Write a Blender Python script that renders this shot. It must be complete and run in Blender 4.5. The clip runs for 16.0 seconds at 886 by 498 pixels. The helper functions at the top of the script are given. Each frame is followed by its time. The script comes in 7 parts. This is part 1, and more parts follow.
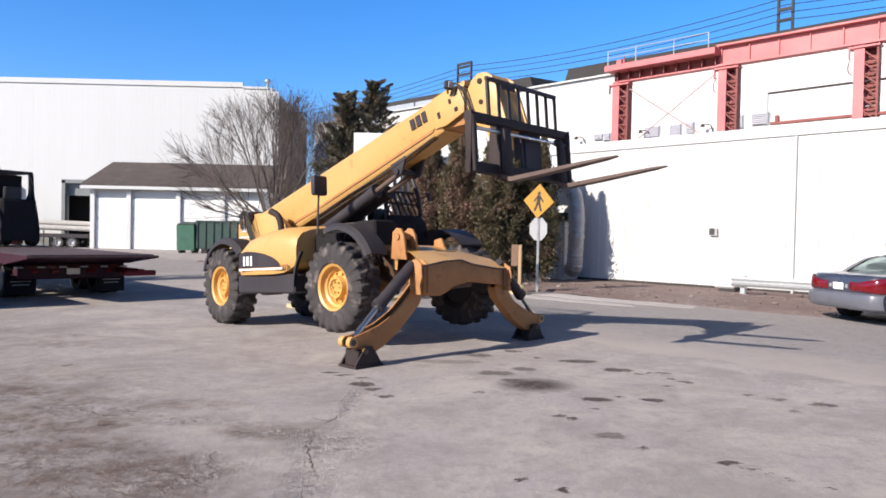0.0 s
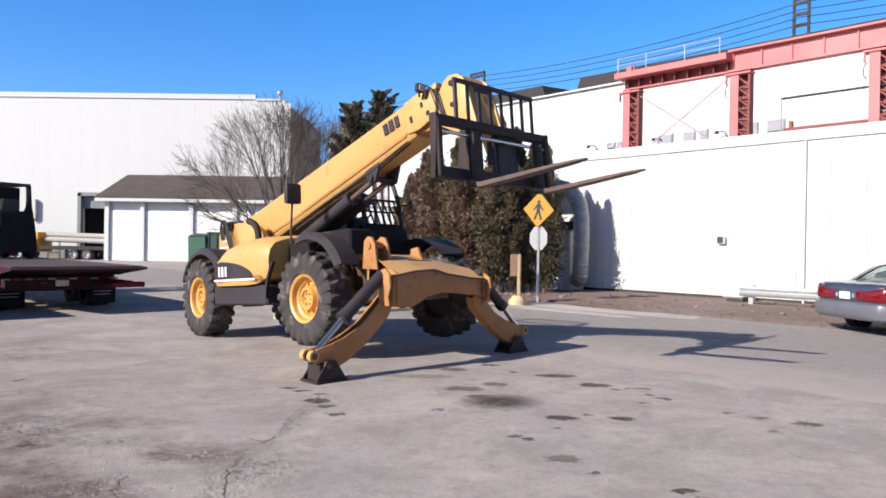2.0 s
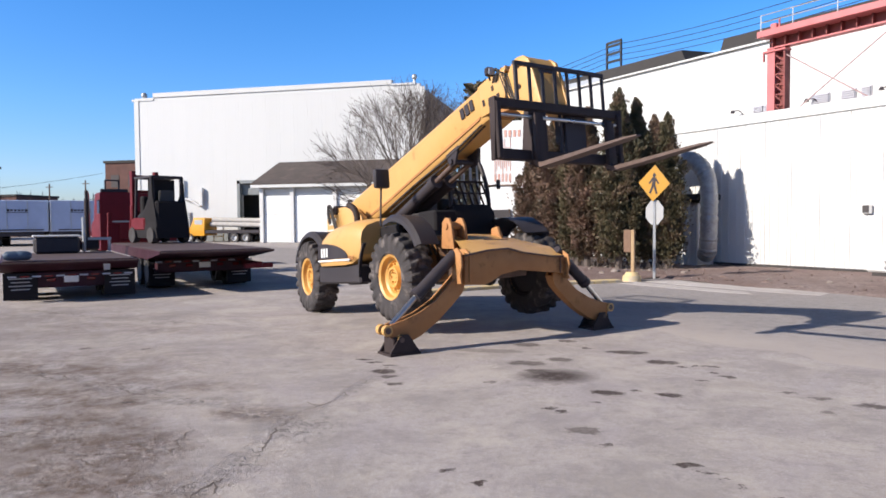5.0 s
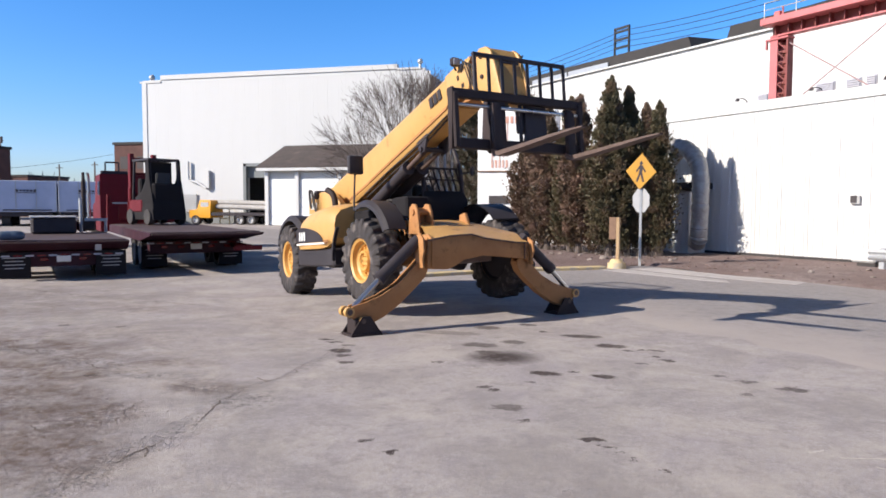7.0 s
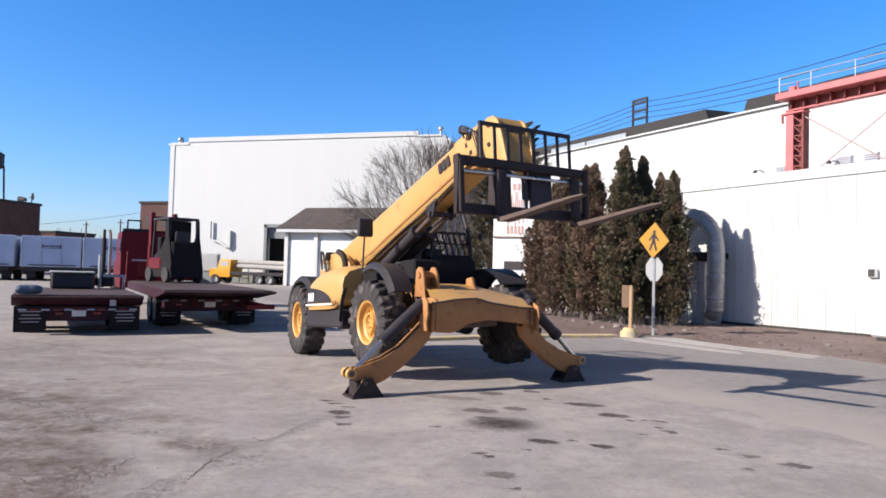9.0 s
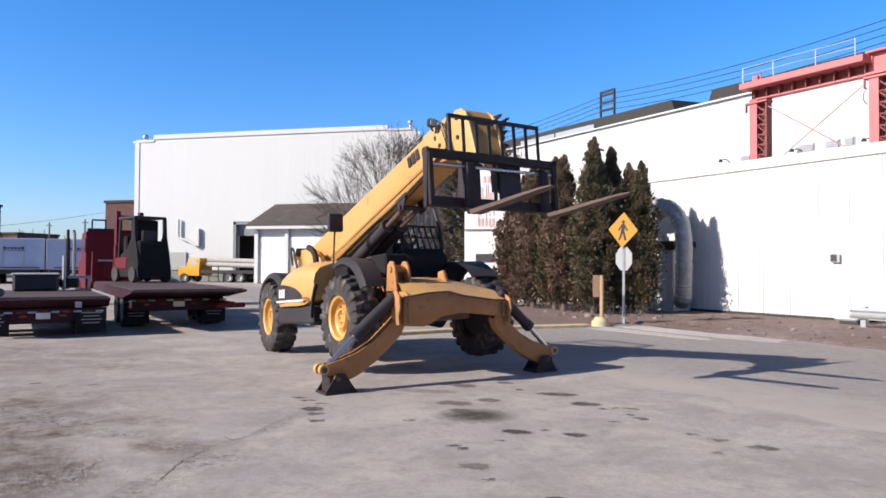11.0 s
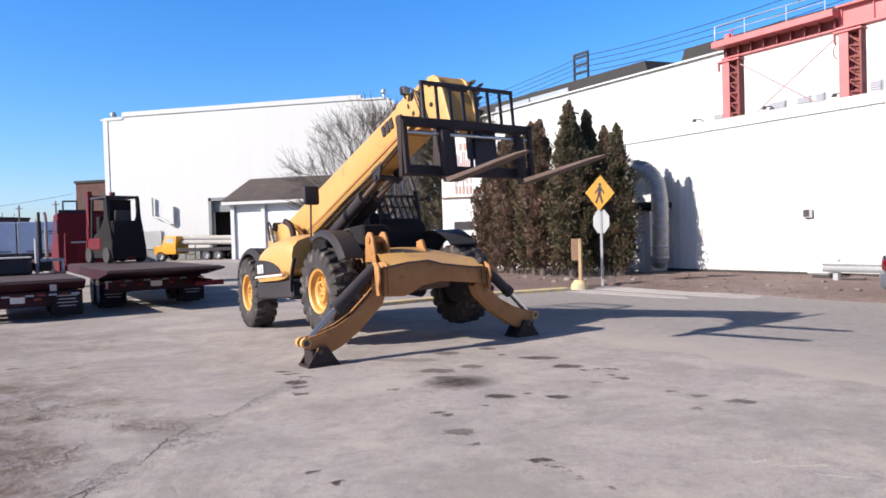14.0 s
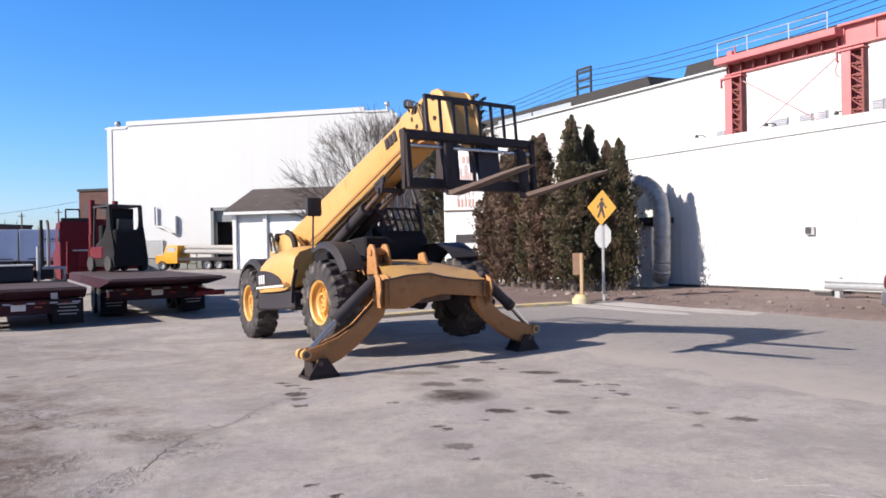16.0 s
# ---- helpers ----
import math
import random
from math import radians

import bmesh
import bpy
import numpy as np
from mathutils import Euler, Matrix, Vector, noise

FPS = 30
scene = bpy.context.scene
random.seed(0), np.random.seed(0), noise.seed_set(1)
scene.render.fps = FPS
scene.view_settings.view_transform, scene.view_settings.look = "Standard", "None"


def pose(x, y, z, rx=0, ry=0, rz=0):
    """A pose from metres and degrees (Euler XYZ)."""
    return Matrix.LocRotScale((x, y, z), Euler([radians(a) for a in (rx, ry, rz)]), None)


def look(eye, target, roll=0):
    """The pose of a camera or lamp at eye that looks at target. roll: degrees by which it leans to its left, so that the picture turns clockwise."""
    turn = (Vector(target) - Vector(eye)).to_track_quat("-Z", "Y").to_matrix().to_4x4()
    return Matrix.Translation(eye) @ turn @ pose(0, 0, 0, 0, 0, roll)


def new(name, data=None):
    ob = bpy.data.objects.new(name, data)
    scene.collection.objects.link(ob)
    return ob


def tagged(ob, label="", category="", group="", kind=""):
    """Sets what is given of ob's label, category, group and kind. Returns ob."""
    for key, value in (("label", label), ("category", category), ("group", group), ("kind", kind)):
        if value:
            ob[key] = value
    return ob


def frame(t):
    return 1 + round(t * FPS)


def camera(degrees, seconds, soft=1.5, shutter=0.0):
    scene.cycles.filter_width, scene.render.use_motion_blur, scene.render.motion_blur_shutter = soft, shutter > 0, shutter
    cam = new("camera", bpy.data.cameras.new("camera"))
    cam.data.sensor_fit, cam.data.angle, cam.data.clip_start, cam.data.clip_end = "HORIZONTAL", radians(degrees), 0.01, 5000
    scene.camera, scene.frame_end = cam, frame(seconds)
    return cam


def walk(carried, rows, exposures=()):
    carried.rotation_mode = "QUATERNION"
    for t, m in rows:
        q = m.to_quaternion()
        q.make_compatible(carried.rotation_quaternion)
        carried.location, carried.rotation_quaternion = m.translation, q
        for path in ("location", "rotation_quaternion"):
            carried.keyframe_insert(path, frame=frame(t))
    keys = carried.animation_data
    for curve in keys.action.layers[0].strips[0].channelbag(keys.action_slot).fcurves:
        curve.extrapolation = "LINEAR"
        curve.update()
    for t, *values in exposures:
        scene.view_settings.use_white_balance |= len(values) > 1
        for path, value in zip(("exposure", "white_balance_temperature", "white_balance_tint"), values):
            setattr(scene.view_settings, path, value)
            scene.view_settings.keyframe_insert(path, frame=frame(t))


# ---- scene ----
cam = camera(65.2, 16.0, soft=1.7)
PATH = [
    (0, (0.028, 0.004, 1.583), (0.048, 2.004, 1.545), 1.2),
    (0.5, (0.088, 0.064, 1.565), (0.123, 2.063, 1.511), -0.8),
    (1, (0.309, 0.138, 1.559), (0.303, 2.136, 1.473), 1.8),
    (1.5, (0.477, 0.244, 1.552), (0.455, 2.242, 1.455), -0.2),
    (2, (0.643, 0.388, 1.567), (0.606, 2.387, 1.559), 0.9),
    (2.5, (0.818, 0.444, 1.563), (0.661, 2.435, 1.467), -2.2),
    (3, (1.064, 0.437, 1.569), (0.83, 2.421, 1.477), 0.2),
    (3.5, (1.215, 0.414, 1.577), (0.913, 2.388, 1.478), -2.2),
    (4, (1.318, 0.308, 1.593), (0.93, 2.269, 1.506), -2.0),
    (4.2, (1.368, 0.232, 1.615), (0.951, 2.185, 1.518), -2.1),
    (6.3, (2.046, 0.08, 1.609), (1.575, 2.023, 1.58), 1.4),
    (6.5, (2.111, 0.036, 1.619), (1.646, 1.979, 1.524), 0.9),
    (7, (2.282, 0.012, 1.63), (1.802, 1.95, 1.51), 0.2),
    (7.5, (2.423, 0.014, 1.639), (1.914, 1.947, 1.566), 0.4),
    (8, (2.454, 0.016, 1.628), (1.911, 1.941, 1.632), 0.4),
    (8.5, (2.453, 0.007, 1.626), (1.906, 1.93, 1.679), 0.3),
    (9, (2.479, -0.005, 1.621), (1.943, 1.92, 1.686), 1.5),
    (9.2, (2.499, -0.011, 1.61), (1.967, 1.916, 1.677), 1.2),
    (11.5, (2.491, 0.022, 1.621), (2.055, 1.973, 1.661), -0.2),
    (12, (2.497, 0.033, 1.625), (2.067, 1.986, 1.66), -1.1),
    (12.5, (2.487, 0.038, 1.621), (2.056, 1.991, 1.653), -0.9),
    (13, (2.494, 0.029, 1.616), (2.064, 1.982, 1.645), -1.1),
    (13.5, (2.502, 0.001, 1.609), (2.087, 1.957, 1.622), -1.7),
    (14, (2.497, 0.033, 1.612), (2.097, 1.992, 1.57), -1.8),
    (14.5, (2.499, 0.022, 1.617), (2.111, 1.983, 1.559), -2.1),
    (15, (2.5, 0.024, 1.617), (2.111, 1.984, 1.558), -1.9),
    (15.5, (2.495, 0.04, 1.625), (2.1, 2.001, 1.59), -1.6),
    (16, (2.492, 0.031, 1.62), (2.089, 1.99, 1.614), -1.1),
]
walk(cam, [(t, look(eye, target, roll)) for t, eye, target, roll in PATH], exposures=((0.0, 0.65), (3.0, 0.65), (6.5, 0.62), (12.4, 0.63), (13.4, 0.72), (16.0, 0.73)))

# ---- world, sun, exposure ----
SUN_TO = Vector((-0.785, -0.619, 0.0)).normalized() * math.cos(radians(28.6)) + Vector((0, 0, math.sin(radians(28.6))))
world = bpy.data.worlds.new("world")
scene.world = world
world.use_nodes = True
wt = world.node_tree
sky = wt.nodes.new("ShaderNodeTexSky")
sky.sky_type, sky.sun_disc = "NISHITA", False
sky.sun_elevation, sky.sun_rotation = radians(28.6), math.atan2(SUN_TO.x, SUN_TO.y)
sky.air_density, sky.dust_density, sky.ozone_density = 1.0, 0.6, 3.0
wt.nodes["Background"].inputs["Strength"].default_value = 0.102
tone = wt.nodes.new("ShaderNodeHueSaturation")
tone.inputs["Hue"].default_value, tone.inputs["Saturation"].default_value, tone.inputs["Value"].default_value = 0.504, 1.34, 1.27
wt.links.new(sky.outputs["Color"], tone.inputs["Color"])
tint = wt.nodes.new("ShaderNodeMix")
tint.data_type, tint.blend_type = "RGBA", "MULTIPLY"
tint.inputs[0].default_value, tint.inputs[7].default_value = 1.0, (0.93, 1.0, 1.06, 1)
wt.links.new(tone.outputs["Color"], tint.inputs[6])
# clear winter sky: pale blue low down, deep and slightly violet overhead
height_of = wt.nodes.new("ShaderNodeSeparateXYZ")
wt.links.new(wt.nodes.new("ShaderNodeTexCoord").outputs["Generated"], height_of.inputs[0])
fall = wt.nodes.new("ShaderNodeValToRGB")
for at, colour in ((0.0, (0.7, 0.68, 0.92, 1)), (0.16, (0.82, 0.88, 1.04, 1)), (0.42, (0.92, 1.01, 1.1, 1)), (0.62, (0.68, 0.44, 0.4, 1)), (1.0, (0.27, 0.105, 0.085, 1))):
    stop = fall.color_ramp.elements[0] if at == 0 else fall.color_ramp.elements[-1] if at == 1 else fall.color_ramp.elements.new(at)
    stop.color = colour
wt.links.new(height_of.outputs["Z"], fall.inputs["Fac"])
deep = wt.nodes.new("ShaderNodeMix")
deep.data_type, deep.blend_type = "RGBA", "MULTIPLY"
deep.inputs[0].default_value = 1.0
wt.links.new(tint.outputs[2], deep.inputs[6])
wt.links.new(fall.outputs["Color"], deep.inputs[7])
wt.links.new(deep.outputs[2], wt.nodes["Background"].inputs["Color"])
sun = new("sun", bpy.data.lights.new("sun", "SUN"))
sun.data.energy, sun.data.angle, sun.data.color = 5.0, radians(0.55), (1.0, 0.91, 0.805)
sun.matrix_world = look(SUN_TO * 60, (0, 0, 0))


# ---- materials ----
def mat(name, c1, c2=None, scale=2.0, rough=0.6, metal=0.0, bump=0.15, dirt=None, dirt_at=0.6, dirt_scale=0.7, vary=0.0, fine=40.0, stretch=(1, 1, 1), coat=0.0):
    """A painted or raw surface: two tones by a broad noise, dirt by a second one, fine relief."""
    m = bpy.data.materials.new(name)
    m.use_nodes = True
    t = m.node_tree
    b = t.nodes["Principled BSDF"]
    tc = t.nodes.new("ShaderNodeTexCoord")
    mp = t.nodes.new("ShaderNodeMapping")
    mp.inputs["Scale"].default_value = stretch
    t.links.new(tc.outputs["Object"], mp.inputs["Vector"])

    def noise_at(s, detail=5.0, r=0.6):
        n = t.nodes.new("ShaderNodeTexNoise")
        n.inputs["Scale"].default_value, n.inputs["Detail"].default_value, n.inputs["Roughness"].default_value = s, detail, r
        t.links.new(mp.outputs["Vector"], n.inputs["Vector"])
        return n

    def mix(fac, a, bb):
        x = t.nodes.new("ShaderNodeMix")
        x.data_type = "RGBA"
        for sock, v in ((x.inputs[0], fac), (x.inputs[6], a), (x.inputs[7], bb)):
            if isinstance(v, (tuple, float)):
                sock.default_value = (*v, 1) if isinstance(v, tuple) else v
            else:
                t.links.new(v, sock)
        return x.outputs[2]

    def ramp(v, lo, hi):
        r = t.nodes.new("ShaderNodeMapRange")
        r.inputs["From Min"].default_value, r.inputs["From Max"].default_value = lo, hi
        t.links.new(v, r.inputs["Value"])
        return r.outputs["Result"]

    n1 = noise_at(scale)
    col = mix(ramp(n1.outputs["Fac"], 0.3, 0.7), c1, c2 or tuple(v * 0.8 for v in c1))
    if dirt:
        n2 = noise_at(dirt_scale, 8.0, 0.7)
        col = mix(ramp(n2.outputs["Fac"], dirt_at, dirt_at + 0.12), col, dirt)
    if vary:
        oi = t.nodes.new("ShaderNodeObjectInfo")
        h = t.nodes.new("ShaderNodeHueSaturation")
        t.links.new(ramp(oi.outputs["Random"], 0, 1), h.inputs["Value"])
        h.inputs["Value"].default_value = 1
        r = t.nodes.new("ShaderNodeMapRange")
        r.inputs["To Min"].default_value, r.inputs["To Max"].default_value = 1 - vary, 1 + vary
        t.links.new(oi.outputs["Random"], r.inputs["Value"])
        t.links.new(r.outputs["Result"], h.inputs["Value"])
        t.links.new(col, h.inputs["Color"])
        col = h.outputs["Color"]
    if isinstance(col, tuple):
        b.inputs["Base Color"].default_value = (*col, 1)
    else:
        t.links.new(col, b.inputs["Base Color"])
    n3 = noise_at(fine, 3.0)
    rr = t.nodes.new("ShaderNodeMapRange")
    rr.inputs["To Min"].default_value, rr.inputs["To Max"].default_value = max(0.03, rough - 0.12), min(1, rough + 0.12)
    t.links.new(n1.outputs["Fac"], rr.inputs["Value"])
    t.links.new(rr.outputs["Result"], b.inputs["Roughness"])
    b.inputs["Metallic"].default_value = metal
    b.inputs["Coat Weight"].default_value = coat
    if bump:
        bp = t.nodes.new("ShaderNodeBump")
        bp.inputs["Strength"].default_value, bp.inputs["Distance"].default_value = bump, 0.01
        t.links.new(n3.outputs["Fac"], bp.inputs["Height"])
        t.links.new(bp.outputs["Normal"], b.inputs["Normal"])
    return m


def leaf_mat(name, colours, rough=0.65):
    """Leaves and twigs: each small island takes its own tone, with broad patches that paint clump light and shade on
    top.
    """
    m = bpy.data.materials.new(name)
    m.use_nodes = True
    t = m.node_tree
    b = t.nodes["Principled BSDF"]
    g = t.nodes.new("ShaderNodeNewGeometry")
    tc = t.nodes.new("ShaderNodeTexCoord")
    n = t.nodes.new("ShaderNodeTexNoise")
    n.inputs["Scale"].default_value, n.inputs["Detail"].default_value = 2.2, 3
    t.links.new(tc.outputs["Object"], n.inputs["Vector"])
    patches = t.nodes.new("ShaderNodeMapRange")
    patches.inputs["From Min"].default_value, patches.inputs["From Max"].default_value = 0.33, 0.67
    patches.inputs["To Min"].default_value, patches.inputs["To Max"].default_value = 0.12, 0.92
    t.links.new(n.outputs["Fac"], patches.inputs["Value"])
    ad = t.nodes.new("ShaderNodeMath")
    ad.operation = "MULTIPLY_ADD"
    ad.inputs[1].default_value = 0.2
    t.links.new(g.outputs["Random Per Island"], ad.inputs[0])
    t.links.new(patches.outputs["Result"], ad.inputs[2])
    r = t.nodes.new("ShaderNodeValToRGB")
    while len(r.color_ramp.elements) < len(colours):
        r.color_ramp.elements.new(0.5)
    for i, c in enumerate(colours):
        r.color_ramp.elements[i].position = 0.3 + 0.6 * i / max(1, len(colours) - 1)
        r.color_ramp.elements[i].color = (*c, 1)
    t.links.new(ad.outputs[0], r.inputs["Fac"])
    t.links.new(r.outputs["Color"], b.inputs["Base Color"])
    b.inputs["Roughness"].default_value = rough
    return m


YELLOW = mat("machine_yellow", (0.55, 0.32, 0.108), (0.5, 0.282, 0.09), 1.5, 0.45, 0, 0.05, (0.34, 0.18, 0.06), 0.58, 3.6)
# machine yellow darkened to its shaded tone on beam and legs, plus grime
OCHRE = mat("worn_shaded_yellow", (0.41, 0.2, 0.076), (0.33, 0.152, 0.06), 2.5, 0.6, 0, 0.08, (0.2, 0.1, 0.04), 0.56, 3.0)
RIM_YELLOW = mat("rim_yellow", (0.6, 0.33, 0.085), (0.49, 0.26, 0.07), 4, 0.45, 0, 0.05, (0.3, 0.17, 0.06), 0.62, 5)
BLACK = mat("black_paint", (0.033, 0.0275, 0.033), (0.044, 0.038, 0.042), 3, 0.55, 0, 0.05, (0.035, 0.03, 0.025), 0.64, 3)
PLASTIC = mat("black_plastic", (0.034, 0.03, 0.0345), (0.046, 0.041, 0.045), 3, 0.5, 0, 0.1, (0.03, 0.028, 0.026), 0.62, 2)
CARRIAGE = mat("worn_black_steel", (0.031, 0.0225, 0.023), (0.046, 0.034, 0.033), 4, 0.7, 0, 0.12, (0.05, 0.034, 0.028), 0.62, 4)
TYRE = mat("dusty_rubber", (0.022, 0.019, 0.0205), (0.046, 0.0395, 0.04), 3.5, 0.85, 0, 0.4, (0.13, 0.11, 0.102), 0.53, 4.0)
DARK_RUBBER = mat("dark_rubber", (0.03, 0.0265, 0.0275), (0.042, 0.037, 0.036), 4, 0.8, 0, 0.2)
CHROME = mat("chrome_rod", (0.55, 0.55, 0.55), None, 3, 0.3, 1.0, 0.0)
for dull in (BLACK, PLASTIC, CARRIAGE, OCHRE):
    dull.node_tree.nodes["Principled BSDF"].inputs["Specular IOR Level"].default_value = 0.22
RUST = mat("rusty_steel", (0.12, 0.08, 0.067), (0.08, 0.053, 0.046), 6, 0.7, 0.15, 0.25, (0.08, 0.05, 0.045), 0.6, 5)
WHITE = mat("white_decal", (0.78, 0.78, 0.76), (0.7, 0.7, 0.69), 3, 0.5, 0, 0.0)
WHITE_WALL = mat("white_cladding", (0.53, 0.53, 0.525), (0.5, 0.5, 0.495), 0.5, 0.55, 0, 0.05, (0.46, 0.45, 0.44), 0.68, 0.6, vary=0.02, stretch=(1, 1, 0.25))
GREY_WALL = mat("pale_cladding", (0.505, 0.51, 0.508), (0.49, 0.495, 0.492), 0.4, 0.7, 0, 0.05, (0.475, 0.48, 0.475), 0.66, 0.35, vary=0.008, stretch=(1, 1, 0.15))
ANNEX = mat("grey_ribbed_metal", (0.66, 0.66, 0.66), (0.6, 0.6, 0.61), 1, 0.5, 0.1, 0.05, (0.33, 0.31, 0.3), 0.64, 0.9, vary=0.05)
FOIL = mat("duct_foil", (0.42, 0.41, 0.4), (0.27, 0.262, 0.255), 5, 0.5, 0.25, 0.7, (0.2, 0.19, 0.19), 0.6, 3, fine=9)
ROOF = mat("dark_shingle", (0.025, 0.023, 0.023), (0.038, 0.034, 0.033), 1.5, 0.9, 0, 0.4)
ROOF_BROWN = mat("brown_shingle", (0.075, 0.055, 0.05), (0.05, 0.042, 0.04), 1.2, 0.9, 0, 0.5, (0.11, 0.08, 0.07), 0.6, 0.8)
CRANE = mat("faded_red_paint", (0.5, 0.145, 0.148), (0.43, 0.115, 0.118), 0.8, 0.55, 0, 0.08, (0.3, 0.13, 0.11), 0.6, 1.4)
FADED_RED = mat("thin_faded_red", (0.36, 0.25, 0.25), (0.3, 0.2, 0.2), 2, 0.6, 0, 0.1)
CRANE_DARK = mat("dark_red_steel", (0.23, 0.05, 0.045), (0.16, 0.045, 0.04), 2, 0.65, 0.1, 0.2)
TRUCK_RED = mat("dark_red_paint", (0.13, 0.0055, 0.011), (0.1, 0.0055, 0.009), 2, 0.5, 0, 0.04, (0.09, 0.03, 0.03), 0.66, 2)
TRUCK_DARK = mat("maroon_frame", (0.046, 0.0105, 0.02), (0.032, 0.011, 0.016), 3, 0.6, 0, 0.1, (0.04, 0.02, 0.02), 0.62, 2)
DECK = mat("steel_deck", (0.1, 0.072, 0.072), (0.07, 0.048, 0.048), 1.5, 0.8, 0.0, 0.2, (0.14, 0.115, 0.11), 0.58, 1.6)
for dull in (TRUCK_RED, TRUCK_DARK, DECK):
    dull.node_tree.nodes["Principled BSDF"].inputs["Specular IOR Level"].default_value = 0.25
LENS_RED = mat("red_lens", (0.16, 0.004, 0.01), (0.13, 0.004, 0.008), 6, 0.12, 0, 0.0, coat=0.5)
CAR_PAINT = mat("silver_blue_paint", (0.07, 0.078, 0.112), (0.06, 0.067, 0.097), 3, 0.3, 0.4, 0.0, coat=0.6)
CAR_LOW = mat("grey_bumper", (0.155, 0.158, 0.185), (0.135, 0.138, 0.162), 3, 0.35, 0.25, 0.02)
GLASS_DARK = mat("tinted_glass", (0.03, 0.035, 0.038), None, 2, 0.05, 0, 0.0, coat=1.0)
CAR_GLASS = mat("car_window_glass", (0.55, 0.68, 0.66), None, 2, 0.1, 0, 0.0)
CAR_GLASS.node_tree.nodes["Principled BSDF"].inputs["Transmission Weight"].default_value = 0.85
CAR_GLASS.node_tree.nodes["Principled BSDF"].inputs["IOR"].default_value = 1.15
SIGN_YELLOW = mat("sign_yellow", (0.42, 0.215, 0.016), (0.37, 0.185, 0.015), 3, 0.45, 0, 0.0)
SIGN_BACK = mat("sign_aluminium", (0.36, 0.36, 0.36), (0.32, 0.32, 0.32), 4, 0.5, 0.1, 0.03)
GALV = mat("galvanised_steel", (0.45, 0.46, 0.47), (0.36, 0.37, 0.38), 5, 0.45, 0.5, 0.1, (0.2, 0.15, 0.12), 0.68, 2)
KERB_YELLOW = mat("yellow_kerb_paint", (0.56, 0.42, 0.19), (0.49, 0.4, 0.26), 2.5, 0.8, 0, 0.3, (0.36, 0.33, 0.29), 0.54, 2.0)
WOOD_PALE = mat("weathered_wood", (0.4, 0.28, 0.16), (0.3, 0.2, 0.11), 5, 0.8, 0, 0.3, stretch=(4, 4, 0.5))
BROWN_BOARD = mat("brown_board", (0.2, 0.12, 0.075), (0.15, 0.09, 0.06), 5, 0.8, 0, 0.2)
CONCRETE = mat("concrete", (0.42, 0.4, 0.38), (0.34, 0.32, 0.3), 3, 0.9, 0, 0.4)
BARK = mat("grey_bark", (0.13, 0.105, 0.09), (0.09, 0.07, 0.06), 5, 0.9, 0, 0.5, stretch=(1, 1, 0.2))
# the hall's side wall faces away from the sun; shade is in this brown
SHADE_WALL = mat("shaded_side_wall", (0.24, 0.2, 0.185), (0.2, 0.165, 0.155), 0.6, 0.9, 0, 0.2)
CRACK = mat("dark_crack", (0.19, 0.15, 0.125), (0.1, 0.08, 0.068), 6, 0.95, 0, 0.4)
CRUMB = mat("concrete_crumbs", (0.3, 0.25, 0.215), (0.2, 0.16, 0.135), 9, 0.95, 0, 0.4)
FADED = mat("faded_blue_lettering", (0.36, 0.36, 0.41), (0.42, 0.42, 0.46), 4, 0.7, 0, 0.0)
SCUFF = mat("pale_scuff", (0.52, 0.48, 0.44), (0.45, 0.4, 0.36), 7, 0.9, 0, 0.3)
TWIG = leaf_mat("twig_bark", [(0.055, 0.043, 0.038), (0.105, 0.082, 0.072)], 0.85)
ARBOR = leaf_mat("arborvitae_leaf", [(0.034, 0.0325, 0.015), (0.068, 0.059, 0.028), (0.105, 0.081, 0.041), (0.145, 0.097, 0.061)])
ARBOR_BROWN = leaf_mat("arborvitae_winter_leaf", [(0.045, 0.034, 0.0185), (0.094, 0.062, 0.036), (0.145, 0.089, 0.059), (0.2, 0.122, 0.09)])
PINE = leaf_mat("dark_needles", [(0.045, 0.042, 0.025), (0.09, 0.078, 0.047), (0.14, 0.105, 0.075)])
BRICK = mat("far_brick", (0.1, 0.045, 0.037), (0.075, 0.036, 0.03), 1, 0.9, 0, 0.2, (0.13, 0.075, 0.065), 0.62, 0.5)
TARP = mat("blue_tarpaulin", (0.06, 0.1, 0.16), (0.045, 0.075, 0.12), 5, 0.6, 0, 0.4)
TRAILER = mat("trailer_white", (0.41, 0.46, 0.6), (0.33, 0.38, 0.51), 0.6, 0.5, 0, 0.0, (0.38, 0.38, 0.4), 0.63, 0.6)
# unlit insides put into a dark colour, for bay, windows and vent
INTERIOR = mat("interior_shade", (0.05, 0.045, 0.047), (0.065, 0.058, 0.059), 1, 0.9, 0, 0.1)
GREEN = mat("green_paint", (0.03, 0.062, 0.05), (0.024, 0.05, 0.04), 2, 0.5, 0, 0.1, (0.06, 0.05, 0.04), 0.63, 2)
BIN_GREEN = mat("bin_green_paint", (0.045, 0.13, 0.085), (0.035, 0.1, 0.066), 2, 0.5, 0, 0.1, (0.06, 0.05, 0.04), 0.63, 2)
DOCK_GREEN = mat("grey_green_panel", (0.17, 0.185, 0.19), (0.14, 0.152, 0.157), 1, 0.6, 0, 0.1)
CAB_ORANGE = mat("truck_yellow", (0.7, 0.33, 0.02), (0.62, 0.28, 0.02), 2, 0.35, 0, 0.02)
ROCK = mat("rubble_stone", (0.25, 0.21, 0.185), (0.17, 0.14, 0.125), 5, 0.9, 0, 0.5, vary=0.25)
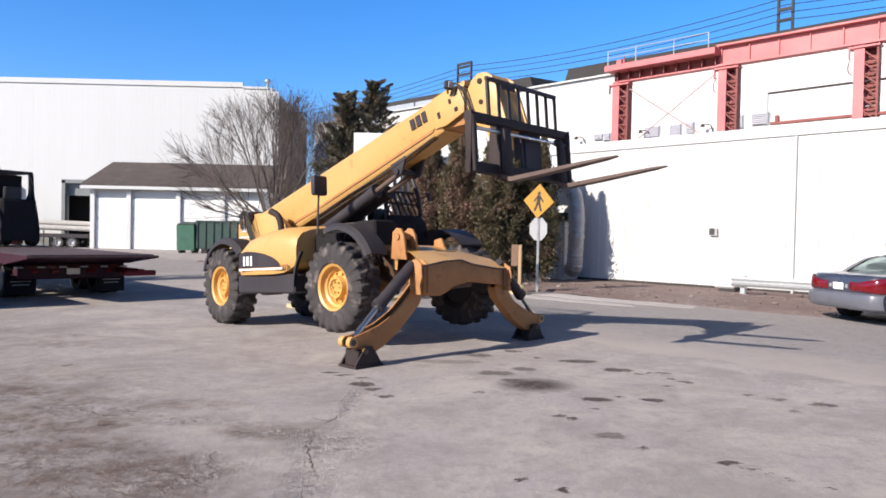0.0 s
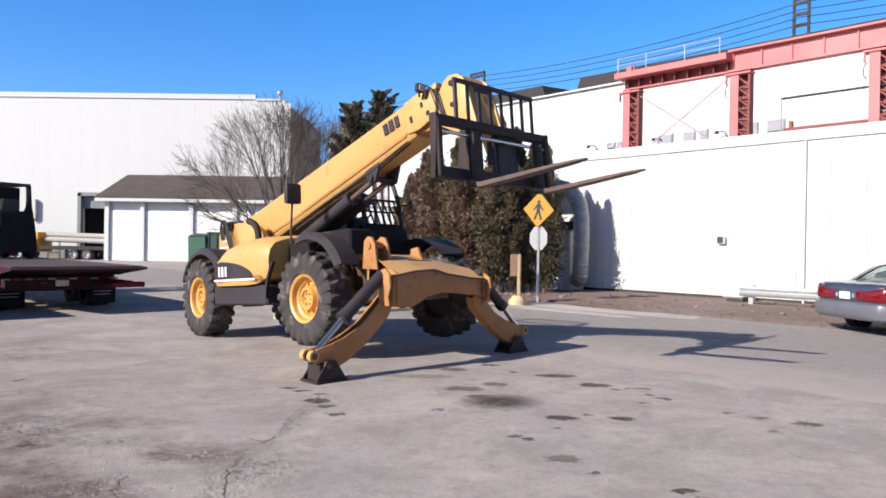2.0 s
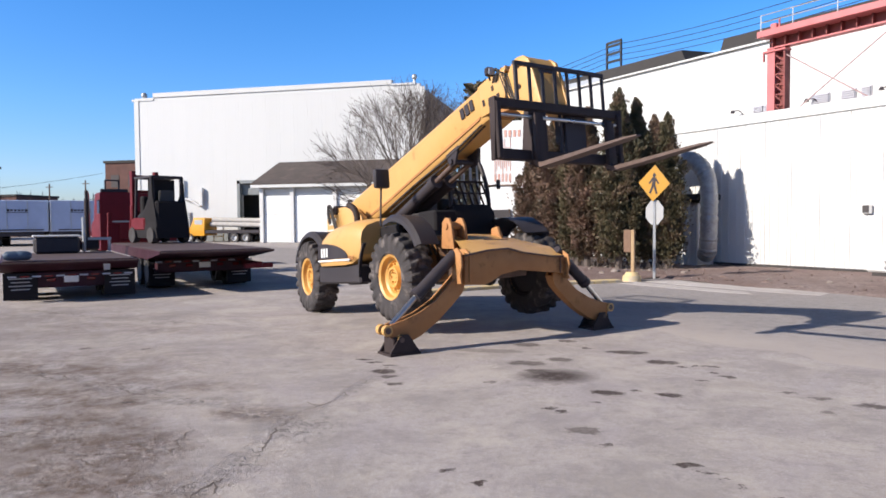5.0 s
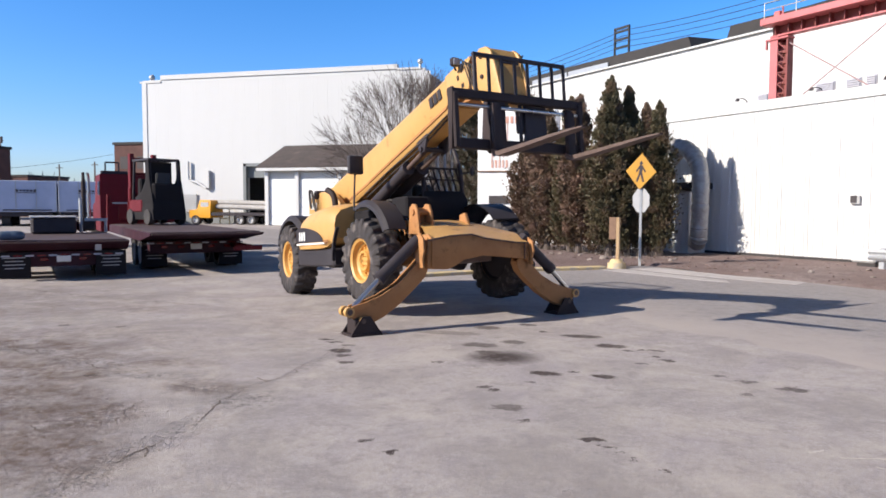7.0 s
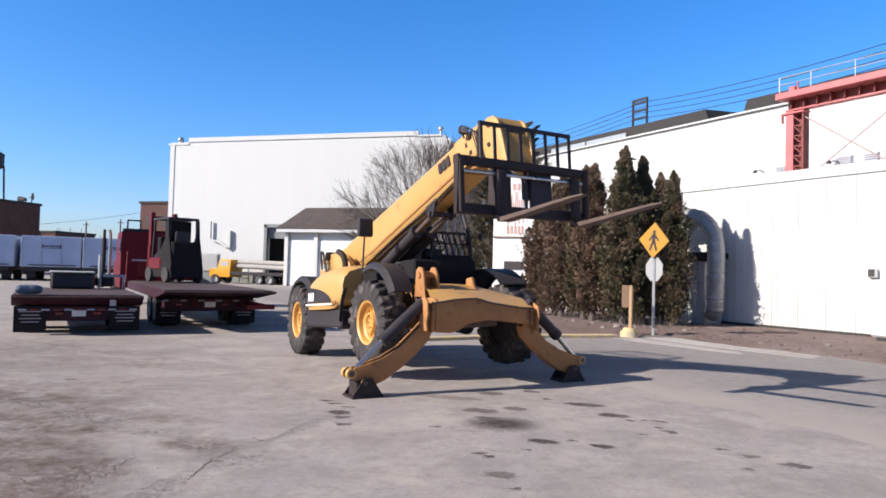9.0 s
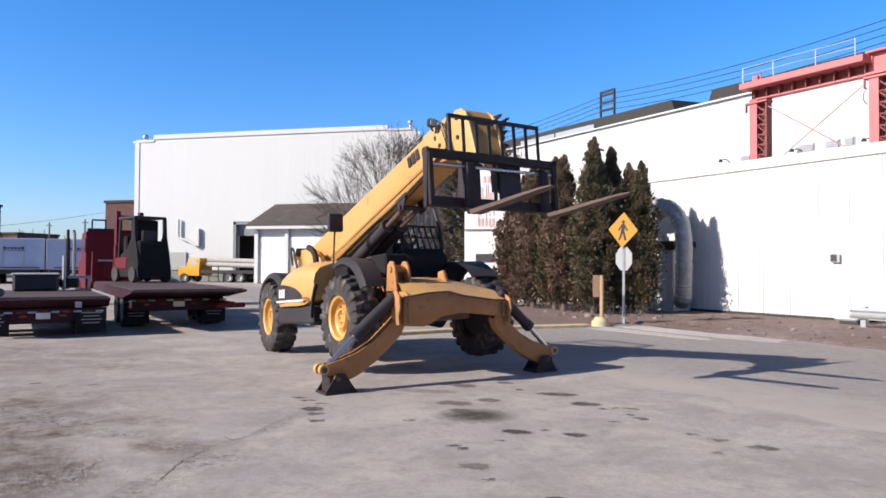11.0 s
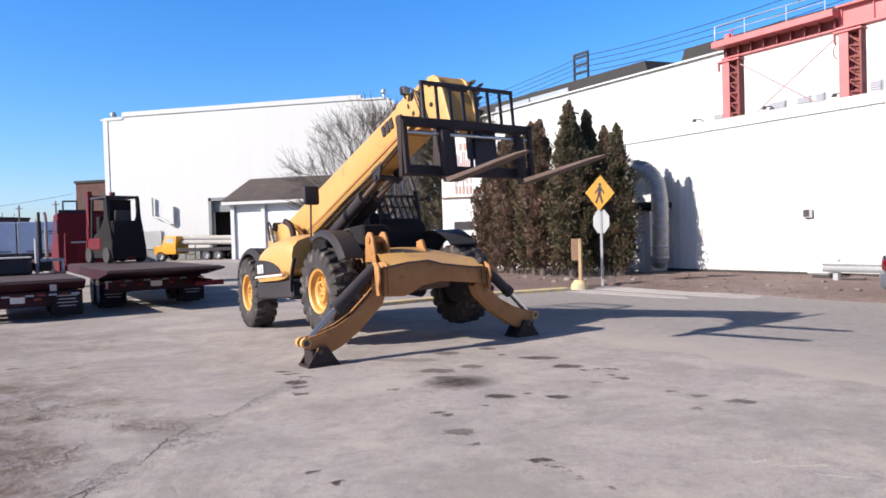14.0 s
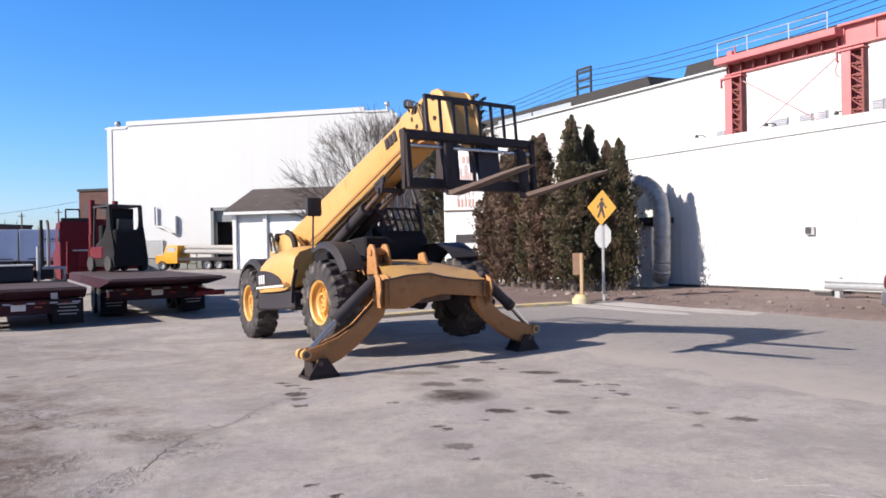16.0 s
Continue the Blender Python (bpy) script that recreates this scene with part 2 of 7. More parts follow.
CABIN = mat("cab_black", (0.015, 0.0135, 0.015), (0.02, 0.018, 0.0195), 3, 0.8, 0, 0.1, (0.02, 0.018, 0.018), 0.6, 3)
CABIN.node_tree.nodes["Principled BSDF"].inputs["Specular IOR Level"].default_value = 0.15
SEAT = mat("seat_vinyl", (0.018, 0.018, 0.02), (0.028, 0.028, 0.03), 3, 0.6, 0, 0.1)
CABLE = mat("cable_black", (0.02, 0.02, 0.02), None, 3, 0.7, 0, 0.0)
FAR_STEEL = mat("far_dark_steel", (0.06, 0.05, 0.055), (0.04, 0.035, 0.04), 1, 0.8, 0, 0.1)
FAR_WOODS = leaf_mat("far_woods", [(0.13, 0.12, 0.12), (0.2, 0.18, 0.18)], 0.9)
WARM_SIGN = mat("red_lettering", (0.56, 0.27, 0.2), (0.58, 0.4, 0.34), 3, 0.6, 0, 0.0)


def ground_mat(name, base, second, brown, coarse, spots=(), cracks=True, brown_lo=0.5, gravel=0.35, soils=(), roughs=(), worn=()):
    """Worn paving: broad tone, brown dust, aggregate grain, a few tar cracks, oil spots of (x, y, rx, ry, strength)."""
    m = bpy.data.materials.new(name)
    m.use_nodes = True
    t = m.node_tree
    b = t.nodes["Principled BSDF"]
    tc = t.nodes.new("ShaderNodeTexCoord")
    P = tc.outputs["Object"]

    def tex(kind, scale, vec=P, **kw):
        n = t.nodes.new(kind)
        n.inputs["Scale"].default_value = scale
        for k, v in kw.items():
            n.inputs[k].default_value = v
        t.links.new(vec, n.inputs["Vector"])
        return n

    def rng(v, lo, hi, a=0.0, c=1.0):
        r = t.nodes.new("ShaderNodeMapRange")
        for i, x in ((1, lo), (2, hi), (3, a), (4, c)):
            r.inputs[i].default_value = x
        t.links.new(v, r.inputs[0])
        return r.outputs[0]

    def op(kind, a, c=None, d=None):
        n = t.nodes.new("ShaderNodeMath")
        n.operation = kind
        for i, x in enumerate((a, c, d)):
            if x is None:
                continue
            if isinstance(x, (int, float)):
                n.inputs[i].default_value = x
            else:
                t.links.new(x, n.inputs[i])
        return n.outputs[0]

    def mix(fac, a, c):
        x = t.nodes.new("ShaderNodeMix")
        x.data_type = "RGBA"
        for sock, v in ((x.inputs[0], fac), (x.inputs[6], a), (x.inputs[7], c)):
            if isinstance(v, tuple):
                sock.default_value = (*v, 1)
            elif isinstance(v, float):
                sock.default_value = v
            else:
                t.links.new(v, sock)
        return x.outputs[2]

    broad = tex("ShaderNodeTexNoise", 0.35, Detail=8, Roughness=0.65)
    col = mix(rng(broad.outputs["Fac"], 0.35, 0.65), base, second)
    patch = tex("ShaderNodeTexNoise", 0.22, Detail=9, Roughness=0.72, Distortion=0.6)
    col = mix(rng(patch.outputs["Fac"], brown_lo, brown_lo + 0.22, 0, 0.75), col, brown)
    mid = tex("ShaderNodeTexNoise", 5, Detail=7, Roughness=0.75)
    col = mix(rng(mid.outputs["Fac"], 0.49, 0.64, 0, 0.62), col, tuple(v * 0.62 for v in base))
    mid2 = tex("ShaderNodeTexNoise", 17, Detail=5, Roughness=0.75)
    col = mix(rng(mid2.outputs["Fac"], 0.5, 0.66, 0, 0.6), col, tuple(v * 0.62 for v in base))
    pale = tex("ShaderNodeTexNoise", 1.7, Detail=9, Roughness=0.75)
    col = mix(rng(pale.outputs["Fac"], 0.58, 0.72, 0, 0.5), col, tuple(min(1, v * 1.3) for v in base))
    grain = tex("ShaderNodeTexNoise", coarse, Detail=4, Roughness=0.8)
    col = mix(rng(grain.outputs["Fac"], 0.4, 0.7, 0.0, gravel), col, tuple(v * 0.45 for v in base))
    height = op("ADD", op("MULTIPLY", grain.outputs["Fac"], 0.5), mid.outputs["Fac"])
    if worn:
        # the lane's edge is worn into the paler concrete beside it
        across = t.nodes.new("ShaderNodeSeparateXYZ")
        t.links.new(P, across.inputs[0])
        ragged = tex("ShaderNodeTexNoise", 0.8, Detail=9, Roughness=0.7)
        edge = op("ADD", across.outputs["Y"], op("MULTIPLY", op("SUBTRACT", ragged.outputs["Fac"], 0.5), 3.0))
        col = mix(rng(edge, worn[0], worn[1], 1, 0), col, worn[2])
    if cracks:
        # cream and lilac patches
        hue = tex("ShaderNodeTexNoise", 1.1, Detail=8, Roughness=0.7, Distortion=0.5)
        col = mix(rng(hue.outputs["Fac"], 0.5, 0.62, 0, 0.6), col, (base[0] * 1.12, base[1] * 1.12, base[2] * 1.05))
        col = mix(rng(hue.outputs["Fac"], 0.48, 0.36, 0, 0.5), col, (base[0] * 0.8, base[1] * 0.8, base[2] * 0.88))
        # salt-and-pepper aggregate worn bare
        fleck = tex("ShaderNodeTexNoise", 34, Detail=3, Roughness=0.6)
        bare = rng(tex("ShaderNodeTexNoise", 0.4, Detail=6, Roughness=0.7).outputs["Fac"], 0.36, 0.56, 0.25, 1.0)
        col = mix(op("MULTIPLY", bare, rng(fleck.outputs["Fac"], 0.57, 0.66, 0, 0.6)), col, (base[0] * 1.3, base[1] * 1.33, base[2] * 1.38))
        col = mix(op("MULTIPLY", bare, rng(fleck.outputs["Fac"], 0.41, 0.33, 0, 0.6)), col, (base[0] * 0.6, base[1] * 0.6, base[2] * 0.62))
        # large darker, dirtier areas with ragged edges
        area = tex("ShaderNodeTexNoise", 0.75, Detail=10, Roughness=0.72, Distortion=0.4)
        col = mix(rng(area.outputs["Fac"], 0.46, 0.6, 0, 0.55), col, tuple(v * 0.58 for v in base))
        warp = t.nodes.new("ShaderNodeVectorMath")
        warp.operation = "MULTIPLY_ADD"
        w = tex("ShaderNodeTexNoise", 1.3, Detail=6, Roughness=0.7)
        t.links.new(w.outputs["Color"], warp.inputs[0])
        warp.inputs[1].default_value = (0.9, 0.9, 0)
        t.links.new(P, warp.inputs[2])
        v = tex("ShaderNodeTexVoronoi", 0.9, warp.outputs[0])
        v.feature = "DISTANCE_TO_EDGE"
        line = rng(v.outputs["Distance"], 0.001, 0.012, 1, 0)
        show = tex("ShaderNodeTexNoise", 0.5, Detail=3)
        crack = op("MULTIPLY", line, rng(show.outputs["Fac"], 0.54, 0.7))
        col = mix(op("MULTIPLY", crack, 0.35), col, tuple(v * 0.3 for v in base))
        height = op("SUBTRACT", height, op("MULTIPLY", crack, 0.4))
        # short dark chips and pits
        pits = tex("ShaderNodeTexNoise", 9, warp.outputs[0], Detail=4, Roughness=0.6)
        where = tex("ShaderNodeTexNoise", 0.8, Detail=5, Roughness=0.6)
        pit = op("MULTIPLY", rng(pits.outputs["Fac"], 0.64, 0.7), rng(where.outputs["Fac"], 0.5, 0.62, 0, 0.7))
        col = mix(pit, col, tuple(v * 0.35 for v in base))
        height = op("SUBTRACT", height, op("MULTIPLY", pit, 0.6))
    if spots:
        sw = t.nodes.new("ShaderNodeVectorMath")
        sw.operation = "MULTIPLY_ADD"
        w2 = tex("ShaderNodeTexNoise", 8, Detail=7, Roughness=0.8)
        t.links.new(w2.outputs["Color"], sw.inputs[0])
        sw.inputs[1].default_value = (0.34, 0.34, 0)
        t.links.new(P, sw.inputs[2])
        def blot(x, y, rx, ry, s, soft=0.82):
            mp = t.nodes.new("ShaderNodeVectorMath")
            mp.operation = "MULTIPLY_ADD"
            mp.inputs[1].default_value = (1 / rx, 1 / ry, 0)
            mp.inputs[2].default_value = (-(x + 0.17) / rx, -(y + 0.17) / ry, 0)
            t.links.new(sw.outputs[0], mp.inputs[0])
            ln = t.nodes.new("ShaderNodeVectorMath")
            ln.operation = "LENGTH"
            t.links.new(mp.outputs[0], ln.inputs[0])
            return rng(ln.outputs["Value"], soft, 1.12, s, 0)

        total = None
        for spot in spots:
            f = blot(*spot)
            total = f if total is None else op("MAXIMUM", total, f)
        earth = None
        for spot in soils:
            f = blot(*spot, 0.6)
            earth = f if earth is None else op("MAXIMUM", earth, f)
        if earth is not None:
            rag = tex("ShaderNodeTexNoise", 1.6, Detail=10, Roughness=0.75)
            rag2 = tex("ShaderNodeTexNoise", 6, Detail=8, Roughness=0.75, Distortion=0.5)
            earth = op("MULTIPLY", earth, rng(rag2.outputs["Fac"], 0.36, 0.58, 0.3, 1.0))
            height = op("ADD", height, op("MULTIPLY", op("MULTIPLY", earth, rag2.outputs["Fac"]), 1.6))
            col = mix(op("MULTIPLY", earth, rng(rag.outputs["Fac"], 0.37, 0.52)), col, tuple(v * 0.52 for v in brown))
        broken = None
        for spot in roughs:
            f = blot(*spot, 0.3)
            broken = f if broken is None else op("MAXIMUM", broken, f)
        if broken is not None:
            bits = tex("ShaderNodeTexNoise", 17, Detail=5, Roughness=0.7, Distortion=0.8)
            col = mix(op("MULTIPLY", broken, rng(bits.outputs["Fac"], 0.54, 0.6, 0, 0.8)), col, tuple(v * 0.34 for v in base))
            col = mix(op("MULTIPLY", broken, rng(bits.outputs["Fac"], 0.44, 0.38, 0, 0.6)), col, tuple(v * 1.15 for v in base))
            height = op("ADD", height, op("MULTIPLY", op("MULTIPLY", broken, bits.outputs["Fac"]), -3.0))
        spread = tex("ShaderNodeTexNoise", 8, Detail=7, Roughness=0.75)
        col = mix(op("MULTIPLY", total, rng(spread.outputs["Fac"], 0.34, 0.52, 0.62, 1.0)), col, (0.055, 0.04, 0.036))
    t.links.new(col, b.inputs["Base Color"])
    b.inputs["Roughness"].default_value = 0.88
    b.inputs["Specular IOR Level"].default_value = 0.3
    bp = t.nodes.new("ShaderNodeBump")
    bp.inputs["Strength"].default_value, bp.inputs["Distance"].default_value = 0.75, 0.014
    t.links.new(height, bp.inputs["Height"])
    t.links.new(bp.outputs["Normal"], b.inputs["Normal"])
    return m


SPOTS = [(1.12, 7.42, 0.42, 0.36, 1.0, 0.4), (0.95, 7.62, 0.16, 0.12, 0.8), (0.75, 8.03, 0.216, 0.122, 0.75), (1.12, 8.31, 0.162, 0.109, 0.69), (1.64, 6.79, 0.153, 0.095, 1.0), (1.16, 6.14, 0.063, 0.041, 1.0),
         (1.26, 6.05, 0.054, 0.037, 1.0), (2.2, 6.8, 0.108, 0.082, 1.0), (1.45, 5.56, 0.135, 0.095, 0.69), (2.16, 4.91, 0.081, 0.041, 1.0), (2.28, 4.78, 0.027, 0.02, 1.0),
         (2.34, 4.7, 0.032, 0.02, 1.0), (2.42, 4.6, 0.027, 0.02, 1.0), (2.6, 4.45, 0.036, 0.02, 1.0), (0.86, 4.32, 0.045, 0.037, 1.0), (0.61, 4.51, 0.032, 0.024, 1.0), (-0.43, 6.77, 0.108, 0.068, 0.88),
         (-0.72, 7.3, 0.135, 0.109, 0.94), (-0.6, 7.05, 0.108, 0.068, 0.88), (-0.98, 7.75, 0.117, 0.048, 1.0), (-1.15, 7.89, 0.108, 0.048, 1.0), (-0.75, 7.62, 0.072, 0.041, 0.88), (0.64, 9.21, 0.18, 0.136, 0.75),
         (1.13, 9.58, 0.126, 0.082, 0.88), (1.9, 8.9, 0.252, 0.122, 0.94), (2.26, 8.36, 0.198, 0.109, 0.94), (2.45, 8.14, 0.07, 0.05, 0.92), (2.6, 8.21, 0.06, 0.04, 0.92), (2.77, 8.22, 0.09, 0.05, 0.92), (2.74, 7.88, 0.06, 0.04, 0.92), (2.86, 7.71, 0.1, 0.05, 0.92), (2.59, 7.49, 0.06, 0.035, 0.92), (3.29, 7.12, 0.08, 0.04, 0.7), (3.52, 6.95, 0.09, 0.05, 0.75), (3.43, 6.47, 0.07, 0.045, 0.55), (1.92, 6.93, 0.05, 0.03, 0.92), (1.54, 6.41, 0.05, 0.03, 0.92), (1.63, 5.24, 0.05, 0.03, 0.92), (2.21, 4.82, 0.03, 0.02, 0.92),
         (3.87, 6.75, 0.14, 0.085, 0.85), (0.5, 7.0, 0.063, 0.041, 0.75),
         (-2.6, 5.6, 0.063, 0.034, 0.75), (-5.0, 7.9, 0.081, 0.054, 0.69), (-4.2, 8.0, 0.054, 0.054, 0.75), (1.4, 9.1, 0.081, 0.054, 0.88), (0.2, 8.7, 0.45, 0.136, 0.44)]
EARTH = [(-5.0, 6.0, 3.2, 2.4, 0.55), (-8.0, 9.5, 3.5, 2.5, 0.45), (-3.2, 3.6, 2.2, 1.6, 0.6), (-3.4, 5.6, 1.3, 0.5, 0.9), (-2.6, 4.7, 1.0, 0.7, 0.9), (-1.85, 4.4, 0.7, 0.6, 0.9), (-1.6, 3.6, 1.0, 0.7, 0.9), (-4.6, 6.7, 1.6, 0.35, 0.9), (-6.5, 9.5, 3.0, 0.5, 0.5), (-1.3, 5.5, 0.5, 0.3, 0.6), (-2.9, 6.3, 1.3, 0.3, 0.7), (-4.5, 4.6, 1.4, 0.9, 0.9), (-7.5, 7.6, 2.0, 0.6, 0.6)]
BROKEN = [(-5.4, 6.78, 1.0, 0.18, 0.9), (-4.1, 6.45, 0.9, 0.2, 1.0), (-3.0, 6.1, 0.7, 0.2, 1.0), (-2.0, 5.78, 0.7, 0.16, 0.9), (-1.2, 5.48, 0.5, 0.14, 0.9), (-0.72, 5.2, 0.35, 0.4, 1.0), (-0.75, 4.4, 0.16, 0.6, 0.9),
          (-0.78, 3.5, 0.16, 0.7, 0.9), (-1.6, 4.5, 0.4, 0.45, 0.8), (-2.6, 4.7, 0.5, 0.3, 0.8), (-3.5, 5.4, 0.6, 0.3, 0.7), (-2.0, 3.7, 0.6, 0.3, 0.7), (-0.75, 6.4, 0.07, 0.9, 0.5), (-3.9, 4.2, 0.7, 0.3, 0.7)]
GROUND = ground_mat("worn_concrete_yard", (0.4, 0.358, 0.34), (0.448, 0.405, 0.391), (0.245, 0.167, 0.13), 60, SPOTS, True, 0.55, 0.5, EARTH, BROKEN)
ASPHALT = ground_mat("grey_asphalt_lane", (0.305, 0.278, 0.27), (0.345, 0.316, 0.308), (0.28, 0.232, 0.205), 60, (), False, 0.58, 0.45, worn=(9.0, 11.2, (0.395, 0.348, 0.322)))
SOIL = ground_mat("reddish_soil", (0.185, 0.126, 0.112), (0.25, 0.182, 0.166), (0.36, 0.3, 0.28), 25, (), False, 0.44, 0.8)
PALE_PAVING = ground_mat("pale_paving", (0.53, 0.49, 0.47), (0.45, 0.415, 0.4), (0.28, 0.23, 0.2), 45, (), False, 0.52, 0.4)


# ---- building blocks ----
def box(bm, c, s, bev=0.0, m=None, seg=1):
    r = bmesh.ops.create_cube(bm, size=1.0)
    v = r["verts"]
    bmesh.ops.scale(bm, vec=s, verts=v)
    bmesh.ops.translate(bm, vec=c, verts=v)
    if bev:
        e = list({e for x in v for e in x.link_edges})
        g = bmesh.ops.bevel(bm, geom=e, offset=bev, segments=seg, profile=0.5, affect="EDGES")
        v = list({x for f in g["faces"] for x in f.verts} | {x for x in v if x.is_valid})
    if m is not None:
        bmesh.ops.transform(bm, matrix=m, verts=v)
    return v


def rod(bm, p, q, r, r2=None, n=12, caps=True):
    p, q = Vector(p), Vector(q)
    d = q - p
    m = Matrix.Translation((p + q) / 2) @ d.to_track_quat("Z", "Y").to_matrix().to_4x4()
    bmesh.ops.create_cone(bm, cap_ends=caps, segments=n, radius1=r, radius2=r if r2 is None else r2, depth=d.length, matrix=m)


def pipe(bm, pts, r, n=8):
    """A tube along points, rings set square to the way."""
    pts = [Vector(p) for p in pts]
    rings = []
    for i, p in enumerate(pts):
        d = (pts[min(i + 1, len(pts) - 1)] - pts[max(i - 1, 0)]).normalized()
        a = d.cross(Vector((0, 0, 1)) if abs(d.z) < 0.95 else Vector((1, 0, 0))).normalized()
        b = d.cross(a)
        rr = r[i] if isinstance(r, (list, tuple)) else r
        rings.append([bm.verts.new(p + rr * (math.cos(2 * math.pi * k / n) * a + math.sin(2 * math.pi * k / n) * b)) for k in range(n)])
    for A, B in zip(rings, rings[1:]):
        for k in range(n):
            bm.faces.new((A[k], A[(k + 1) % n], B[(k + 1) % n], B[k]))
    bm.faces.new(rings[0])
    bm.faces.new(rings[-1])


def bend(points, steps=8):
    """A smooth curve through points (Catmull-Rom)."""
    P = [Vector(p) for p in points]
    P = [2 * P[0] - P[1]] + P + [2 * P[-1] - P[-2]]
    out = []
    for i in range(1, len(P) - 2):
        for k in range(steps):
            t = k / steps
            out.append(0.5 * (2 * P[i] + (P[i + 1] - P[i - 1]) * t + (2 * P[i - 1] - 5 * P[i] + 4 * P[i + 1] - P[i + 2]) * t * t
                              + (3 * P[i] - P[i - 1] - 3 * P[i + 1] + P[i + 2]) * t ** 3))
    return out + [P[-2]]


def prism(bm, pts, a, b, axis="Y", bev=0.0, m=None):
    """A flat outline drawn out between a and b. Axis Y: pts are (x, z); X: (y, z); Z: (x, y)."""
    def at(p, k):
        return {"Y": (p[0], k, p[1]), "X": (k, p[0], p[1]), "Z": (p[0], p[1], k)}[axis]
    A = [bm.verts.new(at(p, a)) for p in pts]
    B = [bm.verts.new(at(p, b)) for p in pts]
    n = len(pts)
    f = [bm.faces.new(A), bm.faces.new(B)] + [bm.faces.new((A[i], A[(i + 1) % n], B[(i + 1) % n], B[i])) for i in range(n)]
    vs = A + B
    bmesh.ops.recalc_face_normals(bm, faces=f)
    if bev:
        g = bmesh.ops.bevel(bm, geom=list({e for x in f for e in x.edges}), offset=bev, segments=2, profile=0.5, affect="EDGES")
        vs = list({x for ff in g["faces"] for x in ff.verts} | {x for x in vs if x.is_valid})
    if m is not None:
        bmesh.ops.transform(bm, matrix=m, verts=vs)


def lathe(bm, prof, c, n=36, m=None):
    """Turns (radius, y) round the y axis through c."""
    rings = []
    for r, y in prof:
        rings.append([bm.verts.new((c[0] + r * math.cos(2 * math.pi * k / n), c[1] + y, c[2] + r * math.sin(2 * math.pi * k / n))) for k in range(n)])
    fs = []
    for A, B in zip(rings, rings[1:]):
        for k in range(n):
            fs.append(bm.faces.new((A[k], A[(k + 1) % n], B[(k + 1) % n], B[k])))
    bmesh.ops.recalc_face_normals(bm, faces=fs)
    if m is not None:
        bmesh.ops.transform(bm, matrix=m, verts=[v for r in rings for v in r])


def loft(bm, sections, close_ends=True):
    """Skins rows of points, each of the same length."""
    rows = [[bm.verts.new(p) for p in s] for s in sections]
    fs = []
    for A, B in zip(rows, rows[1:]):
        for i in range(len(A) - 1):
            fs.append(bm.faces.new((A[i], A[i + 1], B[i + 1], B[i])))
    if close_ends:
        fs += [bm.faces.new(rows[0]), bm.faces.new(rows[-1])]
    bmesh.ops.recalc_face_normals(bm, faces=fs)


def mesh_of(name, bm, material, smooth=True):
    me = bpy.data.meshes.new(name)
    bm.normal_update()
    if smooth:
        for f in bm.faces:
            f.smooth = True
        for e in bm.edges:
            e.smooth = len(e.link_faces) == 2 and e.calc_face_angle(0) < radians(35)
    bm.to_mesh(me)
    bm.free()
    me.materials.append(material)
    return me


def part(name, bm, material, parent, label="", m=None):
    if m is not None:
        bmesh.ops.transform(bm, matrix=m, verts=bm.verts)
    ob = new(name, mesh_of(name, bm, material))
    ob.parent = parent
    if label:
        ob["label"] = label
    return ob


def thing(name, label, category, m=None, group="", kind=""):
    ob = new(name)
    ob.empty_display_size = 0.2
    if m is not None:
        ob.matrix_basis = m
    return tagged(ob, label, category, group, kind)


def solid(name, bm, material, label, category, m=None, group="", kind=""):
    ob = new(name, mesh_of(name, bm, material))
    if m is not None:
        ob.matrix_basis = m
    return tagged(ob, label, category, group, kind)


def B():
    return bmesh.new()


# the site's own grid: local x along the long white wall, local y square to it
SITE = pose(0, 0, 0, 0, 0, -45.25)


# ---- ground ----
bm = B()
bmesh.ops.create_grid(bm, x_segments=2, y_segments=2, size=900)
solid("ground", bm, GROUND, "worn pale concrete yard with oil stains and cracks", "ground", kind="structure")
bm = B()
rim = [[bm.verts.new((u, v + 0.7 * noise.noise((u * 0.35, v, 0)) + 0.3 * noise.noise((u * 1.4, v, 5)) + 0.1 * noise.noise((u * 5.0, v, 9)), 0.002)) for v in (9.15, 16.75)] for u in [-55 + 0.2 * k for k in range(551)]]
for a, b in zip(rim, rim[1:]):
    bm.faces.new((a[0], b[0], b[1], a[1]))
solid("road", bm, ASPHALT, "smoother grey asphalt lane crossing the yard", "road", SITE, kind="structure")
bm = B()
nx, ny = 90, 24
gv = [[bm.verts.new((-34 + 62 * i / nx, (16.35 + 0.5 * noise.noise((i * 0.21, 0, 7))) * (1 - j / ny) + 22.45 * j / ny, (0.0 if j == 0 else 0.045) + 0.05 * max(0, noise.noise((i * 0.37, j * 0.6, 3.1))) + 0.03 * noise.noise((i * 0.9, j * 1.3, 8)))) for j in range(ny + 1)] for i in range(nx + 1)]
for i in range(nx):
    for j in range(ny):
        bm.faces.new((gv[i][j], gv[i + 1][j], gv[i + 1][j + 1], gv[i][j + 1]))
edge_of_bed = [(-23.0, 13.6), (-20.0, 13.2), (-17.0, 13.0), (-14.6, 12.9), (-12.9, 13.0), (-12.35, 14.2), (-12.25, 15.2), (-12.6, 16.9)]
low_edge = [bm.verts.new((u, v, 0.006)) for u, v in edge_of_bed]
top_edge = [bm.verts.new((u * 0.98 - 0.3, 17.2, 0.06)) for u, v in edge_of_bed]
for i in range(len(edge_of_bed) - 1):
    bm.faces.new((low_edge[i], low_edge[i + 1], top_edge[i + 1], top_edge[i]))
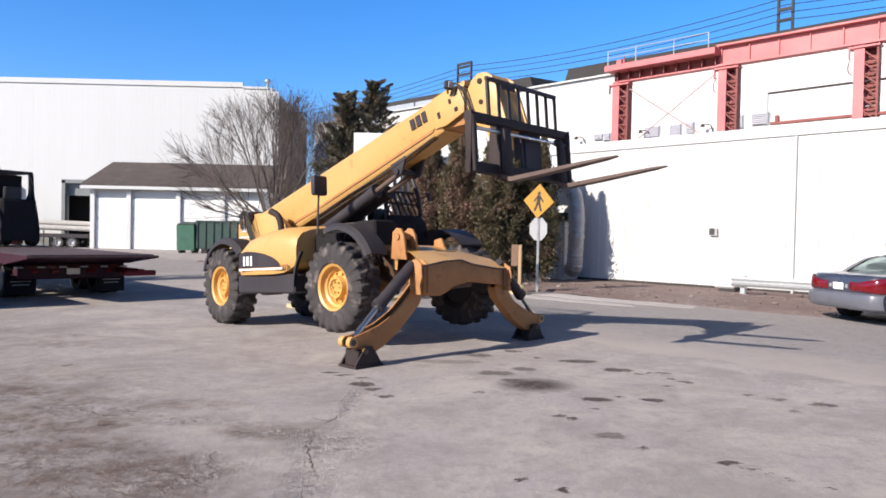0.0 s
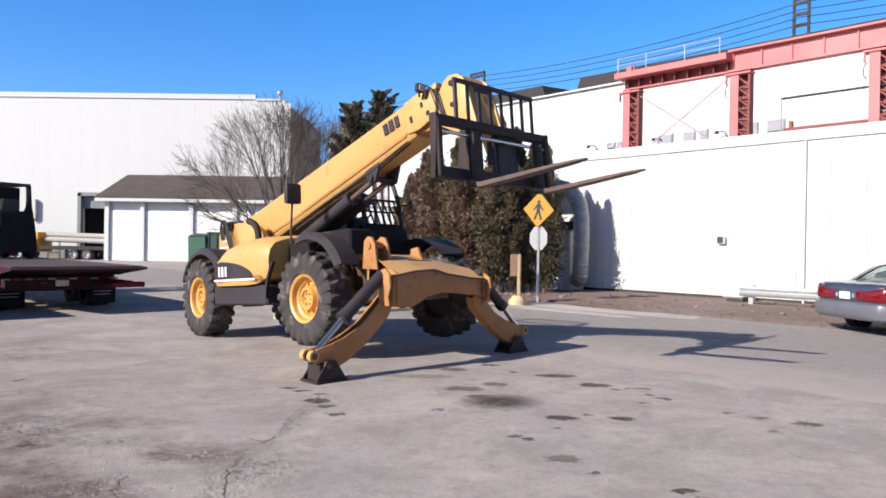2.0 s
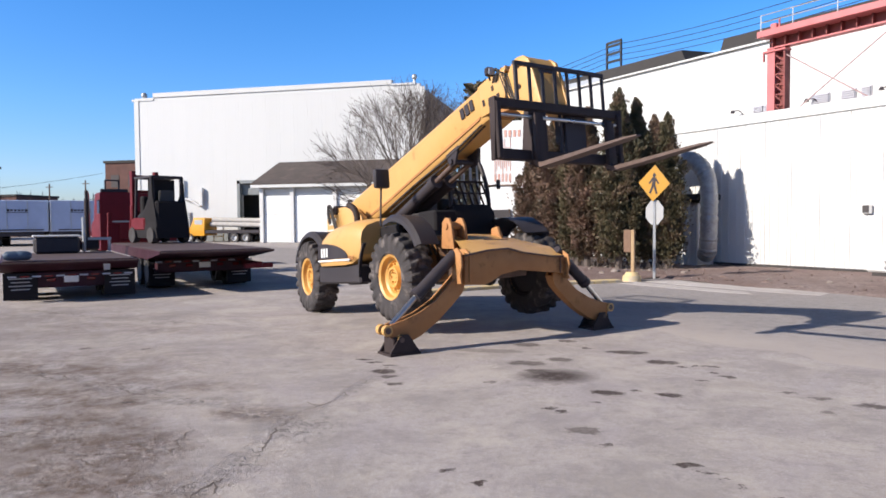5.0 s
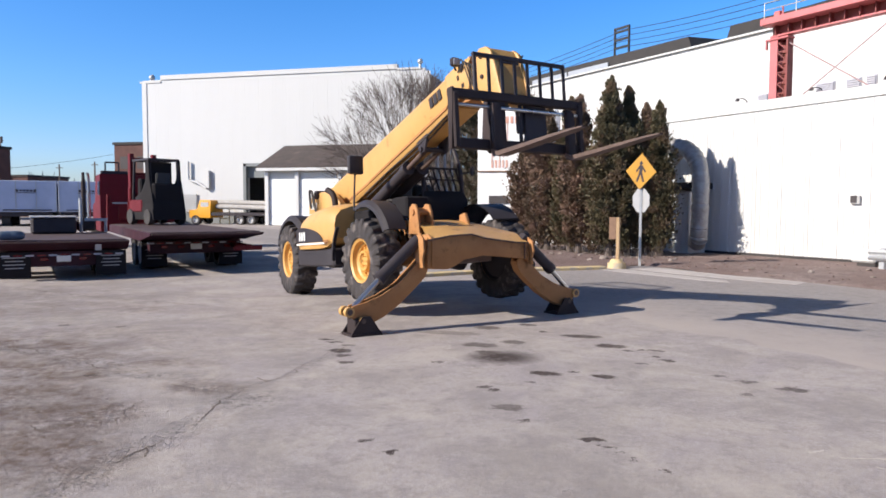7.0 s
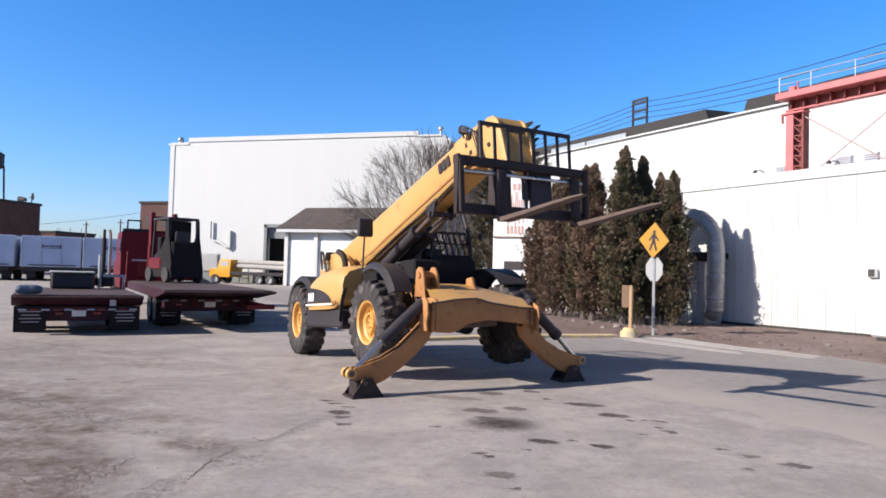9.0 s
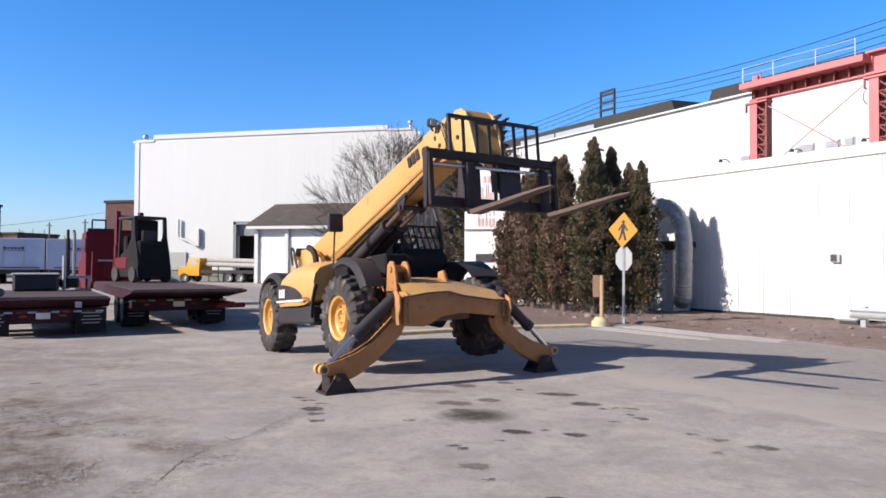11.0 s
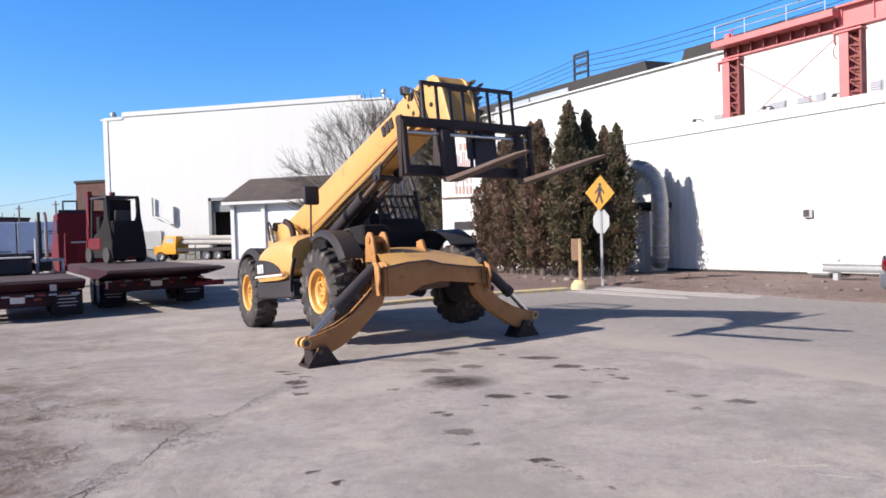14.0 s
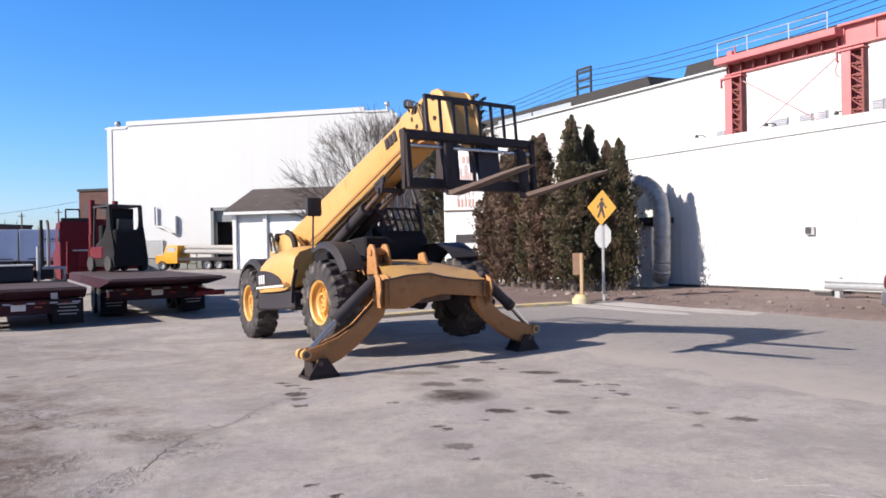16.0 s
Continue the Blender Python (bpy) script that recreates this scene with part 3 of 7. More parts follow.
solid("soil_bed", bm, SOIL, "strip of bare reddish soil along the white wall", "soil", SITE, kind="structure")
bm = B()
for u0, u1, v0, v1 in ((-12.4, -8.2, 14.6, 15.1), (-11.8, -7.2, 15.5, 16.85), (-17.5, -11.5, 14.6, 14.85)):
    prism(bm, [(u0, v0), (u0 + 1.3, v0 - 0.12), (u1 - 0.6, v0 + 0.05), (u1, v0 + 0.2), (u1 - 0.3, v1), (u0 + 0.6, v1 + 0.06)], 0.0, 0.007, "Z")
solid("pavement", bm, PALE_PAVING, "worn pale paving patches beside the soil strip", "pavement", SITE, kind="structure")

# long cracks in the yard, with broken edges and crumbs
rng = random.Random(41)


def crack_line(bm, way, wide, wander, branch=0.0):
    """A ragged thin strip on the ground along a wandering way."""
    pts = [Vector((x, y, 0)) for x, y in way]
    line = []
    for a, b in zip(pts, pts[1:]):
        n = max(3, int((b - a).length / 0.035))
        line += [a.lerp(b, k / n) for k in range(n)]
    off, rows = 0.0, []
    for i, p in enumerate(line):
        d = (line[min(i + 1, len(line) - 1)] - line[max(0, i - 1)]).normalized()
        s = Vector((-d.y, d.x, 0))
        off = 0.8 * off + rng.gauss(0, wander)
        w = wide * max(0.0, 0.55 + 1.5 * noise.noise((p.x * 3.1, p.y * 3.1, wide * 90))) * rng.uniform(0.2, 1.7)
        c = p + s * off
        rows.append((c - s * w, c + s * w))
        if branch and rng.random() < branch:
            q = [c]
            e = (s * rng.choice((-1, 1)) + d * rng.uniform(-0.8, 0.8)).normalized()
            for _ in range(rng.randint(3, 8)):
                e = (e + Vector((rng.gauss(0, 0.4), rng.gauss(0, 0.4), 0))).normalized()
                q.append(q[-1] + e * rng.uniform(0.02, 0.06))
            strip(bm, [(a - Vector((0.004, 0.003, 0)), a + Vector((0.004, 0.003, 0))) for a in q])
    strip(bm, rows)


def strip(bm, rows):
    v = [[bm.verts.new((p.x, p.y, 0.0035)) for p in r] for r in rows]
    for a, b in zip(v, v[1:]):
        bm.faces.new((a[0], b[0], b[1], a[1]))


WAY_A = [(-7.0, 7.1), (-5.6, 6.75), (-4.82, 6.68), (-3.44, 6.2), (-2.53, 6.0), (-1.36, 5.5), (-0.98, 5.44), (-0.81, 5.87), (-0.72, 6.7), (-0.75, 7.55)]
WAY_B = [(-0.91, 5.42), (-0.74, 4.23), (-0.78, 3.7), (-0.75, 3.42), (-0.85, 2.9)]
WAY_C = [(-2.25, 4.25), (-1.58, 4.14), (-1.36, 4.41), (-1.58, 5.09)]
bm = B()
crack_line(bm, WAY_A[:7], 0.008, 0.012, 0.0)
crack_line(bm, WAY_A[6:], 0.006, 0.008, 0.05)
crack_line(bm, [(x + 0.1, y - 0.16) for x, y in WAY_A[1:6]], 0.008, 0.015, 0.0)
crack_line(bm, WAY_B, 0.006, 0.014, 0.03)
crack_line(bm, WAY_C, 0.008, 0.02, 0.0)
crack_line(bm, [(-3.3, 4.5), (-2.7, 4.65), (-2.3, 5.1)], 0.006, 0.02, 0.0)
crack_line(bm, [(-9, 11.2), (-6.5, 10.4), (-4.2, 10.1)], 0.012, 0.016, 0.08)
solid("yard_cracks", bm, CRACK, "ragged dark cracks running through the concrete", "crack", kind="stuff")
bm = B()
for k in range(220):
    way = WAY_A[1:7] if k < 110 else WAY_B if k < 160 else WAY_C
    i = rng.randrange(len(way) - 1)
    f = rng.random()
    x = way[i][0] + (way[i + 1][0] - way[i][0]) * f + rng.gauss(0, 0.09 if k < 160 else 0.4)
    y = way[i][1] + (way[i + 1][1] - way[i][1]) * f + rng.gauss(0, 0.09 if k < 160 else 0.35)
    r = rng.uniform(0.002, 0.006)
    bmesh.ops.create_icosphere(bm, subdivisions=1, radius=r, matrix=Matrix.Translation((x, y, r * 0.4)) @ pose(0, 0, 0, rng.uniform(0, 90), 0, rng.uniform(0, 360)) @ Matrix.Diagonal((1.5, 1, 0.7, 1)))
solid("concrete_crumbs", bm, CRUMB, "loose crumbs of broken concrete along the cracks", "crumbs", kind="stuff")
bm = B()
for x, y, l, a in ((-1.25, 8.32, 0.5, 20), (-0.9, 8.42, 0.4, 12), (-1.05, 8.25, 0.35, 40), (0.35, 7.75, 0.16, 60), (0.42, 7.68, 0.1, 60), (3.75, 4.95, 0.3, 10), (3.9, 4.82, 0.22, -12), (3.55, 5.0, 0.15, 30)):
    q = [Vector((x, y, 0)) + Vector((math.cos(radians(a)), math.sin(radians(a)), 0)) * l * k / 9 + Vector((rng.gauss(0, 0.006), rng.gauss(0, 0.006), 0)) for k in range(10)]
    strip(bm, [(p - Vector((-0.01, 0.03, 0)) * rng.uniform(0.1, 0.7), p + Vector((-0.01, 0.03, 0)) * rng.uniform(0.1, 0.7)) for p in q])
solid("pale_scuffs", bm, SCUFF, "short pale scrape marks on the concrete", "scrape", kind="stuff")

# rubble on the soil
rng = random.Random(5)
rock_meshes = []
for k in range(4):
    bm = B()
    bmesh.ops.create_icosphere(bm, subdivisions=2, radius=1)
    for v in bm.verts:
        v.co *= 1 + 0.35 * noise.noise(v.co * 1.3 + Vector((k * 7, 0, 0)))
        v.co.z *= 0.6
    rock_meshes.append(mesh_of("stone", bm, ROCK, False))
bm = B()
for k in range(380):
    u, v = rng.uniform(-20, 2), 16.5 + 5.8 * rng.random() ** 1.3
    r = rng.choice((0.01, 0.015, 0.022, 0.034))
    bmesh.ops.create_icosphere(bm, subdivisions=1, radius=r, matrix=Matrix.Translation((u, v, 0.06 + r * 0.2)) @ pose(0, 0, 0, rng.uniform(0, 60), 0, rng.uniform(0, 360)) @ Matrix.Diagonal((rng.uniform(1, 3), 1, 0.6, 1)))
solid("soil_debris", bm, SOIL, "small clods and debris scattered on the soil", "debris", SITE, kind="stuff")
for k in range(46):
    u = rng.gauss(-15.2, 1.2) if k < 26 else rng.uniform(-21, 2)
    v = rng.uniform(16.3, 19.5) if k < 26 else rng.uniform(16.2, 22)
    s = rng.choice((0.04, 0.06, 0.08, 0.14 if k < 26 else 0.05))
    ob = new("stone", rock_meshes[k % 4])
    ob.matrix_basis = SITE @ pose(u, v, 0.04 + s * 0.25, 0, 0, rng.uniform(0, 360)) @ Matrix.Diagonal((s * rng.uniform(0.8, 1.6), s, s, 1))
    tagged(ob, "broken grey stone lying on the soil", "stone", "rubble along the wall")


# ---- walls and buildings ----
def panel_mesh(name, w, h, ribs, material, depth=0.03, rib=0.035, proud=0.018, g=0.006):
    """One cladding sheet: a thin board with raised ribs, its foot at z = 0, its front towards -y."""
    bm = B()
    pts = [(g, 0), (g, -depth)]
    for k in range(ribs):
        x = w * (k + 0.5) / ribs
        pts += [(x - rib, -depth), (x - rib * 0.55, -depth - proud), (x + rib * 0.55, -depth - proud), (x + rib, -depth)]
    pts += [(w - g, -depth), (w - g, 0)]
    prism(bm, pts, 0, h, "Z")
    return mesh_of(name, bm, material, False)


def clad(parent, me, n, x0, w, y, z, skip=()):
    for k in range(n):
        if k in skip:
            continue
        ob = new("panel", me)
        ob.parent = parent
        ob.location = (x0 + k * w, y, z)


# long low white building
low = thing("wall_low_building", "long low white metal-clad building with a flashed parapet", "building", SITE, kind="structure")
bm = B()
box(bm, (-1, 22.7, 2.45), (46, 0.4, 4.9))
box(bm, (-23.8, 28.5, 2.35), (0.4, 11.2, 4.7))
part("core", bm, WHITE_WALL, low)
bm = B()
box(bm, (-1, 33.7, 4.72), (45.4, 21.6, 0.1))
part("roof", bm, CONCRETE, low, "flat pale roof")
bm = B()
box(bm, (-1, 22.52, 5.01), (46.3, 0.2, 0.34), 0.02)
part("fascia", bm, WHITE_WALL, low, "white folded metal flashing")
bm = B()
box(bm, (-1, 22.47, 0.07), (46.1, 0.1, 0.12))
part("plinth", bm, DARK_RUBBER, low, "dark gap along the foot of the cladding")
bm = B()
rod(bm, (-7.2, 22.42, 0.05), (-7.2, 22.42, 4.84), 0.035, n=8)
part("downpipe", bm, WHITE_WALL, low)
bm = B()
box(bm, (-9.66, 22.40, 1.89), (0.27, 0.06, 0.25), 0.01)
wb = part("vent_box", bm, SIGN_BACK, low, "small metal vent box")
# dark plate in place of the vent's shaded opening
bm = B()
box(bm, (-9.70, 22.36, 1.91), (0.17, 0.03, 0.2))
part("vent_opening", bm, INTERIOR, wb)
bm = B()
for k, z in enumerate((1.62, 1.74, 1.86)):
    box(bm, (-4.2 + 0.05 * k, 22.44, z), (1.3 - 0.1 * k, 0.012, 0.05))
part("lettering", bm, FADED, low, "faded unreadable lettering in grey bars")

# upper white building behind it
up = thing("wall_upper_building", "tall white hall wall rising behind the low building", "building", SITE, kind="structure")
bm = B()
box(bm, (-20, 45.3, 6.85), (90, 0.5, 13.7))
part("core", bm, WHITE_WALL, up)
bm = B()
box(bm, (-20, 45.0, 13.7), (90.2, 0.5, 0.12))
part("coping", bm, WHITE_WALL, up)
for u0, u1, lab in ((-62, -35.4, 0), (-33.0, 14, 1)):
    bm = B()
    loft(bm, [[(u0, 46.6, 13.2), (u0 + 0.4, 47.0, 15.25), (u0 + 0.4, 52, 15.6), (u0, 53, 13.2)], [(u1, 46.6, 13.2), (u1 - 1.1, 47.0, 15.25), (u1 - 1.1, 52, 15.6), (u1, 53, 13.2)]])
    part("roof_monitor", bm, ROOF, up, "black felted roof monitor")
bm = B()
for u in (-53, -47.5):
    box(bm, (u, 46.5, 14.4), (5.3, 0.1, 0.5))
part("monitor_glazing", bm, GALV, up, "grey strip of monitor glazing")
bm = B()
for u, w, z, h in ((-28.3, 0.7, 9.2, 0.4), (-27.6, 0.5, 9.15, 0.5), (-24.0, 1.1, 9.2, 0.7), (-22.25, 0.8, 9.15, 0.8), (-21.2, 0.5, 9.2, 0.75), (-18.0, 0.6, 9.3, 0.8), (-16.6, 1.0, 9.35, 0.7)):
    for k in range(6):
        box(bm, (u, 44.88, z - h / 2 + h * (k + 0.5) / 6), (w, 0.12, h / 9))
    box(bm, (u, 44.96, z), (w + 0.1, 0.05, h + 0.1))
part("wall_vent", bm, FADED, up, "grey louvred vents in the wall")

# lean-to with ribbed cladding under the duct
lean = thing("wall_lean_to", "low grey ribbed metal lean-to against the white wall", "shed", SITE, kind="structure")
bm = B()
box(bm, (-16.7, 22.0, 1.1), (3.6, 0.9, 2.2))
part("core", bm, ANNEX, lean)
bm = B()
box(bm, (-16.6, 21.85, 2.42), (3.9, 1.25, 0.22), 0.02)
part("roof", bm, ROOF, lean, "dark roof edge")

# silver duct that bends out of the wall and down to the ground
bm = B()
duct = bend([(-17.3, 21.3, 3.2), (-16.5, 21.3, 3.72), (-15.6, 21.3, 3.82), (-14.85, 21.3, 3.66), (-14.4, 21.3, 3.2), (-14.25, 21.3, 2.6), (-14.24, 21.3, 1.7), (-14.3, 21.35, 0.98), (-14.36, 21.4, 0.55)], 10)
pipe(bm, duct, [0.285 + 0.012 * math.sin(i * 2.1) + 0.025 * noise.noise((i * 0.4, 0, 0)) + (0.012 if i % 10 == 0 else 0) for i in range(len(duct))], 18)
pipe(bm, bend([(-15.95, 21.35, 2.4), (-15.75, 21.35, 2.9), (-15.45, 21.35, 3.3), (-15.1, 21.35, 3.6)], 8), 0.17, 14)
pipe(bm, [(-14.34, 21.4, 0.62), (-14.6, 21.6, 0.42)], 0.3, 14)
solid("ventilation_duct", bm, FOIL, "thick silver insulated duct bending down to the ground", "duct", SITE)

# white building with faded red lettering behind the hedge
wb2 = thing("wall_lettered_building", "white rendered building with faded red lettering and a window", "building", kind="structure")
bm = B()
box(bm, (-1.95, 31.6, 3.0), (3.4, 2.6, 6.0), 0.02)
part("core", bm, WHITE, wb2)
bm = B()
for k in range(9):
    box(bm, (-3.02 + 0.085 * k, 30.29, 4.35 + 0.12 * (k % 3)), (0.03, 0.02, 1.5 - 0.22 * (k % 4)))
for k in range(5):
    box(bm, (-3.0 + 0.16 * k, 30.29, 3.55), (0.09, 0.02, 0.34))
for k in range(5):
    box(bm, (-2.75 + 0.2 * k, 30.29, 5.45), (0.12, 0.02, 0.3))
part("lettering", bm, WARM_SIGN, wb2, "faded unreadable red lettering in bars")
bm = B()
box(bm, (-1.95, 30.27, 3.22), (3.4, 0.06, 0.05))
part("ledge", bm, BROWN_BOARD, wb2)
bm = B()
box(bm, (-2.72, 30.28, 1.98), (0.82, 0.08, 0.34))
part("window", bm, INTERIOR, wb2, "dark strip window")

# big pale hall on the far side of the yard
hall = thing("wall_hall", "tall pale metal-clad hall with a loading door", "building", kind="structure")
bm = B()
box(bm, (-37.6, 60.4, 7), (11.2, 0.6, 14))
box(bm, (-21.9, 60.4, 7), (15.2, 0.6, 14))
box(bm, (-30.75, 60.4, 9.8), (2.5, 0.6, 8.4))
box(bm, (-43.0, 72, 7), (0.5, 24, 13.6))
part("core", bm, GREY_WALL, hall)
bm = B()
box(bm, (-14.45, 68, 6.9), (0.4, 15.2, 13.8))
part("side_wall", bm, SHADE_WALL, hall, "side wall, its shade put into the brown colour")
bm = B()
box(bm, (-29, 68, 13.2), (28, 15.4, 0.2))
part("roof", bm, ROOF, hall)
bm = B()
box(bm, (-29.0, 60.2, 14.2), (24.3, 0.42, 0.44), 0.02)
box(bm, (-42.3, 60.2, 13.8), (2.4, 0.42, 0.2), 0.02)
box(bm, (-15.75, 60.2, 13.98), (2.2, 0.42, 0.2), 0.02)
part("coping", bm, GREY_WALL, hall, "pale metal coping")
bm = B()
for x in (-32.05, -29.45):
    box(bm, (x, 60.02, 2.85), (0.3, 0.4, 5.7))
box(bm, (-30.75, 60.02, 5.6), (2.9, 0.4, 0.3))
part("door_frame", bm, DOCK_GREEN, hall, "grey-green door frame")
bm = B()
box(bm, (-30.75, 60.35, 4.95), (2.4, 0.1, 1.1))
part("shutter", bm, DOCK_GREEN, hall, "half-raised grey shutter")
bm = B()
box(bm, (-30.75, 63.5, 2.8), (6, 0.1, 5.6))
box(bm, (-30.75, 62, 5.7), (6, 3, 0.1))
box(bm, (-33.7, 62, 2.8), (0.1, 3, 5.6))
box(bm, (-27.8, 62, 2.8), (0.1, 3, 5.6))
part("dark_bay", bm, INTERIOR, hall, "loading bay with its unlit dark put into the colour")
bm = B()
pipe(bm, [(-38.1, 59.8, 6.0), (-38.1, 59.8, 4.25), (-37.6, 59.8, 4.05), (-37.2, 59.8, 4.0), (-36.1, 59.75, 3.4)], 0.13, 10)
part("pipe", bm, GREY_WALL, hall, "white bent vent pipe")
bm = B()
box(bm, (-36.0, 59.85, 4.25), (0.4, 0.3, 1.7), 0.02)
part("flue_box", bm, GREY_WALL, hall)
bm = B()
for k in range(9):
    box(bm, (-38.6, 59.9, 1.2 + k * 0.2), (2.6, 0.08, 0.13))
part("louvre", bm, GREY_WALL, hall, "grey louvre")
bm = B()
box(bm, (-38.0, 59.9, 0.5), (9.5, 0.12, 1.0))
part("base_panel", bm, DOCK_GREEN, hall, "grey-green base panel")
bm = B()
rod(bm, (-42.5, 60.6, 13.8), (-42.5, 60.6, 14.2), 0.2, n=12)
bmesh.ops.create_uvsphere(bm, u_segments=12, v_segments=8, radius=0.3, matrix=Matrix.Translation((-42.5, 60.6, 14.35)))
rod(bm, (-15.0, 61, 14.1), (-15.0, 61, 14.7), 0.12, n=10)
bmesh.ops.create_uvsphere(bm, u_segments=12, v_segments=8, radius=0.26, matrix=Matrix.Translation((-15.0, 61, 14.75)))
part("roof_ventilator", bm, GALV, hall, "round metal roof ventilators")
bm = B()
box(bm, (-19.8, 62.5, 14.5), (3.0, 1.0, 0.55))
part("roof_unit", bm, BRICK, hall, "low brown roof unit")

# white garage in front of the hall
gar = thing("garage", "white garage with shingled roof and three bays", "garage", kind="structure")
bm = B()
box(bm, (-20.5, 57.6, 2.4), (13.6, 4.7, 4.8))
part("core", bm, GREY_WALL, gar)
bm = B()
loft(bm, [[(-27.9, 54.5, 4.95), (-27.9, 54.5, 5.08), (-27.9, 60.0, 7.35), (-27.9, 60.0, 4.95)], [(-13.4, 54.5, 4.95), (-13.4, 54.5, 5.08), (-13.4, 60.0, 7.35), (-13.4, 60.0, 4.95)]])
part("roof", bm, ROOF_BROWN, gar, "brown-black shingled roof")
bm = B()
box(bm, (-20.6, 54.6, 4.83), (14.6, 0.25, 0.26), 0.02)
part("gutter", bm, GREY_WALL, gar, "white gutter board")
bm = B()
for x in (-27.15, -24.3, -20.4, -16.9, -13.9):
    box(bm, (x, 55.1, 2.35), (0.36, 0.3, 4.7), 0.02)
part("pilaster", bm, WHITE_WALL, gar)
for x, w in ((-25.72, 2.45), (-22.35, 3.5), (-18.65, 3.1), (-15.4, 2.6)):
    bm = B()
    for k in range(5):
        box(bm, (x, 55.2, 0.42 + k * 0.8), (w, 0.1, 0.785), 0.01)
    part("garage_door", bm, WHITE, gar, "white sectional door")


# ---- red crane runway over the low roof ----
cr = thing("crane_runway", "faded red steel crane runway with walkway rail and cross bracing", "crane", SITE)
for i, u in enumerate((-21.65, -15.42, -9.15, -2.95)):
    # an open column: channel on one side, angle on the other, lattice between
    bm = B()
    box(bm, (u + 0.22, 35.76, 7.65), (0.44, 0.06, 6.1))
    box(bm, (u + 0.03, 35.95, 7.65), (0.06, 0.42, 6.1))
    box(bm, (u + 0.22, 36.16, 7.65), (0.44, 0.06, 6.1))
    col = part("column", bm, CRANE, cr, "red steel column")
    bm = B()
    z = 5.0
    while z < 10.2:
        for v in (35.8, 36.12):
            box(bm, (0, 0, 0), (0.62, 0.04, 0.06), m=Matrix.Translation((u + 0.68, v, z + 0.27)) @ Matrix.Rotation(radians(42), 4, "Y"))
            box(bm, (u + 0.68, v, z), (0.46, 0.05, 0.06))
        z += 0.54
    box(bm, (u + 0.96, 35.95, 7.65), (0.09, 0.4, 6.1))
    box(bm, (u + 0.7, 36.22, 7.65), (0.6, 0.05, 6.1))
    part("lacing", bm, CRANE_DARK, col, "dark red lattice lacing")
    bm = B()
    box(bm, (u + 0.42, 35.95, 10.56), (1.3, 0.6, 0.1), 0.01)
    box(bm, (u - 0.18, 35.72, 10.32), (0.06, 0.14, 0.5))
    part("bracket", bm, CRANE, col)
    if i in (1, 2):
        bm = B()
        pipe(bm, bend([(u - 0.05, 35.7, 10.1), (u - 0.2, 35.7, 9.85), (u - 0.2, 35.7, 9.5), (u - 0.04, 35.7, 9.3)], 4), 0.025, 6)
        part("conduit", bm, CRANE_DARK, col)
bm = B()
box(bm, (-18.6, 35.55, 11.42), (6.5, 0.9, 0.34), 0.02)
box(bm, (-18.5, 35.95, 10.72), (6.3, 0.5, 0.08))
part("walkway_beam", bm, CRANE, cr, "red walkway girder")
bm = B()
box(bm, (-18.5, 35.98, 11.0), (6.3, 0.08, 0.52))
for k in range(9):
    box(bm, (-21.3 + k * 0.72, 35.78, 11.0), (0.05, 0.3, 0.5))
part("walkway_web", bm, CRANE_DARK, cr, "dark red web under the walkway")
bm = B()
for z, h, w in ((11.75, 0.1, 0.6), (10.72, 0.1, 0.55)):
    box(bm, (-5.2, 35.9, z), (20.6, w, h))
box(bm, (-5.2, 35.95, 11.23), (20.6, 0.1, 0.94))
for k in range(15):
    box(bm, (-15.3 + k * 1.42, 35.86, 11.23), (0.05, 0.12, 0.94))
part("girder", bm, CRANE, cr, "deep red plate girder with stiffeners")
bm = B()
box(bm, (-5.2, 35.9, 11.84), (20.6, 0.16, 0.08))
part("crane_rail", bm, CARRIAGE, cr, "dark running rail on the girder")
bm = B()
for u in (-21.67, -19.9, -17.64, -15.74):
    rod(bm, (u, 35.2, 11.57), (u, 35.2, 12.43), 0.026, n=8)
for z in (12.02, 12.4):
    rod(bm, (-21.7, 35.2, z), (-15.7, 35.2, z), 0.026, n=8)
part("guard_rail", bm, GALV, cr, "pale painted guard rail")
bm = B()
box(bm, (-21.0, 35.4, 11.72), (0.34, 0.3, 0.3), 0.03)
rod(bm, (-20.75, 35.4, 11.6), (-20.75, 35.4, 12.1), 0.05, n=8)
part("end_stop", bm, CRANE, cr, "red buffer at the runway's end")
for a, b in (((-20.66, 10.27), (-16.29, 7.26)), ((-15.62, 10.39), (-20.1, 7.3))):
    bm = B()
    rod(bm, (a[0], 35.9, a[1]), (b[0], 35.9, b[1]), 0.034, n=6)
    part("brace", bm, FADED_RED, cr, "thin rusted cross brace")
bm = B()
rod(bm, (-12.94, 35.9, 6.9), (-12.94, 35.9, 9.0), 0.035, n=6)
part("rail_post", bm, GALV, cr)
bm = B()
rod(bm, (-12.94, 35.9, 9.0), (6, 35.9, 9.05), 0.055, n=6)
part("side_rail", bm, CARRIAGE, cr, "dark pipe rail")
bm = B()
box(bm, (-3.8, 36.0, 7.5), (18.0, 0.3, 0.12))
box(bm, (-12.5, 36.0, 7.72), (0.18, 0.2, 0.32), 0.03)
part("low_beam", bm, CRANE_DARK, cr, "rusted low beam on the flat roof")
bm = B()
rod(bm, (-12.7, 36.0, 7.85), (6, 36.0, 8.05), 0.018, n=6)
part("low_rail", bm, GALV, cr)

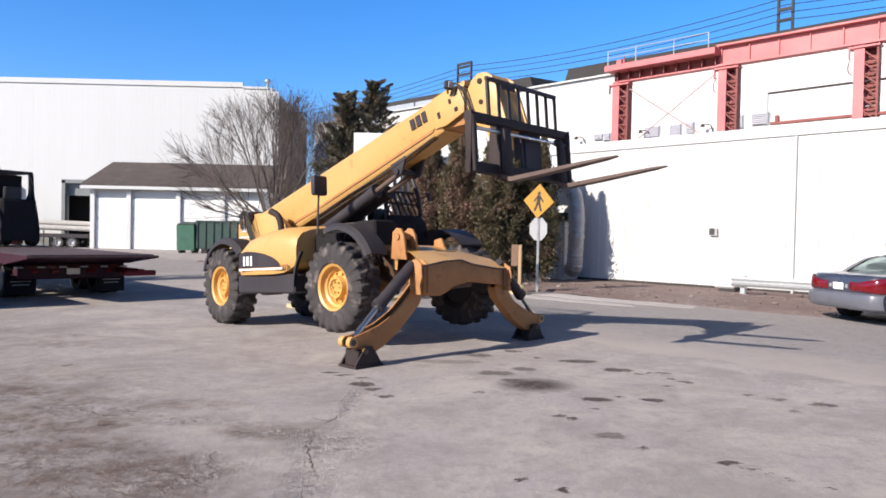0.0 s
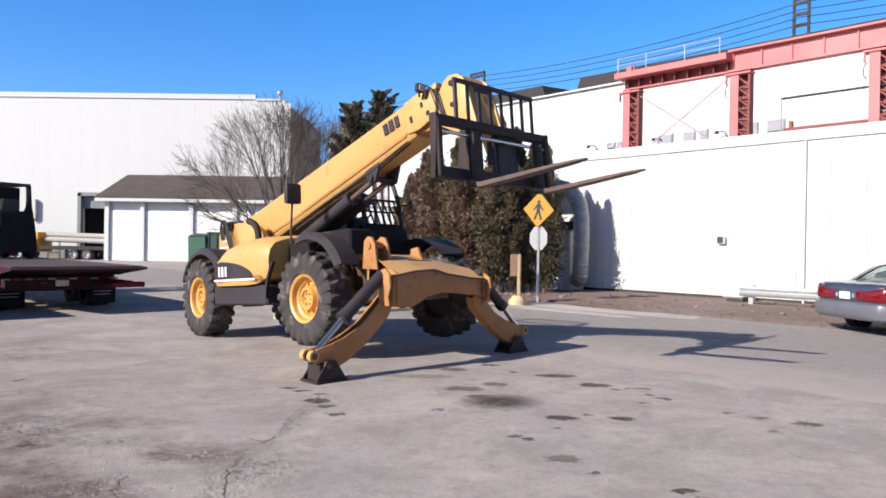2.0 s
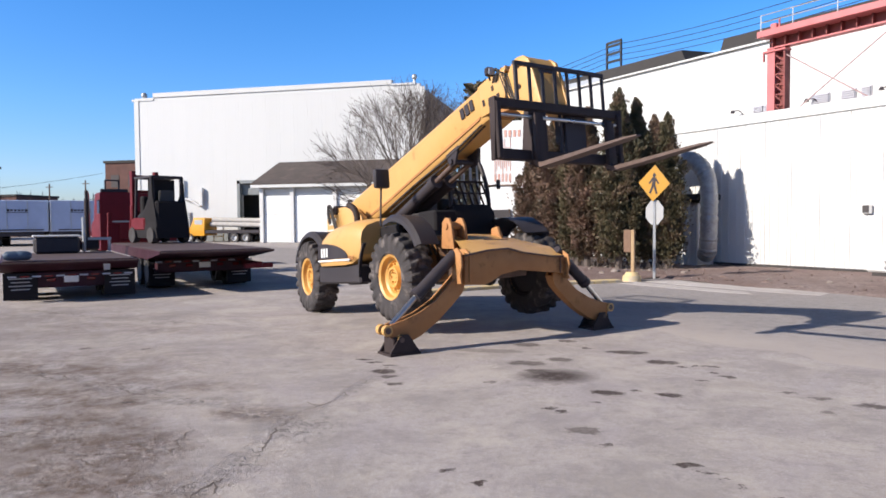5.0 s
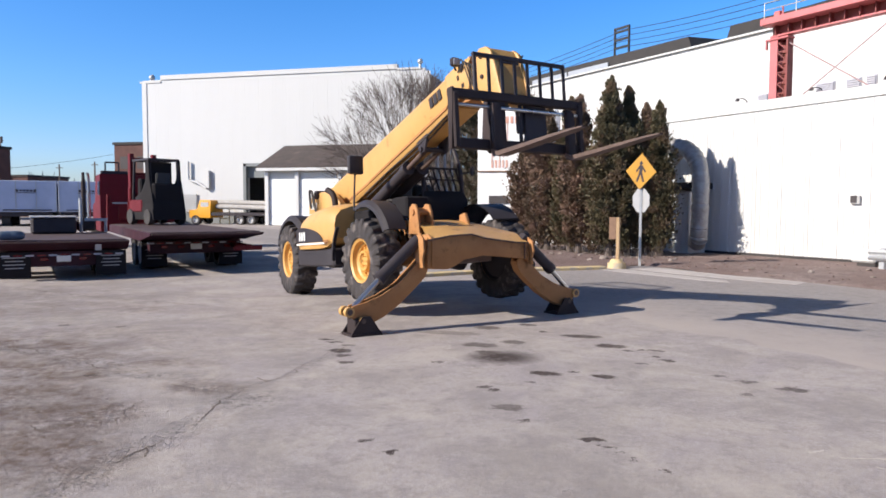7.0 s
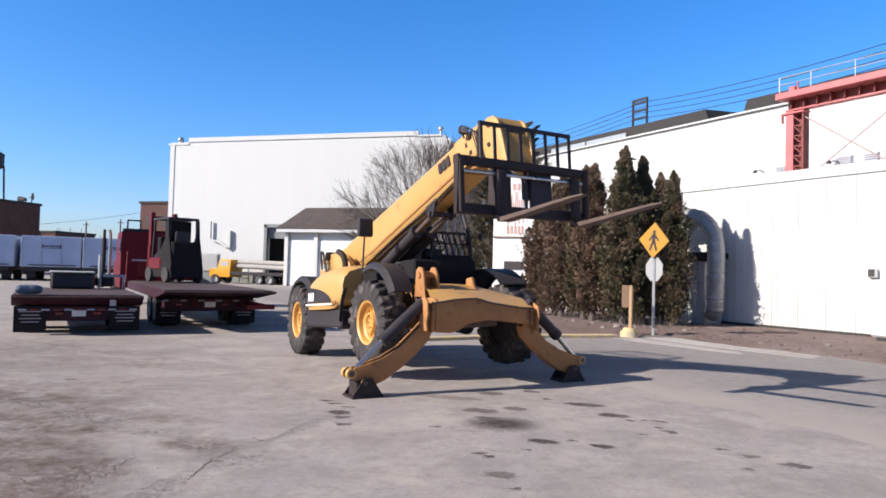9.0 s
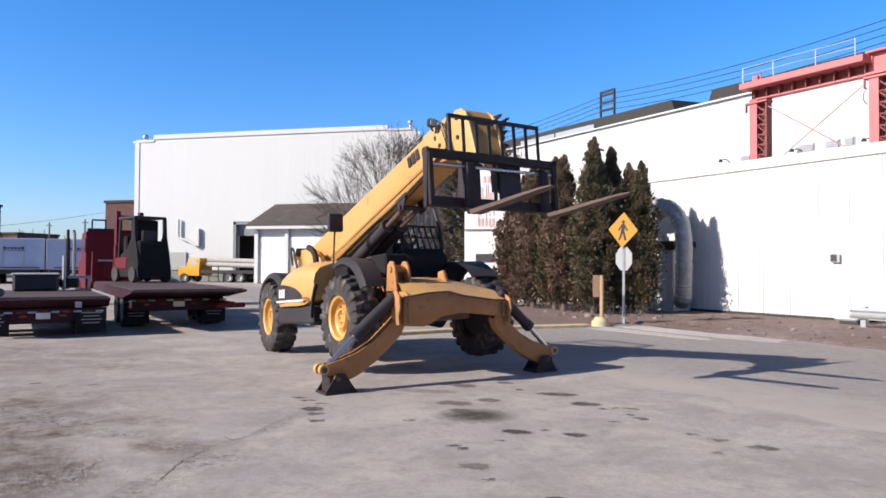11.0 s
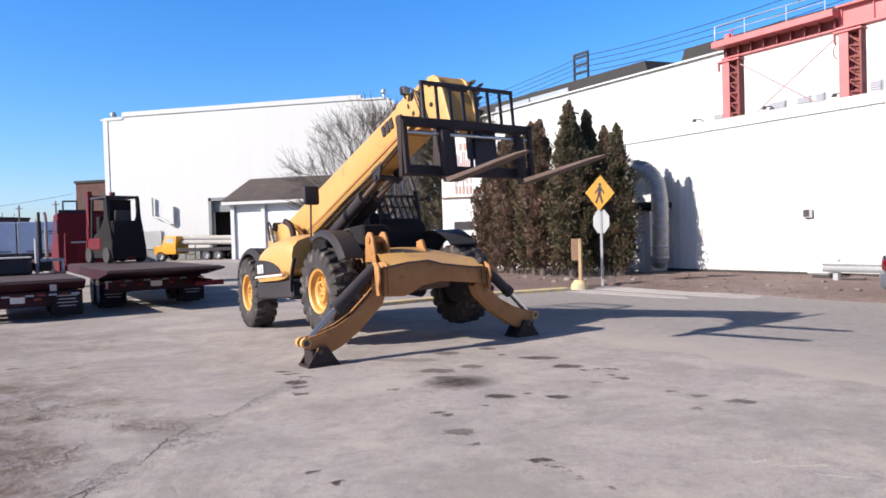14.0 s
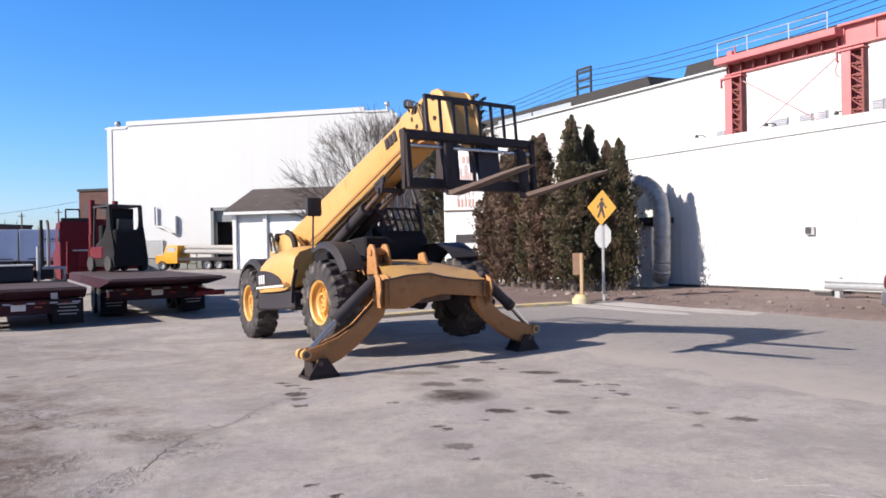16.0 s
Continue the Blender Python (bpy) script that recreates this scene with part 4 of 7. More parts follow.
# bent-arm lamps on the upper wall
for u, z in ((-29.75, 9.1), (-24.4, 9.1), (-19.9, 9.1)):
    lampw = thing("wall_lamp", "small black bent-arm lamp on the white wall", "lamp", SITE @ pose(u, 44.98, z) @ Matrix.Scale(0.7, 4), "wall lamps")
    bm = B()
    pipe(bm, bend([(0.35, 0, -0.45), (0.32, -0.25, 0.05), (0.1, -0.5, 0.25), (-0.25, -0.75, 0.22)], 5), 0.05, 7)
    part("arm", bm, BLACK, lampw)
    bm = B()
    rod(bm, (-0.3, -0.8, 0.02), (-0.3, -0.8, 0.3), 0.24, 0.1, 12)
    part("shade", bm, BLACK, lampw, "black lamp shade")

# cable frames on the hall roof and the cables
bm = B()
for u, fw in ((-50.7, 0.98), (-18.4, 0.5), (8, 0.5)):
    f = thing("cable_frame", "black steel ladder frame carrying overhead cables", "frame", SITE @ pose(u, 54, 15.4), "cable frames")
    bm = B()
    for x in (-fw, fw):
        box(bm, (x, 0, 2.3), (0.17, 0.17, 4.6))
    part("upright", bm, CABLE, f)
    for z in (2.6, 3.4, 4.2, 4.55):
        bm = B()
        box(bm, (0, 0, z), (2.1 * fw, 0.16, 0.22))
        part("crossbar", bm, CABLE, f)
for k in range(4):
    bm = B()
    for (a, za), (b2, zb) in (((-110, 17.5), (-50.7, 17.9)), ((-50.7, 17.9), (-18.4, 17.9)), ((-18.4, 17.9), (8, 17.9)), ((8, 17.9), (60, 18))):
        pts = []
        for i in range(13):
            s = i / 12
            pts.append((a + (b2 - a) * s, 53.6 + 0.25 * k, za + (zb - za) * s + 0.62 * k - 0.9 * 4 * s * (1 - s) * abs(b2 - a) / 40))
        pipe(bm, pts, 0.032, 5)
    solid("overhead_cable", bm, CABLE, "black overhead power cable between roof frames", "cable", SITE, "overhead cables")

# guard rail by the wall
gr = thing("guardrail", "galvanised roadside guardrail before the white wall", "guardrail", SITE)
for k in range(5):
    bm = B()
    box(bm, (-8.0 + 1.9 * k, 20.75, 0.3), (0.14, 0.18, 0.6), 0.01)
    part("post", bm, WHITE if k == 1 else GALV, gr)
bm = B()
prof = [(20.60, 0.28), (20.56, 0.34), (20.64, 0.40), (20.64, 0.44), (20.56, 0.50), (20.60, 0.57), (20.66, 0.57), (20.68, 0.42), (20.66, 0.28)]
prism(bm, prof, -8.3, 1.5, "X")
part("rail", bm, GALV, gr, "corrugated steel beam")
bm = B()
box(bm, (-8.82, 21.55, 0.33), (0.66, 0.5, 0.36), 0.05)
blk = solid("concrete_block", bm, WHITE_WALL, "white painted concrete block at the guardrail end", "block", SITE)
# dark base added where the block's foot lies in shade
bm = B()
box(bm, (-8.75, 21.55, 0.08), (0.5, 0.4, 0.2), 0.02)
part("foot", bm, DARK_RUBBER, blk, "dark base standing in for shade under the block")

# unseen plain walls added behind the view to cut low sky light
for name, x, y, w, d in (("wall_south", 0, -30, 84, 0.5), ("wall_west", -42, -12, 0.5, 36), ("wall_east", 42, -10, 0.5, 40)):
    bm = B()
    box(bm, (x, y, 4.5), (w, d, 9.0))
    solid(name, bm, BRICK, "unseen dark brick wall closing the yard, added to cut sky light", "wall", kind="structure")

# yellow kerb round the hedge bed
kerb = thing("kerb", "worn yellow painted kerb round the planted bed", "kerb", kind="structure")
kp = bend([(-3.0, 14.6, 0), (-1.95, 15.85, 0), (-0.65, 17.15, 0), (0.4, 17.95, 0), (1.3, 18.5, 0), (2.0, 18.95, 0)], 2)
for a, b in zip(kp, kp[1:]):
    bm = B()
    d = b - a
    box(bm, (0, 0, 0.03), (d.length - 0.004, 0.34, 0.1), 0.012)
    ob = part("kerb_stone", bm, KERB_YELLOW, kerb)
    ob.matrix_basis = Matrix.Translation((a + b) / 2) @ pose(0, 0, 0, 0, 0, math.degrees(math.atan2(d.y, d.x)))


# ---- telescopic handler: x forward, y to its left ----
TH = thing("telehandler", "yellow telescopic handler on stabilisers, boom raised, black fork carriage", "telehandler", pose(-0.866, 10.685, 0, 0, 0, -43))
TILT_UP = Matrix.Translation((-2.81, 0, 0.62)) @ Matrix.Rotation(radians(-4.07), 4, "Y") @ Matrix.Translation((2.81, 0, -0.62))


def big_wheel(c, side, turn=0.0):
    """side: -1 for the wheel on the machine's right."""
    R, wd = 0.645, 0.36
    bm = B()
    n, lugs = 264, 22
    prof = [(0.33, -0.17), (0.36, -0.2), (0.45, -0.205), (0.53, -0.198), (0.565, -0.19), (0.598, -0.17), (0.605, -0.14), (0.608, -0.1), (0.61, -0.06), (0.61, -0.02), (0.61, 0.02), (0.61, 0.06), (0.608, 0.1), (0.605, 0.14), (0.598, 0.17), (0.565, 0.19), (0.53, 0.198), (0.45, 0.205), (0.36, 0.2), (0.33, 0.17)]
    rows = []
    for k in range(n):
        a = 2 * math.pi * k / n
        row = []
        for r, y in prof:
            # slanted lugs, staggered between the two shoulders
            ph = (k / n * lugs + (0.5 if y > 0 else 0) + abs(y) * 2.3) % 1.0
            lug = max(0.0, min(1.0, 8 * (0.26 - abs(ph - 0.5)) + 0.5))
            if abs(y) < 0.03:
                lug *= 0.45
            rise = (0.038 * lug if r > 0.55 else 0) * (1 + 0.25 * noise.noise((a * 6, y * 9, c[0])))
            wide = y * (1 + (0.1 * lug if 0.5 < r < 0.6 else 0))
            row.append(bm.verts.new(((r + rise) * math.cos(a), wide, (r + rise) * math.sin(a))))
        rows.append(row)
    for k in range(n):
        for i in range(len(prof) - 1):
            bm.faces.new((rows[k][i], rows[(k + 1) % n][i], rows[(k + 1) % n][i + 1], rows[k][i + 1]))
    bmesh.ops.recalc_face_normals(bm, faces=bm.faces)
    base = Matrix.Translation(c) @ Matrix.Rotation(radians(turn), 4, "Z")
    w = part("wheel", bm, TYRE, TH, "wide treaded tyre, dusty grey rubber", base)
    bm = B()
    s = side
    rim = [(0.0, s * 0.1), (0.1, s * 0.1), (0.12, s * 0.135), (0.15, s * 0.135), (0.17, s * 0.06), (0.235, s * 0.035), (0.25, s * 0.08), (0.285, s * 0.1), (0.3, s * 0.165), (0.335, s * 0.185), (0.345, s * 0.165), (0.335, s * 0.14), (0.335, -s * 0.17)]
    lathe(bm, rim, (0, 0, 0), 40)
    part("rim", bm, RIM_YELLOW, w, "yellow steel rim", base)
    bm = B()
    lathe(bm, [(0.0, -s * 0.1), (0.3, -s * 0.12), (0.34, -s * 0.168), (0.33, -s * 0.18)], (0, 0, 0), 30)
    part("inner_rim", bm, BLACK, w, "black inner rim", base)
    for k in range(16):
        a = 2 * math.pi * k / 10 if k < 10 else 2 * math.pi * k / 6
        r, y, q = (0.2, 0.06, 0.018) if k < 10 else (0.08, 0.108, 0.014)
        bm = B()
        rod(bm, (r * math.cos(a), s * (y - 0.02), r * math.sin(a)), (r * math.cos(a), s * (y + 0.022), r * math.sin(a)), q, n=6)
        part("wheel_nut", bm, RIM_YELLOW, w, "", base)
    return w


big_wheel((0.2, -0.85, 0.82), -1)
big_wheel((0.6, 1.33, 0.8), 1)
big_wheel((-2.84, -0.84, 0.645), -1, -4)
big_wheel((-2.84, 0.91, 0.645), 1)


def tp(name, bm, material, label=""):
    return part(name, bm, material, TH, label, TILT_UP)


bm = B()
prism(bm, [(-3.45, 0.75), (-3.45, 1.2), (-2.2, 1.25), (-0.4, 1.2), (0.5, 1.2), (1.35, 1.02), (1.35, 0.62), (0.4, 0.5), (-2.4, 0.5)], -0.42, 0.42, "Y", 0.02)
tp("main_frame", bm, OCHRE, "worn yellow chassis frame")
for x in (0.2, -2.84):
    bm = B()
    rod(bm, (x, -0.85, 0.62), (x + (0.3 if x > 0 else 0), 1.15 if x > 0 else 0.85, 0.62), 0.11, n=14)
    box(bm, (x, 0, 0.62), (0.36, 0.4, 0.34), 0.06)
    for s in (-1, 1):
        rod(bm, (x, s * 0.6, 0.62), (x, s * 0.8, 0.62), 0.2, 0.24, n=20)
    tp("axle", bm, BLACK, "black axle")
# engine hood
secs = []
for x, top, y0, yl in ((-2.25, 1.26, -1.0, 0.86), (-2.12, 1.36, -1.08, 0.82), (-1.9, 1.44, -1.13, 0.82), (-1.5, 1.52, -1.15, 0.82), (-1.1, 1.55, -1.15, 0.82), (-0.85, 1.55, -1.13, 0.84), (-0.68, 1.53, -1.11, 0.9), (-0.57, 1.5, -1.08, 0.98)):
    secs.append([(x, -0.42, yl), (x, y0 + 0.02, yl), (x, y0, yl + 0.06), (x, y0, top - 0.3), (x, y0 + 0.03, top - 0.17), (x, y0 + 0.12, top - 0.07), (x, y0 + 0.3, top - 0.015), (x, -0.6, top), (x, -0.42, top + 0.01)])
bm = B()
loft(bm, secs)
hood = tp("engine_hood", bm, YELLOW, "smooth yellow engine cover")
bm = B()
arc = [(-2.02, 0.93), (-2.02, 1.16)] + [(-2.0 + 1.1 * math.sin(a), 0.93 + 0.27 * math.cos(a)) for a in [radians(10 + 8 * k) for k in range(10)]] + [(-0.88, 0.93)]
prism(bm, arc, -1.158, -1.15, "Y")
part("black_decal", bm, BLACK, hood, "black curved side decal", TILT_UP)
bm = B()
for x, w in ((-1.86, 0.05), (-1.76, 0.06), (-1.66, 0.05)):
    box(bm, (x, -1.16, 1.04), (w, 0.008, 0.15))
part("brand_mark", bm, WHITE, hood, "white brand mark in plain bars", TILT_UP)
bm = B()
box(bm, (-1.42, -1.16, 0.905), (1.2, 0.008, 0.028))
part("stripe", bm, WHITE, hood, "thin white stripe", TILT_UP)
bm = B()
for k in range(5):
    box(bm, (-0.92 + 0.05 * k, -1.148, 0.93), (0.034, 0.008, 0.06))
part("model_mark", bm, OCHRE, hood, "faded model mark in plain bars", TILT_UP)
bm = B()
box(bm, (-1.42, -0.83, 0.67), (1.55, 0.5, 0.3), 0.03)
tp("belly_tank", bm, PLASTIC, "dark grey side tank")
bm = B()
box(bm, (-1.5, 0.83, 0.72), (1.4, 0.5, 0.36), 0.03)
tp("side_step", bm, PLASTIC)
bm = B()
prism(bm, [(-3.55, 0.72), (-3.62, 1.0), (-3.55, 1.42), (-3.3, 1.5), (-3.3, 0.72)], -0.5, 0.5, "Y", 0.04)
tp("counterweight", bm, YELLOW, "yellow rear counterweight")
bm = B()
for s in (-1, 1):
    prism(bm, [(-3.3, 1.1), (-3.26, 1.74), (-3.14, 1.84), (-2.95, 1.88), (-2.6, 1.9), (-2.15, 1.86), (-1.8, 1.66), (-1.55, 1.4), (-1.55, 1.1)], s * 0.31, s * 0.4, "Y", 0.012)
tw = tp("boom_tower", bm, YELLOW, "yellow boom pivot plates")
bm = B()
box(bm, (-3.0, -0.406, 1.66), (0.3, 0.008, 0.12))
box(bm, (-3.0, -0.406, 1.5), (0.42, 0.008, 0.025))
part("tower_plate", bm, WHITE, tw, "white rating plate", TILT_UP)
bm = B()
rod(bm, (-2.82, -0.44, 1.86), (-2.82, 0.44, 1.86), 0.085, n=18)
part("pivot_pin", bm, CARRIAGE, tw, "", TILT_UP)
rng = random.Random(9)
for k in range(7):
    bm = B()
    y = -0.42 - 0.016 * k
    x = -3.12 + 0.045 * k + rng.uniform(-0.03, 0.03)
    pipe(bm, bend([(x - 0.02, y, 1.68 + rng.uniform(-0.08, 0.05)), (x, y - 0.03, 1.9 + rng.uniform(-0.05, 0.05)), (x + 0.1, y - 0.03, 1.93 + rng.uniform(-0.05, 0.03)), (x + 0.17 + rng.uniform(0, 0.06), y - 0.02, 1.72), (x + 0.26 + rng.uniform(0, 0.06), y, 1.42)], 6), 0.012, 7)
    tp("hydraulic_hose", bm, DARK_RUBBER, "black hydraulic hose")
bm = B()
pipe(bm, bend([(-1.75, -0.52, 1.42), (-1.76, -0.52, 1.66), (-1.82, -0.54, 1.8), (-1.98, -0.56, 1.88)], 6), 0.055, 14)
tp("exhaust", bm, CARRIAGE, "dark bent exhaust stack")


def fender(cx, cz, s, a0, a1, R=0.76, wide=0.36, off=0.0):
    bm = B()
    n = 14
    secs = []
    for i in range(n + 1):
        a = radians(a0 + (a1 - a0) * i / n)
        co, si = math.cos(a), math.sin(a)
        y0, y1 = s * (0.6 + off), s * (0.6 + off + wide)
        secs.append([(cx + r * co, y, cz + r * si) for r, y in ((R, y0), (R + 0.015, y1 - s * 0.05), (R - 0.03, y1), (R - 0.09, y1 + s * 0.005), (R - 0.09, y1 - s * 0.015), (R - 0.04, y1 - s * 0.03), (R - 0.02, y0))])
    loft(bm, secs)
    return tp("fender", bm, PLASTIC, "black plastic wheel fender")


fender(0.2, 0.74, -1, 24, 112, 0.77, 0.36)
bm = B()
loft(bm, [[(0.2 + r * math.cos(radians(a)), y, 0.62 + r * math.sin(radians(a))) for r, y in ((0.765, -1.14), (0.79, -1.145), (0.79, -1.09), (0.765, -1.09))] for a in range(138, 186, 6)])
tp("arch_trim", bm, PLASTIC, "black wheel-arch edge behind the front wheel")
fender(0.32, 0.7, 1, 40, 150, 0.76, 0.54, 0.38)
fender(-2.84, 0.74, -1, 40, 165, 0.72, 0.38)
fender(-2.84, 0.74, 1, 40, 165, 0.72, 0.42)

# mirror on its stalk
bm = B()
pipe(bm, bend([(-0.38, -0.82, 1.4), (-0.38, -0.8, 1.75), (-0.38, -0.78, 2.02)], 5), 0.016, 8)
mir = tp("mirror_arm", bm, BLACK)
bm = B()
box(bm, (-0.38, -0.77, 2.13), (0.1, 0.26, 0.3), 0.035, seg=2)
part("mirror", bm, PLASTIC, mir, "black door mirror", TILT_UP)

# open cab on the left
bm = B()
loft(bm, [[(x, 0.26, z0), (x, 1.05, z0), (x, 1.1, z0 + 0.15), (x, 1.08, z1 - 0.06), (x, 1.0, z1), (x, 0.3, z1), (x, 0.26, z1 - 0.06)] for x, z0, z1 in ((-1.75, 0.95, 1.3), (-0.7, 0.95, 1.25), (-0.5, 1.0, 1.5), (-0.3, 1.02, 1.66), (-0.12, 1.05, 1.72), (0.0, 1.1, 1.7), (0.05, 1.15, 1.63), (0.075, 1.22, 1.5))])
cab = tp("cab", bm, CABIN, "open black operator station with roof guard")
for x0, x1, y in ((-0.05, -0.35, 0.3), (-0.05, -0.35, 1.06), (-1.72, -1.6, 0.3), (-1.72, -1.6, 1.06)):
    bm = B()
    pipe(bm, bend([(x0, y, 1.25), (x0 - 0.02, y, 1.9), ((x0 + x1) / 2, y, 2.3), (x1, y, 2.56)], 4), 0.036, 8)
    part("post", bm, BLACK, cab, "", TILT_UP)
bm = B()
for y in (0.3, 1.06):
    rod(bm, (-0.35, y, 2.56), (-1.6, y, 2.56), 0.036, n=8)
for k in range(8):
    x = -0.35 - 1.25 * k / 7
    rod(bm, (x, 0.3, 2.56), (x, 1.06, 2.56), 0.036 if k in (0, 7) else 0.014, n=8)
part("roof_guard", bm, BLACK, cab, "black tubular roof guard", TILT_UP)
# pale rods added for sunlit uprights; the lit tone is in their colour
for y, q in ((0.72, 0.032), (0.88, 0.022), (1.02, 0.018)):
    bm = B()
    pipe(bm, bend([(-0.3, y - 0.02, 1.78), (-0.38, y, 2.1), (-0.42, y + 0.01, 2.4), (-0.44, y + 0.015, 2.7)], 4), q, 10)
    part("grab_bar", bm, GALV, cab, "pale rod added for a sunlit upright at the cab's front")
bm = B()
for k in range(7):
    y = 0.34 + 0.115 * k
    rod(bm, (0.0, y, 1.7), (-0.2, y, 2.1), 0.016, n=6)
rod(bm, (-0.2, 0.3, 2.1), (-0.2, 1.06, 2.1), 0.02, n=6)
rod(bm, (-0.1, 0.3, 1.9), (-0.1, 1.06, 1.9), 0.014, n=6)
part("front_grille", bm, CARRIAGE, cab, "worn steel front guard bars", TILT_UP)
bm = B()
box(bm, (-1.1, 0.68, 1.38), (0.5, 0.5, 0.14), 0.04, seg=2)
box(bm, (-1.3, 0.68, 1.75), (0.14, 0.48, 0.7), 0.06, seg=3)
box(bm, (-0.62, 0.62, 1.74), (0.16, 0.4, 0.24), 0.07, seg=3)
part("seat", bm, SEAT, cab, "black vinyl seat", TILT_UP)
bm = B()
rod(bm, (-0.45, 0.68, 1.6), (-0.62, 0.68, 1.86), 0.03, n=8)
ringm = Matrix.Translation((-0.63, 0.68, 1.88)) @ Matrix.Rotation(radians(-33), 4, "Y")
pts = [ringm @ Vector((0.19 * math.cos(2 * math.pi * k / 20), 0.19 * math.sin(2 * math.pi * k / 20), 0)) for k in range(21)]
pipe(bm, pts, 0.016, 6)
part("steering_wheel", bm, BLACK, cab, "", TILT_UP)
bm = B()
pipe(bm, [(-0.2, 1.06, 2.0), (-0.05, 1.25, 2.05)], 0.014, 6)
box(bm, (-0.04, 1.27, 2.05), (0.05, 0.08, 0.16), 0.02)
part("cab_mirror", bm, PLASTIC, cab, "", TILT_UP)
bm = B()
box(bm, (-0.9, 0.0, 1.35), (1.5, 0.5, 0.3), 0.03)
box(bm, (-0.3, -0.55, 1.15), (0.7, 0.36, 0.5), 0.03)
box(bm, (-0.05, 0.02, 1.4), (0.5, 0.42, 0.4), 0.03)
tp("valve_block", bm, CABIN, "dark hydraulic valve housing between cab and hood")
for k in range(6):
    bm = B()
    y = -0.66 + 0.08 * k
    pipe(bm, bend([(0.0, y, 1.3), (0.25, y - 0.03, 1.42 - 0.03 * k), (0.5, y - 0.02, 1.2), (0.62, y + 0.03, 0.9)], 5), 0.02, 7)
    tp("hydraulic_hose", bm, DARK_RUBBER, "black hydraulic hose")

# boom, in the raised pose
def boom_line(x):
    return 2.01 + 0.369 * (x + 2.63)


bm = B()
sec = []
for x, d in ((-2.95, 0.42), (-2.7, 0.56), (-2.2, 0.62), (-1.3, 0.6), (0.5, 0.52), (1.42, 0.49)):
    zt = boom_line(x)
    zb = zt - d
    xb = x + 0.369 * d * 0.55
    sec.append([(xb, -0.2, zb), (xb, -0.235, zb + 0.05), (x, -0.25, zt - 0.06), (x, -0.2, zt), (x, 0.2, zt), (x, 0.25, zt - 0.06), (xb, 0.235, zb + 0.05), (xb, 0.2, zb)])
loft(bm, [s + [s[0]] for s in sec], False)
for s in (sec[0], sec[-1]):
    bm.faces.new([bm.verts.new(p) for p in s])
boom = part("boom", bm, YELLOW, TH, "long yellow telescopic boom tube")
bm = B()
for k, (w, hh) in enumerate(((0.085, 0.15), (0.09, 0.155), (0.08, 0.15))):
    x = 0.96 + 0.11 * k
    z = boom_line(x) - 0.185
    box(bm, (x, -0.25, z), (w, 0.03, hh), 0, Matrix.Translation((x, 0, z)) @ Matrix.Rotation(radians(-20), 4, "Y") @ Matrix.Translation((-x, 0, -z)))
part("brand_mark", bm, BLACK, boom, "dark brand mark in plain bars")
bm = B()
for s in (-1, 1):
    prism(bm, [(1.4, boom_line(1.4) - 0.46), (1.36, boom_line(1.36) - 0.01), (1.6, boom_line(1.6) - 0.01), (1.9, boom_line(1.9) - 0.08), (1.92, boom_line(1.92) - 0.46), (1.62, boom_line(1.62) - 0.5)], s * 0.235, s * 0.262, "Y", 0.012)
prism(bm, [(1.3, boom_line(1.3) - 0.06), (1.3, boom_line(1.3) + 0.0), (1.9, boom_line(1.9) - 0.03), (1.9, boom_line(1.9) - 0.1)], -0.24, 0.24, "Y")
col = part("boom_collar", bm, YELLOW, TH, "yellow boom end collar plates")
# dark plates laid on the collar for the shade in its slots
for sx, sz, w, h in ((1.47, -0.3, 0.05, 0.09), (1.66, -0.2, 0.045, 0.07), (1.78, -0.36, 0.06, 0.06)):
    bm = B()
    zz = boom_line(sx) + sz
    box(bm, (0, 0, 0), (w, 0.012, h), 0.004, Matrix.Translation((sx, -0.266, zz)) @ Matrix.Rotation(radians(-20), 4, "Y"))
    part("slot", bm, CARRIAGE, col, "dark plate laid on the collar for a shaded slot")
bm = B()
loft(bm, [[(x + 0.07, y, boom_line(x) - d), (x + 0.07, y - 0.012, boom_line(x) - d - 0.005), (x + 0.06, y - 0.012, boom_line(x) - d - 0.05), (x + 0.06, y, boom_line(x) - d - 0.055)] for x, d, y in ((-2.1, 0.5, -0.24), (-1.3, 0.5, -0.24), (0.5, 0.43, -0.24), (1.3, 0.4, -0.24))])
part("lower_flange", bm, OCHRE, boom, "worn brown-yellow flange along the boom's lower edge")
bm = B()
prism(bm, [(1.3, 3.02), (1.3, 3.36), (2.15, 3.62), (2.15, 3.1)], -0.19, 0.19, "Y", 0.01)
part("inner_boom", bm, OCHRE, TH, "inner boom section")
# boom head: two cheek plates with a lug, and a sloping front plate
bm = B()
cheek = [(1.96, 3.1), (1.95, 3.5), (2.02, 3.63), (2.12, 3.705), (2.26, 3.71), (2.36, 3.65), (2.46, 3.45), (2.6, 3.08), (2.62, 2.86), (2.52, 2.72), (2.38, 2.74), (2.3, 2.92), (2.16, 3.02)]
for s in (-1, 1):
    prism(bm, cheek, s * 0.2, s * 0.25, "Y", 0.01)
head = part("boom_head", bm, YELLOW, TH, "yellow gooseneck boom head")
bm = B()
loft(bm, [[(2.28, -0.2, 3.69), (2.28, 0.2, 3.69)], [(2.4, -0.2, 3.55), (2.4, 0.2, 3.55)], [(2.58, -0.2, 3.08), (2.58, 0.2, 3.08)], [(2.5, -0.2, 3.06), (2.5, 0.2, 3.06)], [(2.3, -0.2, 3.5), (2.3, 0.2, 3.5)]], False)
